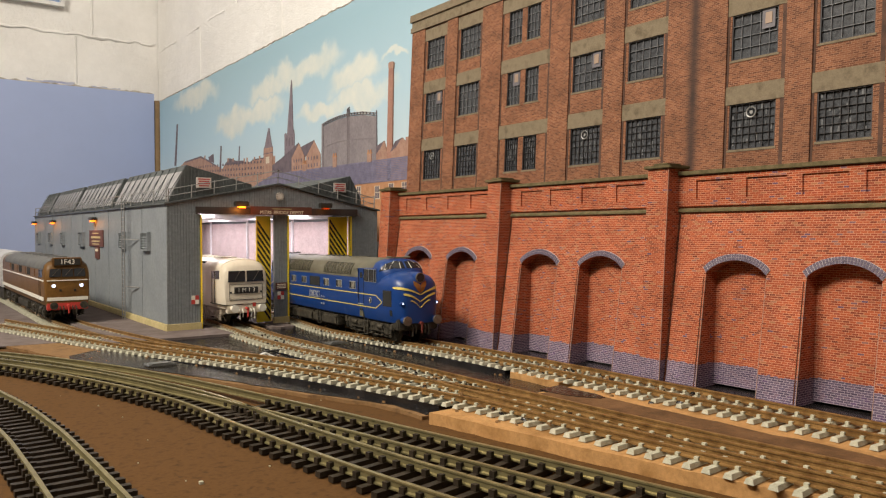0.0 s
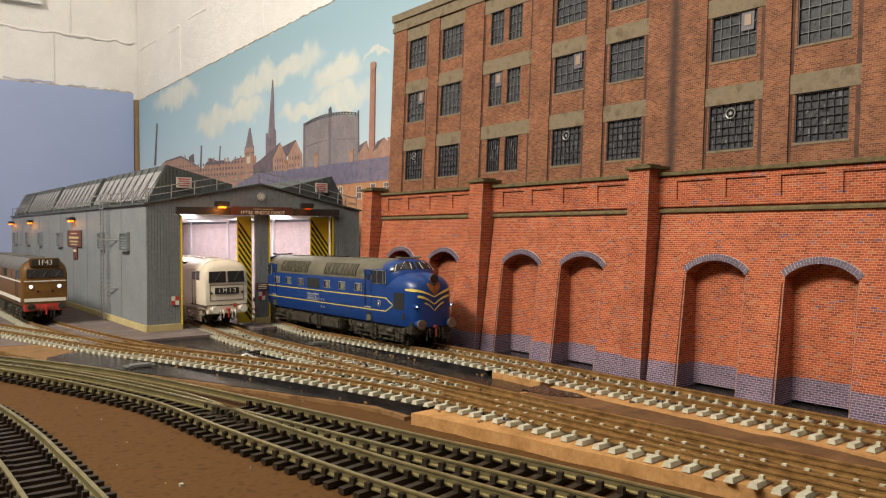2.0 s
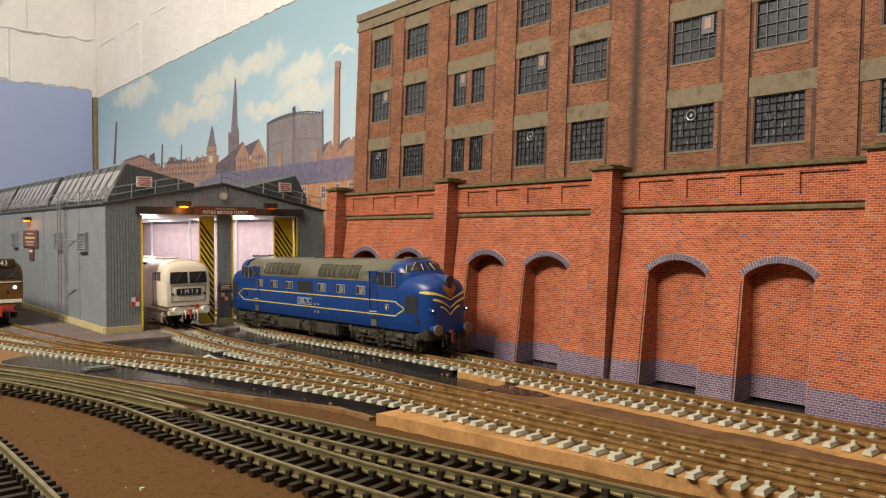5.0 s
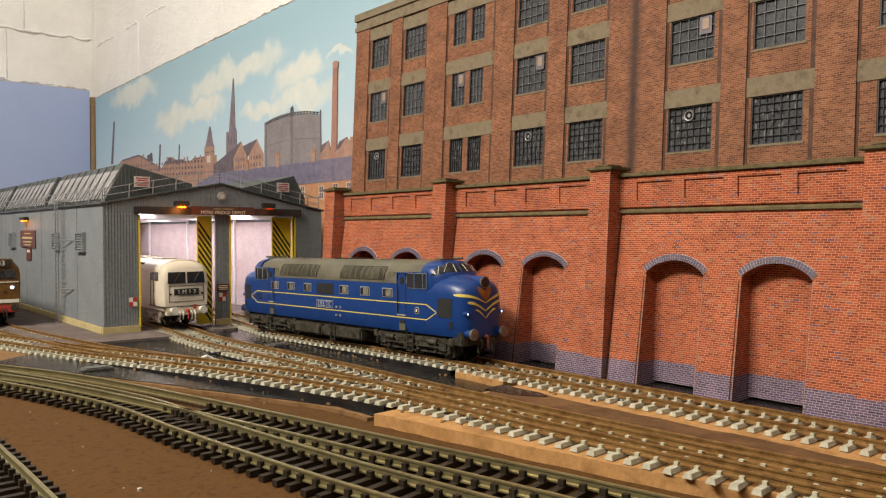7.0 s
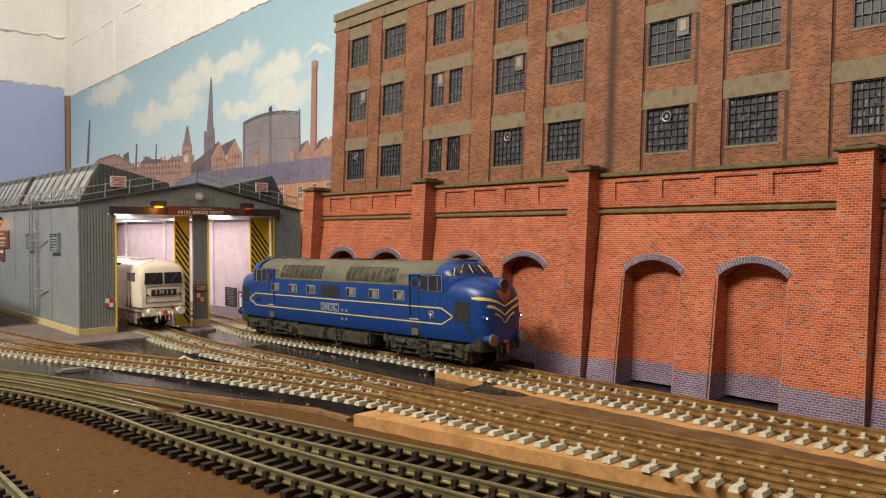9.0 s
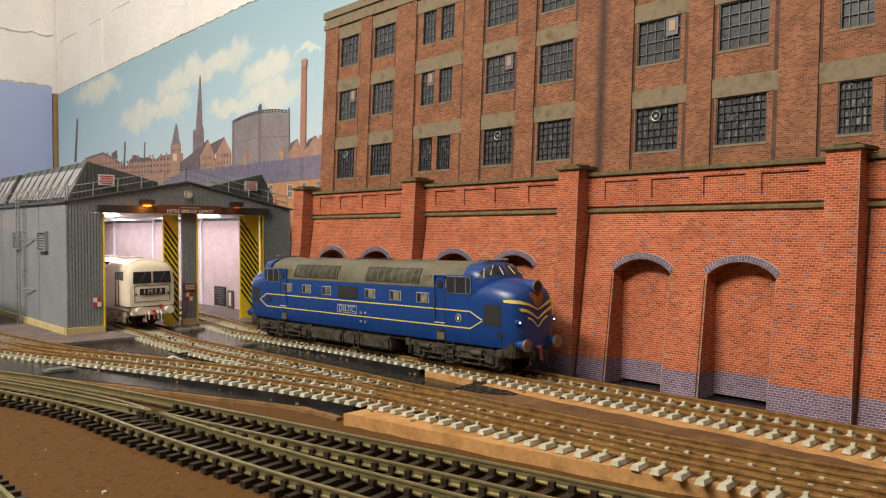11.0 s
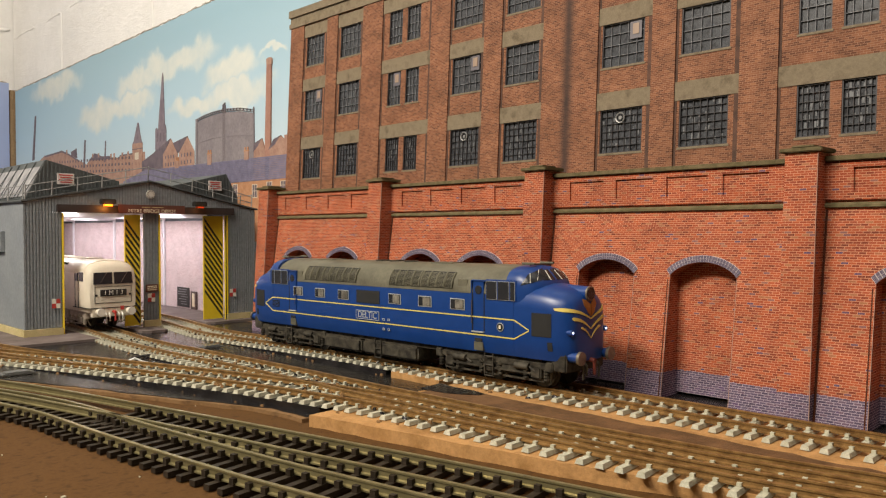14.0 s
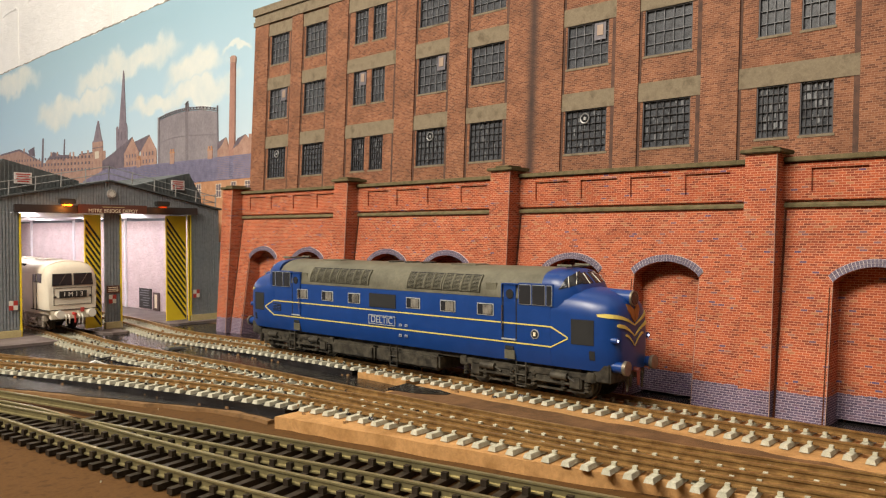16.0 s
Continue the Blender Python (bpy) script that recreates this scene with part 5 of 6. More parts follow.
rail_line([(SX1 - 0.001, yy + 0.002, ERR + 0.001), (SX1 - 0.001, SY0 + 0.2, ERR + 0.001)], 0.013, 0.02)
# the depot stands a little nearer and smaller than drawn above
DEPOT = Matrix.Translation((0, 0, EYE)) @ Matrix.Scale(0.9645, 4) @ Matrix.Translation((0, 0, -EYE))
bpy.context.view_layer.update()
for ob in [o for o in bpy.data.objects if o not in before and o.parent is None]:
    ob.matrix_world = DEPOT @ ob.matrix_world
# floor pads
pad = thing("depot_floor", "grey card depot floor slabs with rough edges", "floor slab", kind="structure")
for x0, x1, y0 in ((0.128, 0.2155, 0.5605), (0.2535, 0.2725, 0.574), (0.3165, 0.372, 0.592)):
    bm = bmesh.new()
    loop = [(x0, 1.22), (x0, y0 + 0.004), (x0 + 0.006, y0 + 0.001), ((x0 + x1) / 2, y0 + 0.0012), (x1 - 0.003, y0), (x1, y0 + 0.0015), (x1, 1.22)]
    prism(bm, [(x, y, 0.0012) for x, y in loop], [(x, y, 0.0039) for x, y in loop])
    part("floor_slab", bm, M_CARD, pad)
# point lever and offcuts on the black patch
pl = thing("point_motor", "clear plastic point motor cover lying between the tracks", "point motor", at=(0.186, 0.438, 0.0032))
boxes("base_plate", [(-0.009, 0.009, -0.005, 0.005, 0, 0.0012)], plain("grey_plastic", (0.3, 0.3, 0.28), 0.3), pl, bevel=0.0003)
bm = bmesh.new()
rod(bm, (-0.004, 0.003, 0.0012), (0.001, -0.002, 0.0042), 0.0008)
rod(bm, (0.001, -0.002, 0.0042), (0.006, -0.004, 0.0012), 0.0006)
part("lever", bm, plain("white_lever", (0.7, 0.7, 0.66), 0.5), pl)
for x, y, s in ((0.255, 0.475, 0.9), (0.132, 0.46, 1.1)):
    b = thing("plastic_plate", "clear grey plastic plate lying on the board", "plate", group="plates", at=(x, y, 0.0026))
    boxes("plate", [(-0.0075 * s, 0.0075 * s, -0.005, 0.005, 0, 0.0009)], plain("dull_plastic", (0.12, 0.12, 0.112), 0.25), b, bevel=0.0003)
    boxes("rim", [(-0.0055 * s, 0.0055 * s, -0.0035, 0.0035, 0.00095, 0.0015)], plain("dull_plastic_rim", (0.16, 0.16, 0.15), 0.2), b, bevel=0.0003)

# loose black cable and white wire on the board
def cable(name, knots, r, material, label):
    line = smooth_path([(a, b) for a, b, _ in knots], 0.003)
    n = len(line)
    bm = bmesh.new()
    for i in range(n - 1):
        za = knots[min(int(i / n * (len(knots) - 1)), len(knots) - 1)][2]
        zb = knots[min(int((i + 1) / n * (len(knots) - 1)), len(knots) - 1)][2]
        rod(bm, (line[i].x, line[i].y, za), (line[i + 1].x, line[i + 1].y, zb), r, 6)
    return tagged(part(name, bm, material), label, "cable")


cable("black_cable", [(0.188, 0.452, 0.0032), (0.203, 0.466, 0.0034), (0.222, 0.458, 0.0034), (0.236, 0.436, 0.0034), (0.241, 0.412, 0.0032)], 0.0009, M_HBLACK, "thin black cable lying loose across the painted board")
cable("white_wire", [(0.178, 0.43, 0.0032), (0.186, 0.445, 0.0034), (0.181, 0.462, 0.0032)], 0.0006, M_WSTRIPE, "short white wire beside the point motor")
# ---- locomotives ----
# local space: x ahead, y to the left, z up from the rail head


def ring_of(x, w, top, bottom, shoulder):
    """A body cross-section: upright sides, rounded shoulders and roof."""
    half = [(w * 0.90, bottom), (w * 0.965, bottom + 0.0035), (w * 0.995, bottom + 0.0075), (w, bottom + 0.011), (w, shoulder - 0.002), (w * 0.985, shoulder), (w * 0.93, shoulder + (top - shoulder) * 0.40), (w * 0.78, shoulder + (top - shoulder) * 0.70), (w * 0.5, shoulder + (top - shoulder) * 0.91), (w * 0.2, top)]
    return [(x, -y, z) for y, z in half] + [(x, y, z) for y, z in reversed(half)]


def wheelset(parent, x, r):
    w = new("wheelset")
    w.empty_display_size = 0.005
    bm = bmesh.new()
    for s in (-1, 1):
        rod(bm, (0, s * 0.0072, 0), (0, s * 0.0096, 0), r, 24)
        rod(bm, (0, s * 0.0070, 0), (0, s * 0.0078, 0), r + 0.0008, 24)
        for k in range(6):
            a = k * math.pi / 3
            rod(bm, (0.4 * r * math.cos(a), s * 0.0097, 0.4 * r * math.sin(a)), (0.8 * r * math.cos(a), s * 0.0097, 0.8 * r * math.sin(a)), 0.0005, 4)
    rod(bm, (0, -0.012, 0), (0, 0.012, 0), 0.0012, 8)
    ob = part("wheelset", bm, M_UNDER, parent, smooth=40)
    bpy.data.objects.remove(w)
    ob.location = (x, 0, r)
    return ob


def bogie(parent, xc, base, r, axles, material):
    bg = new("bogie")
    bg.empty_display_size = 0.005
    bg.parent = parent
    wheels = []
    for s in (-1, 1):
        y0, y1 = sorted((s * 0.0125, s * 0.0148))
        L = base / 2
        boxes("side_frame", [(xc - L - 0.006, xc + L + 0.006, y0, y1, r + 0.0015, r + 0.0045), (xc - L * 0.75, xc + L * 0.75, y0, y1, r - 0.002, r + 0.0016)], material, bg, bevel=0.0004)
        for k in range(axles):
            x = xc - L + base * k / (axles - 1)
            boxes("axle_box", [(x - 0.003, x + 0.003, min(y0, y1 if s > 0 else y0) - 0.0006, y1 + 0.0006, r - 0.0028, r + 0.0026)], material, bg, bevel=0.0006)
            for dx in (-0.0058, 0.0058):
                bm = bmesh.new()
                for j in range(4):
                    rod(bm, (x + dx, s * 0.0146, r - 0.003 + j * 0.0014), (x + dx, s * 0.0146, r - 0.0022 + j * 0.0014), 0.0013, 8)
                rod(bm, (x + dx, s * 0.0146, r - 0.003), (x + dx, s * 0.0146, r + 0.003), 0.0006, 6)
                part("spring", bm, material, bg)
        boxes("brake_rod", [(xc - L - 0.004, xc + L + 0.004, s * 0.0136 - 0.0004, s * 0.0136 + 0.0004, r - 0.0042, r - 0.0034)], material, bg)
        bm = bmesh.new()
        for dx in (-0.0026, 0.0026):
            rod(bm, (xc + dx, s * 0.0162, r - 0.0045), (xc + dx, s * 0.0162, r + 0.006), 0.0004, 5)
        for z in (-0.0045, 0.0005, 0.0045):
            rod(bm, (xc - 0.0026, s * 0.0162, r + z), (xc + 0.0026, s * 0.0162, r + z), 0.0004, 5)
        part("footstep", bm, material, bg)
        for dx in (-0.36, 0.36):
            bm = bmesh.new()
            rod(bm, (xc + dx * base - 0.004, s * 0.0152, r + 0.0022), (xc + dx * base + 0.004, s * 0.0152, r + 0.0022), 0.0016, 10)
            rod(bm, (xc + dx * base + 0.004, s * 0.0152, r + 0.0022), (xc + dx * base + 0.0075, s * 0.0152, r + 0.0005), 0.0005, 5)
            part("brake_cylinder", bm, material, bg, smooth=40)
        boxes("equaliser_beam", [(xc - L * 0.92, xc + L * 0.92, s * 0.0152 - 0.0005, s * 0.0152 + 0.0005, r - 0.0012, r - 0.0002)], material, bg, bevel=0.0002)
        for e in (-1, 1):
            xe = xc + e * (L + 0.0075)
            boxes("sand_box", [(xe - 0.0022, xe + 0.0022, s * 0.0138 - 0.0016, s * 0.0138 + 0.0016, r + 0.0008, r + 0.0052)], material, bg, bevel=0.0005)
            bm = bmesh.new()
            rod(bm, (xe, s * 0.0138, r + 0.001), (xe - e * 0.0015, s * 0.0105, r - 0.0045), 0.0004, 5)
            part("sand_pipe", bm, material, bg)
    for k in range(axles):
        wheels.append(wheelset(parent, xc - base / 2 + base * k / (axles - 1), r))
    return wheels


def buffers(parent, x, d, z, shank, head):
    for s in (-1, 1):
        bm = bmesh.new()
        rod(bm, (x, s * 0.0113, z), (x + d * 0.0052, s * 0.0113, z), 0.0022, 12)
        b = part("buffer", bm, shank, parent, smooth=40)
        bm = bmesh.new()
        rod(bm, (x + d * 0.0053, s * 0.0113, z), (x + d * 0.0068, s * 0.0113, z), 0.003, 16)
        part("buffer_head", bm, head, b, smooth=40)


def front_pipes(parent, x, d, material, red):
    for y, h in ((-0.006, 0.010), (0.006, 0.010), (-0.0035, 0.008), (0.0035, 0.008)):
        bm = bmesh.new()
        rod(bm, (x, y, 0.013), (x + d * 0.0022, y, 0.011), 0.0005, 5)
        rod(bm, (x + d * 0.0022, y, 0.0112), (x + d * 0.0018, y, 0.013 - h * 0.8), 0.0005, 5)
        part("brake_hose", bm, material, parent)
    bm = bmesh.new()
    rod(bm, (x, 0, 0.0135), (x + d * 0.004, 0, 0.0132), 0.0011, 8)
    rod(bm, (x + d * 0.0035, 0, 0.013), (x + d * 0.0035, 0, 0.007), 0.0007, 6)
    part("coupling_hook", bm, red, parent)


def blue_loco():
    lo = thing("diesel_locomotive", "blue and grey nosed diesel locomotive with pale yellow lining", "locomotive")
    W, BOT, SH, TOP = 0.0172, 0.0133, 0.0417, 0.0545
    bm = bmesh.new()
    loft(bm, [ring_of(x, W, TOP - 0.0006, BOT, SH) for x in (-0.099, -0.06, -0.02, 0.02, 0.06, 0.099)])
    # noses
    prof = [(0.0991, 1.0, 0.0472), (0.108, 1.0, 0.0469), (0.1135, 0.992, 0.0465), (0.118, 0.97, 0.0459), (0.1218, 0.925, 0.0450), (0.1248, 0.86, 0.0437),
            (0.127, 0.77, 0.0419), (0.1283, 0.66, 0.0397), (0.1291, 0.52, 0.0367)]
    for e in (-1, 1):
        loft(bm, [ring_of(e * x, W * w, t, BOT, t - 0.0090) for x, w, t in prof])
    # cab fronts, rounded in plan, in level slices
    for e in (-1, 1):
        slices = []
        for z, xf, w in ((0.0375, 0.1135, 0.99), (0.0425, 0.1128, 1.004), (0.0455, 0.1120, 1.004), (0.0475, 0.1108, 0.99), (0.0495, 0.1092, 0.945), (0.0515, 0.1073, 0.86), (0.0530, 0.1055, 0.72), (0.0540, 0.1037, 0.5), (0.0546, 0.1015, 0.2)):
            w *= W
            arc = []
            for i in range(19):
                a = math.pi * (i / 18 - 0.5)
                c, d = math.cos(a), math.sin(a)
                arc.append((e * (0.0990 + (xf - 0.0990) * c ** 0.85), w * math.copysign(abs(d) ** 0.8, d), z))
            slices.append([(e * 0.0945, -w, z)] + arc + [(e * 0.0945, w, z)])
        loft(bm, slices)
    bmesh.ops.recalc_face_normals(bm, faces=bm.faces)
    from mathutils.bvhtree import BVHTree
    tree = BVHTree.FromBMesh(bm)
    body = part("body", bm, M_BLUE, lo, "blue painted body with bulbous noses", smooth=38)
    # grey roof shell between the cabs
    bm = bmesh.new()
    full = ring_of(0, W, TOP, BOT, SH)
    up = [p for p in full if p[2] >= SH - 0.0001]

    def shell(x):
        out = [(x, y * 1.012, z + 0.0001) for _, y, z in up]
        return out + [(x, out[-1][1], SH - 0.0006), (x, out[0][1], SH - 0.0006)]
    loft(bm, [shell(x) for x in (-0.0988, -0.05, 0.0, 0.05, 0.0988)])
    roof = part("roof", bm, M_LOCOROOF, lo, "weathered grey curved roof", smooth=38)

    def skin(x, y, z, way):
        hit = tree.ray_cast(Vector((x, y, z)) - Vector(way) * 0.1, Vector(way))
        return (hit[0], hit[1]) if hit[0] is not None else (Vector((x, y, z)), -Vector(way))

    def ribbon(name, pts, way, width, material, parent, up=(0, 0, 1), lift=0.00018):
        """A painted band that lies on the body."""
        bm = bmesh.new()
        rings = []
        for i, (p, wd) in enumerate(zip(pts, width)):
            a = Vector(p) + Vector(up) * wd / 2
            b = Vector(p) - Vector(up) * wd / 2
            (a, na), (b, nb) = skin(*a, way), skin(*b, way)
            rings.append([a + na * lift, b + nb * lift, b - nb * 0.0002, a - na * 0.0002])
        loft(bm, rings)
        return part(name, bm, material, parent)

    def patch(name, corners, way, material, parent, lift=0.0002, n=6, label=""):
        """A flat or curved panel laid on the body between four corners."""
        a, b, c, d = (Vector(q) for q in corners)
        bm = bmesh.new()
        grid = []
        for i in range(n + 1):
            row = []
            for j in range(n + 1):
                p = a.lerp(b, i / n).lerp(d.lerp(c, i / n), j / n)
                h, nn = skin(*p, way)
                row.append(bm.verts.new(h + nn * lift))
            grid.append(row)
        for i in range(n):
            for j in range(n):
                bm.faces.new((grid[i][j], grid[i + 1][j], grid[i + 1][j + 1], grid[i][j + 1]))
        ret = bmesh.ops.extrude_face_region(bm, geom=bm.faces[:])
        for v in [g for g in ret["geom"] if isinstance(g, bmesh.types.BMVert)]:
            v.co -= skin(*v.co, way)[1] * (lift + 0.0003)
        return part(name, bm, material, parent, label)

    for s in (-1, 1):
        way = (0, -s, 0)
        y = s * 0.03
        for z in (0.0301, 0.0216):
            ribbon("lining", [(-0.093 + i * 0.0186, y, z) for i in range(11)], way, [0.0006] * 11, M_LOCOYEL, lo)
        for e in (-1, 1):
            ribbon("lining", [(e * 0.093, y, 0.0301), (e * 0.0995, y, 0.0301), (e * 0.108, y, 0.0262)], way, [0.0006] * 3, M_LOCOYEL, lo)
            ribbon("lining", [(e * 0.093, y, 0.0216), (e * 0.0995, y, 0.0216), (e * 0.108, y, 0.0259)], way, [0.0006] * 3, M_LOCOYEL, lo)
            # nose grille, cab door, cab side windows, footholds
            patch("nose_grille", [(e * 0.1095, y, 0.0238), (e * 0.1198, y, 0.0238), (e * 0.1198, y, 0.0342), (e * 0.1095, y, 0.0342)], way, M_GRILLE, lo, label="black nose grille")
            def side_box(name, xa, xb, ya, yb, z0, z1, m, par, label="", bevel=0.0):
                xa, xb = sorted((e * xa, e * xb))
                ya, yb = sorted((s * (W + ya), s * (W + yb)))
                return boxes(name, [(xa, xb, ya, yb, z0, z1)], m, par, label, bevel)

            side_box("cab_door", 0.0742, 0.0808, -0.001, 0.0001, 0.0234, 0.0415, M_BLUE, lo)
            side_box("door_gap", 0.0735, 0.0741, -0.0004, 0.00015, 0.0234, 0.0415, M_GRILLE, lo)
            side_box("door_gap", 0.0809, 0.0814, -0.0004, 0.00015, 0.0234, 0.0415, M_GRILLE, lo)
            side_box("door_head", 0.0742, 0.0808, -0.0016, 0.0001, 0.0416, 0.0470, M_BLUE, lo)
            side_box("door_frame", 0.0730, 0.0735, -0.0016, 0.0005, 0.0234, 0.0474, M_BLUE, lo)
            side_box("door_frame", 0.0735, 0.0826, -0.0016, 0.0005, 0.0471, 0.0477, M_BLUE, lo)
            side_box("door_step", 0.0734, 0.0812, -0.0002, 0.0007, 0.0227, 0.0233, M_PLATE, lo)
            bm = bmesh.new()
            rod(bm, (e * 0.0777, s * (W - 0.001), 0.0430), (e * 0.0777, s * (W + 0.0004), 0.0430), 0.0021, 18)
            part("door_porthole", bm, M_GLASS, lo)
            bm = bmesh.new()
            rod(bm, (e * 0.0738, s * (W + 0.0009), 0.027), (e * 0.0738, s * (W + 0.0009), 0.038), 0.00025, 5)
            part("grab_rail", bm, M_CHROME, lo)
            fr = side_box("cab_side_frame", 0.0822, 0.1008, -0.0026, 0.00012, 0.0384, 0.0481, M_BLUE, lo, bevel=0.0002)
            for a, b in ((0.0829, 0.0891), (0.0900, 0.0966), (0.0975, 0.1001)):
                side_box("side_frame_trim", a - 0.00012, b + 0.00012, 0.0001, 0.00040, 0.0388, 0.0475, M_PLATE, fr)
                side_box("side_pane", a + 0.0001, b - 0.0001, 0.0002, 0.0006, 0.0391, 0.0473, M_GLASS, fr, "dark cab side window" if a < 0.084 else "")
            side_box("foothold", 0.0745, 0.0801, -0.002, -0.00005, 0.0142, 0.0181, M_LOCOROOF, lo)
            side_box("foothold_slot", 0.0750, 0.0796, -0.0015, 0.0001, 0.0184, 0.0200, M_GRILLE, lo)
            patch("nose_access", [(e * 0.1178, y, 0.0178), (e * 0.1202, y, 0.0178), (e * 0.1202, y, 0.0216), (e * 0.1178, y, 0.0216)], way, M_GRILLE, lo, n=2)
            if e > 0:
                bm = bmesh.new()
                rod(bm, (e * 0.0912, s * W, 0.0263), (e * 0.0912, s * (W + 0.0003), 0.0263), 0.0021, 18)
                bd = part("badge", bm, M_PLATE, lo)
                bm = bmesh.new()
                rod(bm, (e * 0.0912, s * (W + 0.0003), 0.0263), (e * 0.0912, s * (W + 0.0005), 0.0263), 0.0017, 18)
                part("badge_face", bm, M_HBLACK, bd)
                side_box("badge_mark", 0.0906, 0.0918, 0.0005, 0.0006, 0.0255, 0.0271, M_LETTER, bd)
            else:
                side_box("side_louvre", 0.0922, 0.1000, -0.0004, 0.0002, 0.0243, 0.0284, M_GRILLE, lo, "black louvred side grille")
                for k in range(4):
                    side_box("louvre_blade", 0.0926, 0.0996, 0.0001, 0.0004, 0.0248 + k * 0.0009, 0.0251 + k * 0.0009, M_BLUE, lo)
        for x in (-0.0715, -0.049, -0.0267, 0.0176, 0.0407, 0.0637):
            w = boxes("window_frame", [(x - 0.0049, x + 0.0049, min(s * W, s * (W + 0.0003)), max(s * W, s * (W + 0.0003)), 0.0326, 0.0381)], M_PLATE, lo, bevel=0.0001)
            boxes("window_pane", [(x - 0.0044, x + 0.0044, min(s * (W + 0.0003), s * (W + 0.0005)), max(s * (W + 0.0003), s * (W + 0.0005)), 0.0330, 0.0377)], M_GLASS, w, bevel=0.0001)
            boxes("blind", [(x - 0.0012, x + 0.0040, min(s * (W + 0.0004), s * (W + 0.00058)), max(s * (W + 0.0004), s * (W + 0.00058)), 0.0332, 0.0375)], M_CURTAIN, w)
        boxes("radiator_panel", [(-0.0147, 0.0052, min(s * W, s * (W + 0.0003)), max(s * W, s * (W + 0.0003)), 0.0317, 0.0388)], M_GRILLE, lo, "black side panel", bevel=0.0001)
        nameplate = boxes("nameplate", [(-0.0153, 0.005, min(s * W, s * (W + 0.0003)), max(s * W, s * (W + 0.0003)), 0.0229, 0.0275)], M_BLUE, lo, "chrome-edged nameplate")
        for d in ((-0.0147, 0.0047, 0.0273, 0.0276), (-0.0147, 0.0047, 0.0228, 0.0231), (-0.0149, -0.0146, 0.0228, 0.0276), (0.0047, 0.0050, 0.0228, 0.0276)):
            boxes("plate_edge", [(d[0], d[1], min(s * W, s * (W + 0.0005)), max(s * W, s * (W + 0.0005)), d[2], d[3])], M_PLATE, nameplate)
        rot = Matrix.Rotation(radians(90), 4, "X") if s < 0 else Matrix.Rotation(radians(180), 4, "Z") @ Matrix.Rotation(radians(90), 4, "X")
        lettering("DELTIC", 0.0050, M_PLATE, Matrix.Translation((-0.0050, s * (W + 0.0004), 0.0252)) @ rot, nameplate)
        for x in (0.0085, 0.0127):
            for z in (0.0238, 0.0186):
                boxes("data_panel", [(x - 0.0009, x + 0.0009, min(s * W, s * (W + 0.0003)), max(s * W, s * (W + 0.0003)), z - 0.0006, z + 0.0006)], M_PLATE, lo)
                boxes("data_face", [(x - 0.0005, x + 0.0005, min(s * W, s * (W + 0.0004)), max(s * W, s * (W + 0.0004)), z - 0.0003, z + 0.0003)], M_BLUE, lo)
        # roof grilles
        for x0, x1 in ((-0.0645, -0.041), (-0.0398, -0.0155), (0.013, 0.0365), (0.0375, 0.060)):
            g = None
            n = 4
            for k in range(n):
                xa, xb = x0 + (x1 - x0) * (k + 0.03) / n, x0 + (x1 - x0) * (k + 0.97) / n
                bm = bmesh.new()
                a, b = (W * 0.985, SH + 0.0014), (W * 0.80, SH + 0.0088)
                for j in range(12):
                    t0, t1 = j / 12, (j + 0.42) / 12
                    bul = lambda t: 0.0008 * math.sin(math.pi * t) + 0.0006
                    p = [(a[0] + (b[0] - a[0]) * t + bul(t), a[1] + (b[1] - a[1]) * t) for t in (t0, t1)]
                    prism(bm, [(xa, s * p[0][0], p[0][1]), (xb, s * p[0][0], p[0][1]), (xb, s * p[1][0], p[1][1]), (xa, s * p[1][0], p[1][1])],
                          [(xa, s * (p[0][0] - 0.0018), p[0][1]), (xb, s * (p[0][0] - 0.0018), p[0][1]), (xb, s * (p[1][0] - 0.0018), p[1][1]), (xa, s * (p[1][0] - 0.0018), p[1][1])])
                for xc in (xa, xb):
                    for j in range(6):
                        t0, t1 = j / 6, (j + 1) / 6
                        p = [(a[0] + (b[0] - a[0]) * t + bul(t) + 0.0002, a[1] + (b[1] - a[1]) * t) for t in (t0, t1)]
                        prism(bm, [(xc - 0.0004, s * p[0][0], p[0][1]), (xc + 0.0004, s * p[0][0], p[0][1]), (xc + 0.0004, s * p[1][0], p[1][1]), (xc - 0.0004, s * p[1][0], p[1][1])],
                              [(xc - 0.0004, s * (p[0][0] - 0.0018), p[0][1]), (xc + 0.0004, s * (p[0][0] - 0.0018), p[0][1]), (xc + 0.0004, s * (p[1][0] - 0.0018), p[1][1]), (xc - 0.0004, s * (p[1][0] - 0.0018), p[1][1])])
                part("roof_grille", bm, M_LOCOROOF, roof)
            bm = bmesh.new()
            a, b = (W * 0.985, SH + 0.0012), (W * 0.80, SH + 0.009)
            rings = []
            for j in range(7):
                t = j / 6
                yy, zz = a[0] + (b[0] - a[0]) * t + 0.0008 * math.sin(math.pi * t) + 0.0001, a[1] + (b[1] - a[1]) * t
                rings.append([(x0, s * yy, zz), (x1, s * yy, zz), (x1, s * (yy - 0.001), zz), (x0, s * (yy - 0.001), zz)])
            loft(bm, rings)
            part("grille_void", bm, M_GRILLE, roof)
        for x in (-0.071, 0.0665):
            boxes("roof_hatch", [(x - 0.0033, x + 0.0033, min(s * (W * 0.86), s * (W * 0.97)), max(s * (W * 0.86), s * (W * 0.97)), SH + 0.0008, SH + 0.0058)], M_LOCOROOF, roof, bevel=0.0003)
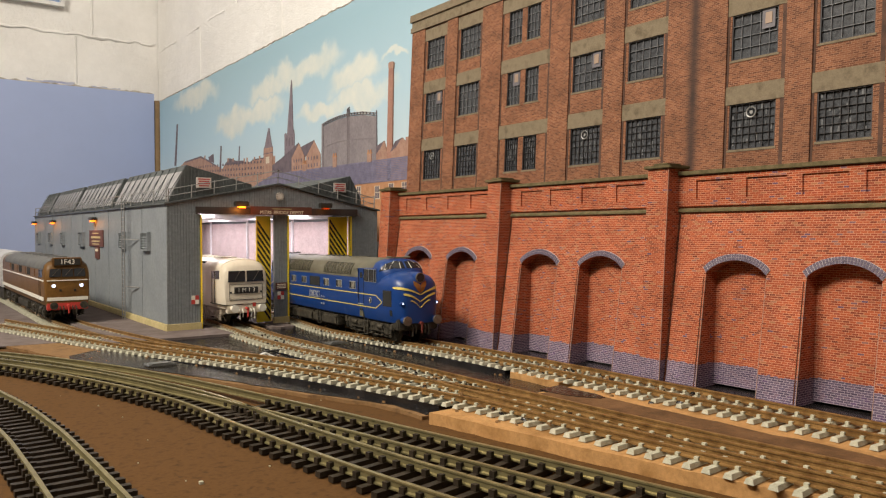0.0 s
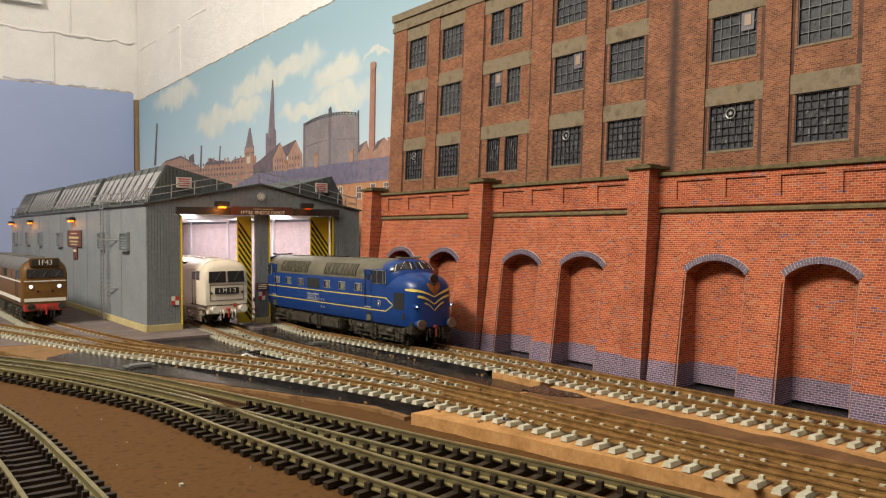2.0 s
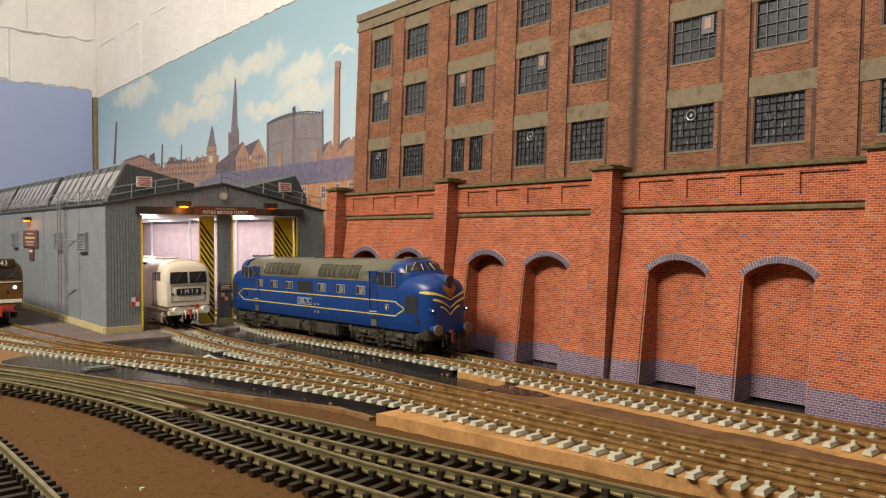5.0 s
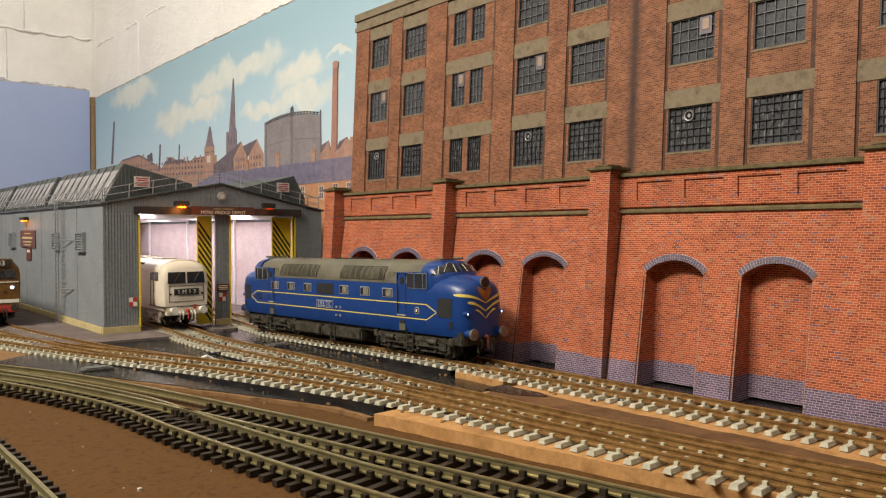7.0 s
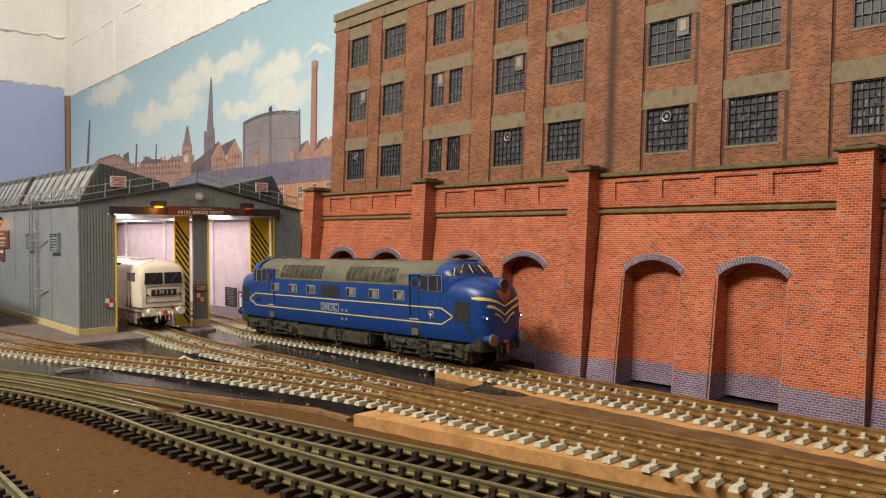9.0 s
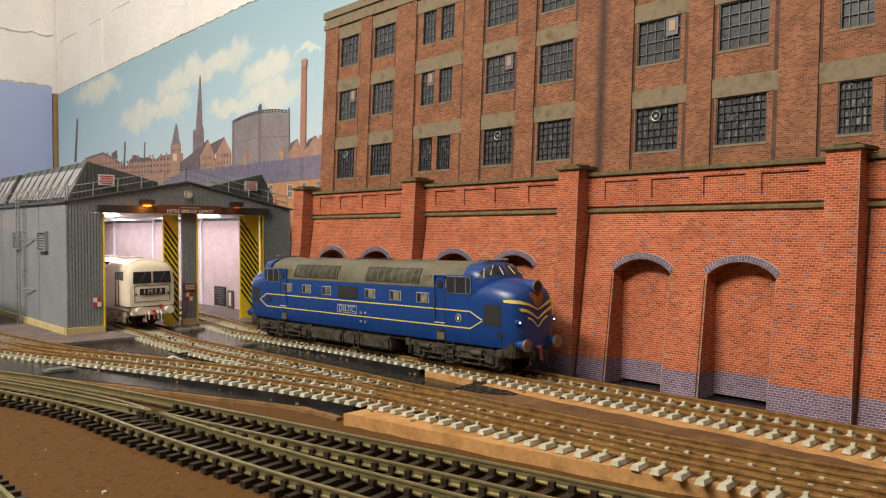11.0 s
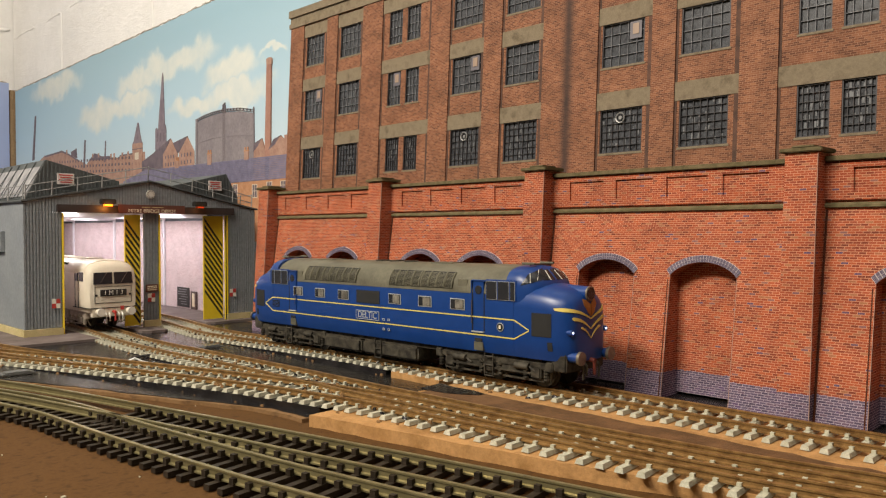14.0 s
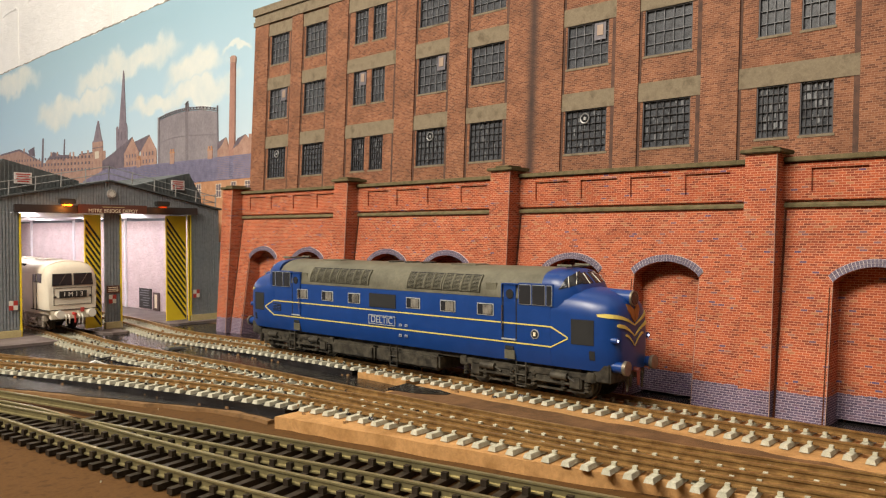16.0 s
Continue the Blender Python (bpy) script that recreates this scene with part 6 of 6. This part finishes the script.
    # windscreens, wipers
    for e in (-1, 1):
        way = (-e, 0, 0)
        for s in (-1, 1):
            side = (-0.57 * e, -s * 0.82, 0)
            patch("quarter_light", [(e * 0.1032, s * W, 0.0460), (e * 0.1156, s * W, 0.0485), (e * 0.1145, s * W, 0.0534), (e * 0.1071, s * W, 0.0508)], side, M_GLASS, lo, n=10, label="dark curved quarter light")
            patch("windscreen", [(e * 0.14, s * 0.0008, 0.0482), (e * 0.14, s * 0.0080, 0.0482), (e * 0.14, s * 0.0066, 0.0525), (e * 0.14, s * 0.0008, 0.0528)], way, M_GLASS, lo, label="dark raked windscreen")
            bm = bmesh.new()
            for za, zb, xa, xb in ((0.0470, 0.0512, 0.1085, 0.1082), (0.0482, 0.0528, 0.1122, 0.1126)):
                (pa, na), (pb, nb) = skin(e * xa, s * W, za, side), skin(e * xb, s * W, zb, side)
                rod(bm, pa + na * 0.0004, pb + nb * 0.0004, 0.00017, 5)
            part("window_bar", bm, M_WSTRIPE, lo)
            bm = bmesh.new()
            (pa, na), (pb, nb) = skin(e * 0.14, s * 0.0042, 0.0480, way), skin(e * 0.14, s * 0.0034, 0.0522, way)
            rod(bm, pa + na * 0.0005, pb + nb * 0.0005, 0.00016, 5)
            part("wiper", bm, M_WSTRIPE, lo)
            # chevrons on the nose
            for z0, z1, y0, w in ((0.0362, 0.0318, 0.0158, 0.0019), (0.0322, 0.0273, 0.0118, 0.0017), (0.0280, 0.0233, 0.0072, 0.0011)):
                pts = [(e * 0.145, s * (y0 + (0.0003 - y0) * i / 10), z0 + (z1 - z0) * (i / 10) ** 1.7) for i in range(11)]
                ribbon("nose_stripe", pts, way, [w * (0.5 if i == 0 else 1.0 - 0.07 * i) for i in range(11)], M_LOCOYEL, lo, lift=0.0004)
            # marker lamps
            bm = bmesh.new()
            p, nn = skin(e * 0.14, s * 0.0128, 0.0262, way)
            rod(bm, p - Vector((e * 0.006, 0, 0)), p + Vector((e * 0.0014, 0, 0)), 0.0013, 12)
            lampb = part("marker_lamp", bm, M_BLUE, lo)
            bm = bmesh.new()
            rod(bm, p + Vector((e * 0.0014, 0, 0)), p + Vector((e * 0.0017, 0, 0)), 0.0005, 10)
            part("lens", bm, M_HEAD if e > 0 else M_SIGN, lampb, "lit white marker lens" if e > 0 else "")
        # headlamp and winged crest
        bm = bmesh.new()
        rod(bm, (e * 0.1175, 0, 0.0432), (e * 0.1284, 0, 0.0427), 0.0032, 20)
        hl = part("headlamp", bm, M_BLUE, lo, smooth=40)
        bm = bmesh.new()
        rod(bm, (e * 0.1284, 0, 0.0427), (e * 0.1293, 0, 0.0427), 0.0033, 20)
        part("lamp_rim", bm, M_STEEL, hl, "chrome headlamp rim", smooth=40)
        bm = bmesh.new()
        rod(bm, (e * 0.1291, 0, 0.0427), (e * 0.1295, 0, 0.0427), 0.0027, 20)
        part("lamp_glass", bm, M_GLASS, hl)
        gold = plain("bronze_crest", (0.3, 0.13, 0.03), 0.4, 0.4)
        for s in (-1, 1):
            for k in range(3):
                ribbon("crest", [(e * 0.145, s * 0.0002, 0.0338 + k * 0.0016), (e * 0.145, s * 0.0024, 0.0356 + k * 0.0016), (e * 0.145, s * 0.0046, 0.0384 + k * 0.0008)], way, [0.0019, 0.0018, 0.0009], gold, lo, lift=0.00045)
        buffers(lo, e * 0.1258, e, 0.0153, M_BLUE, M_STEEL)
        front_pipes(lo, e * 0.1275, e, M_UNDER, M_DRED)
        boxes("buffer_beam", [(min(e * 0.118, e * 0.1262), max(e * 0.118, e * 0.1262), -0.0145, 0.0145, 0.0085, 0.0165)], M_UNDER, lo, bevel=0.0006)
        # horns on the cab roof
        bm = bmesh.new()
        rod(bm, (e * 0.096, -0.007, 0.0556), (e * 0.1035, -0.007, 0.0556), 0.0006, 6)
        rod(bm, (e * 0.096, 0.007, 0.0556), (e * 0.1035, 0.007, 0.0556), 0.0006, 6)
        rod(bm, (e * 0.101, -0.008, 0.0552), (e * 0.101, 0.008, 0.0552), 0.0005, 6)
        part("horn", bm, M_LOCOROOF, lo)
    for x in (-0.012, 0.0, 0.012):
        bm = bmesh.new()
        rod(bm, (x, 0, 0.0538), (x, 0, 0.0552), 0.0042, 16)
        part("exhaust", bm, M_UNDER, roof)
    for x in (-0.06, 0.04):
        boxes("roof_panel", [(x - 0.008, x + 0.008, -0.005, 0.005, 0.054, 0.0549)], M_LOCOROOF, roof)
    # tanks and frames
    boxes("underframe", [(-0.112, 0.112, -0.0135, 0.0135, 0.0108, 0.0134)], M_UNDER, lo)
    for x0, x1 in ((-0.0475, -0.013), (-0.0115, 0.0335)):
        boxes("fuel_tank", [(x0, x1, -0.0162, 0.0162, 0.0035, 0.0112)], M_UNDER, lo, "grey-black weathered tank", bevel=0.0012)
    for s in (-1, 1):
        bm = bmesh.new()
        for dx in (-0.0025, 0.0025):
            rod(bm, (0.003 + dx, s * 0.0168, 0.0025), (0.003 + dx, s * 0.0168, 0.013), 0.0004, 5)
        for z in (0.0026, 0.0075):
            rod(bm, (0.0005, s * 0.0168, z), (0.0055, s * 0.0168, z), 0.0004, 5)
        part("tank_step", bm, M_UNDER, lo)
    wheels = bogie(lo, 0.083, 0.054, 0.0072, 3, M_UNDER) + bogie(lo, -0.083, 0.054, 0.0072, 3, M_UNDER)
    return lo, wheels


def square_loco(name, label, L, m, roof_m, code, glow_on):
    """A flat-fronted loco, front end at +x."""
    lo = thing(name, label, "locomotive")
    brown = glow_on
    W, BOT, SH, TOP, h = 0.0174 if brown else 0.0184, 0.0135, 0.043, 0.0525, L / 2
    bm = bmesh.new()
    secs = [(-h, W * 0.95, TOP - 0.004), (-h + 0.004, W, TOP - 0.001), (-h + 0.03, W, TOP)] + [(h - 0.03, W, TOP), (h - 0.009, W, TOP - 0.0004), (h - 0.004, W * 0.99, TOP - 0.0022), (h - 0.0012, W * 0.96, TOP - 0.006), (h, W * 0.92, 0.036)]
    loft(bm, [ring_of(x, w, t, BOT, min(SH, t - 0.0085) if t > 0.04 else 0.028) for x, w, t in secs])
    part("body", bm, m, lo, smooth=40)
    bm = bmesh.new()
    up = [p for p in ring_of(0, W, TOP, BOT, SH) if p[2] >= SH - 0.0001]

    def shell(x, d):
        out = [(x, y * 1.012, z + 0.0001 - d) for _, y, z in up]
        return out + [(x, out[-1][1] * 0.99, SH - 0.0004 - d), (x, out[0][1] * 0.99, SH - 0.0004 - d)]
    loft(bm, [shell(-h + 0.02, 0), shell(h - 0.012, 0), shell(h - 0.008, 0.0003)])
    roof = part("roof", bm, roof_m, lo, smooth=40)
    bm = bmesh.new()
    for k in range(5):
        x = h - 0.045 - k * 0.04
        box(bm, x - 0.011, x + 0.011, -0.006, 0.006, TOP - 0.0005, TOP + 0.0007)
    rod(bm, (h - 0.09, 0, TOP), (h - 0.09, 0, TOP + 0.0013), 0.0045, 16)
    part("roof_panel", bm, roof_m, roof)
    # cab windows, three or two across
    n = 3 if brown else 2
    half = 0.0142 if brown else 0.0154
    fr = new("cab_windows")
    fr.parent = lo
    for k in range(n):
        a = -half + 2 * half * (k + 0.05) / n
        b = -half + 2 * half * (k + 0.95) / n
        bm = bmesh.new()
        z0, z1 = (0.0345, 0.0432) if n == 2 else (0.0372, 0.0438)
        x0, x1 = h - 0.0000, h - 0.0012
        prism(bm, [(x0 + 0.0005, a, z0), (x0 + 0.0005, b, z0), (x1 + 0.001, b * 0.96, z1), (x1 + 0.001, a * 0.96, z1)], [(x0 - 0.003, a, z0), (x0 - 0.003, b, z0), (x1 - 0.003, b * 0.96, z1), (x1 - 0.003, a * 0.96, z1)])
        part("windscreen", bm, M_GLASS, fr, "dark cab windscreen")
        bm = bmesh.new()
        rod(bm, (x1 + 0.0014, (a + b) / 2 + 0.003, z1), (x0 + 0.0008, (a + b) / 2 - 0.002, z0 + 0.001), 0.00018, 4)
        part("wiper", bm, M_STEEL, fr)
    # headcode box
    if brown:
        zc, hw, hh, xx = 0.0493, 0.0098, 0.0027, h + 0.0002
        boxes("headcode_box", [(h - 0.008, xx, -0.0112, 0.0112, zc - 0.0036, zc + 0.0036)], m, lo, bevel=0.0008)
    else:
        zc, hw, hh, xx = 0.0278, 0.0098, 0.0025, h + 0.0004
        for d in ((-0.0135, 0.0135, 0.0325, 0.0328), (-0.0135, 0.0135, 0.0202, 0.0205), (-0.0137, -0.0134, 0.0202, 0.0328), (0.0134, 0.0137, 0.0202, 0.0328)):
            boxes("panel_seam", [(h - 0.001, h + 0.0003, d[0], d[1], d[2], d[3])], M_GRILLE, lo)
    hb = boxes("headcode_panel", [(xx, xx + 0.0003, -hw, hw, zc - hh, zc + hh)], M_HBLACK, lo, "black headcode panel with white characters")
    lettering(code, 0.0058 if brown else 0.0047, M_WSTRIPE, Matrix.Translation((xx + 0.0004, 0, zc)) @ Matrix.Rotation(radians(90), 4, "Z") @ Matrix.Rotation(radians(90), 4, "X"), hb)
    for s in (-1, 1):
        y = s * W
        lo_, hi_ = (y - 0.0002, y + 0.0003) if s > 0 else (y - 0.0003, y + 0.0002)
        if brown:
            for z0, z1 in ((0.0175, 0.0205), (0.0335, 0.0346)):
                boxes("stripe", [(-h + 0.004, h - 0.004, lo_, hi_, z0, z1)], M_WSTRIPE, lo)
            for k in range(7):
                x = h - 0.055 - k * 0.025
                boxes("side_grille", [(x - 0.008, x + 0.008, lo_, hi_, 0.0362, 0.0424)], M_GRILLE if k % 2 else M_BLOCO, lo)
        else:
            for k in range(5):
                boxes("side_louvre", [(h - 0.075, h - 0.047, lo_, hi_, 0.020 + k * 0.0028, 0.0205 + k * 0.0028)], M_GRILLE, lo)
            boxes("engine_window", [(h - 0.062, h - 0.056, lo_, hi_, 0.0372, 0.0422)], M_GLASS, lo)
            for k in range(6):
                x = h - 0.05 - 0.007 * k
                boxes("roof_vent", [(x - 0.0026, x + 0.0026, min(s * 0.0125, s * 0.0163), max(s * 0.0125, s * 0.0163), SH + 0.0035, SH + 0.0065)], M_GRILLE, lo)
        boxes("cab_door_gap", [(h - 0.026, h - 0.0256, lo_, hi_, 0.016, 0.0425)], M_GRILLE, lo)
        boxes("cab_door_gap", [(h - 0.0195, h - 0.0191, lo_, hi_, 0.016, 0.0425)], M_GRILLE, lo)
        boxes("cab_side_window", [(h - 0.0175, h - 0.0095, lo_, hi_, 0.0365, 0.0432)], M_GLASS, lo)
        boxes("door_window", [(h - 0.0248, h - 0.0205, lo_, hi_, 0.0365, 0.0425)], M_GLASS, lo)
        if brown:
            bm = bmesh.new()
            rod(bm, (h - 0.001, s * 0.0105, 0.0298), (h + 0.0007, s * 0.0105, 0.0298), 0.0014, 12)
            part("headlamp", bm, M_HEAD, lo, "lit bluish white headlamp")
            boxes("marker", [(h - 0.0005, h + 0.0004, s * 0.0055 - 0.0009, s * 0.0055 + 0.0009, 0.0252, 0.0268)], M_GRILLE, lo)
        else:
            bm = bmesh.new()
            rod(bm, (h - 0.001, s * 0.0125, 0.0262), (h + 0.0006, s * 0.0125, 0.0262), 0.0008, 10)
            part("marker_lamp", bm, M_GRILLE, lo)
    if brown:
        boxes("stripe", [(h - 0.001, h + 0.0004, -0.0155, 0.0155, 0.0175, 0.0203)], M_WSTRIPE, lo)
        boxes("stripe", [(h - 0.001, h + 0.00035, -0.0155, 0.0155, 0.0338, 0.0346)], M_WSTRIPE, lo)
    um = M_UNDER if brown else mottled("cream_underframe", (0.33, 0.28, 0.22), (0.48, 0.42, 0.34), 200, 0.6)
    boxes("buffer_beam", [(h - 0.004, h + 0.0002, -0.0155, 0.0155, 0.0098, 0.0160)], M_REDBUF if brown else m, lo, bevel=0.0004)
    buffers(lo, h, 1, 0.0138, um if brown else m, M_UNDER if brown else M_WSTRIPE)
    front_pipes(lo, h + 0.0003, 1, M_UNDER if brown else M_WSTRIPE, M_REDBUF)
    if not brown:
        boxes("skirt_seam", [(h - 0.03, h + 0.0004, -W - 0.0002, W + 0.0002, 0.0163, 0.0168)], M_GRILLE, lo)
        boxes("buffer_marking", [(h + 0.0003, h + 0.0006, -0.0098, -0.0072, 0.0125, 0.0155), ], M_REDBUF, lo)
        boxes("buffer_marking", [(h + 0.0003, h + 0.0006, 0.0052, 0.0078, 0.0145, 0.0175), ], M_REDBUF, lo)
    boxes("underframe", [(-h + 0.01, h - 0.006, -0.0135, 0.0135, 0.0108, 0.0136)], um, lo)
    boxes("fuel_tank", [(-0.03, 0.03, -0.0155, 0.0155, 0.0035, 0.0112)], um, lo, bevel=0.001)
    bogie(lo, h - 0.048, 0.05, 0.0068, 3, um)
    bogie(lo, -h + 0.048, 0.05, 0.0068, 3, um)
    return lo


T1_FINE = smooth_path(T1, 0.002)


def on_track(y):
    for a, b in zip(T1_FINE, T1_FINE[1:]):
        if a.y <= y <= b.y:
            return a.x + (b.x - a.x) * (y - a.y) / (b.y - a.y)
    return T1_FINE[-1].x


blue, blue_wheels = blue_loco()
white = square_loco("diesel_locomotive", "cream flat-fronted diesel locomotive standing in the depot doorway", 0.262, M_WLOCO, M_WLOCO, "1 M 1 3", False)
white.matrix_world = pose(0.2358, 0.588 + 0.131, 0.006, 0, 0, -90)
brown = square_loco("diesel_locomotive", "golden brown diesel locomotive with white stripes and lit headlamps", 0.262, M_BLOCO, M_DARKROOF, "1F43", True)
brown.matrix_world = pose(0.1265, 0.700 + 0.131, 0.006, 0, 0, -90)
# pale van behind the brown loco
van = thing("railway_coach", "pale silver coach coupled behind the brown locomotive", "coach", at=(0.1265, 1.112, 0.006))
bm = bmesh.new()
loft(bm, [[(p[1], y, p[2]) for p in ring_of(0, 0.0172, 0.0525, 0.013, 0.042)] for y in (-0.13, 0.13)])
part("body", bm, mottled("silver_coach", (0.5, 0.5, 0.5), (0.62, 0.62, 0.6), 40, 0.4), van, smooth=40)
boxes("underframe", [(-0.0135, 0.0135, -0.125, 0.125, 0.0, 0.0128)], M_UNDER, van)


# ---- moving things ----
PLACES = ((0.0, 0.5425), (0.5, 0.5342), (1.0, 0.5262), (1.5, 0.5187), (2.0, 0.5110), (2.5, 0.5035), (3.0, 0.4959), (3.5, 0.4884), (4.0, 0.4807), (6.5, 0.4425), (7.0, 0.4347), (7.5, 0.4270), (8.0, 0.4196),
          (8.5, 0.4121), (9.0, 0.4046), (11.5, 0.3681), (12.0, 0.3605), (12.5, 0.3522), (13.0, 0.3434), (13.5, 0.3342), (14.0, 0.3250), (14.5, 0.3161), (15.0, 0.3070), (15.5, 0.2973), (16.0, 0.2866))


def place_at(t):
    for (ta, a), (tb, b) in zip(PLACES, PLACES[1:]):
        if ta <= t <= tb:
            return a + (b - a) * (t - ta) / (tb - ta)
    return PLACES[-1][1]


def motions():
    rows, times = [], [t for t, _ in PLACES]
    times = sorted(set(times + [4.5, 5.0, 5.5, 6.0, 9.5, 10.0, 10.5, 11.0]))
    for t in times:
        y = place_at(t)
        f, r = y - 0.083, y + 0.083
        xf, xr, zf, zr = on_track(f), on_track(r), rail_z(f), rail_z(r)
        yaw = math.degrees(math.atan2(f - r, xf - xr))
        rows.append((t, pose((xf + xr) / 2, y, (zf + zr) / 2, 0, -math.degrees(math.atan2(zf - zr, 0.166)), yaw)))
    walk(blue, rows)
    for w in blue_wheels:
        p = w.location.copy()
        walk(w, [(t, pose(p.x, p.y, p.z, 0, math.degrees((PLACES[0][1] - place_at(t)) / 0.0072), 0)) for t in times])


motions()
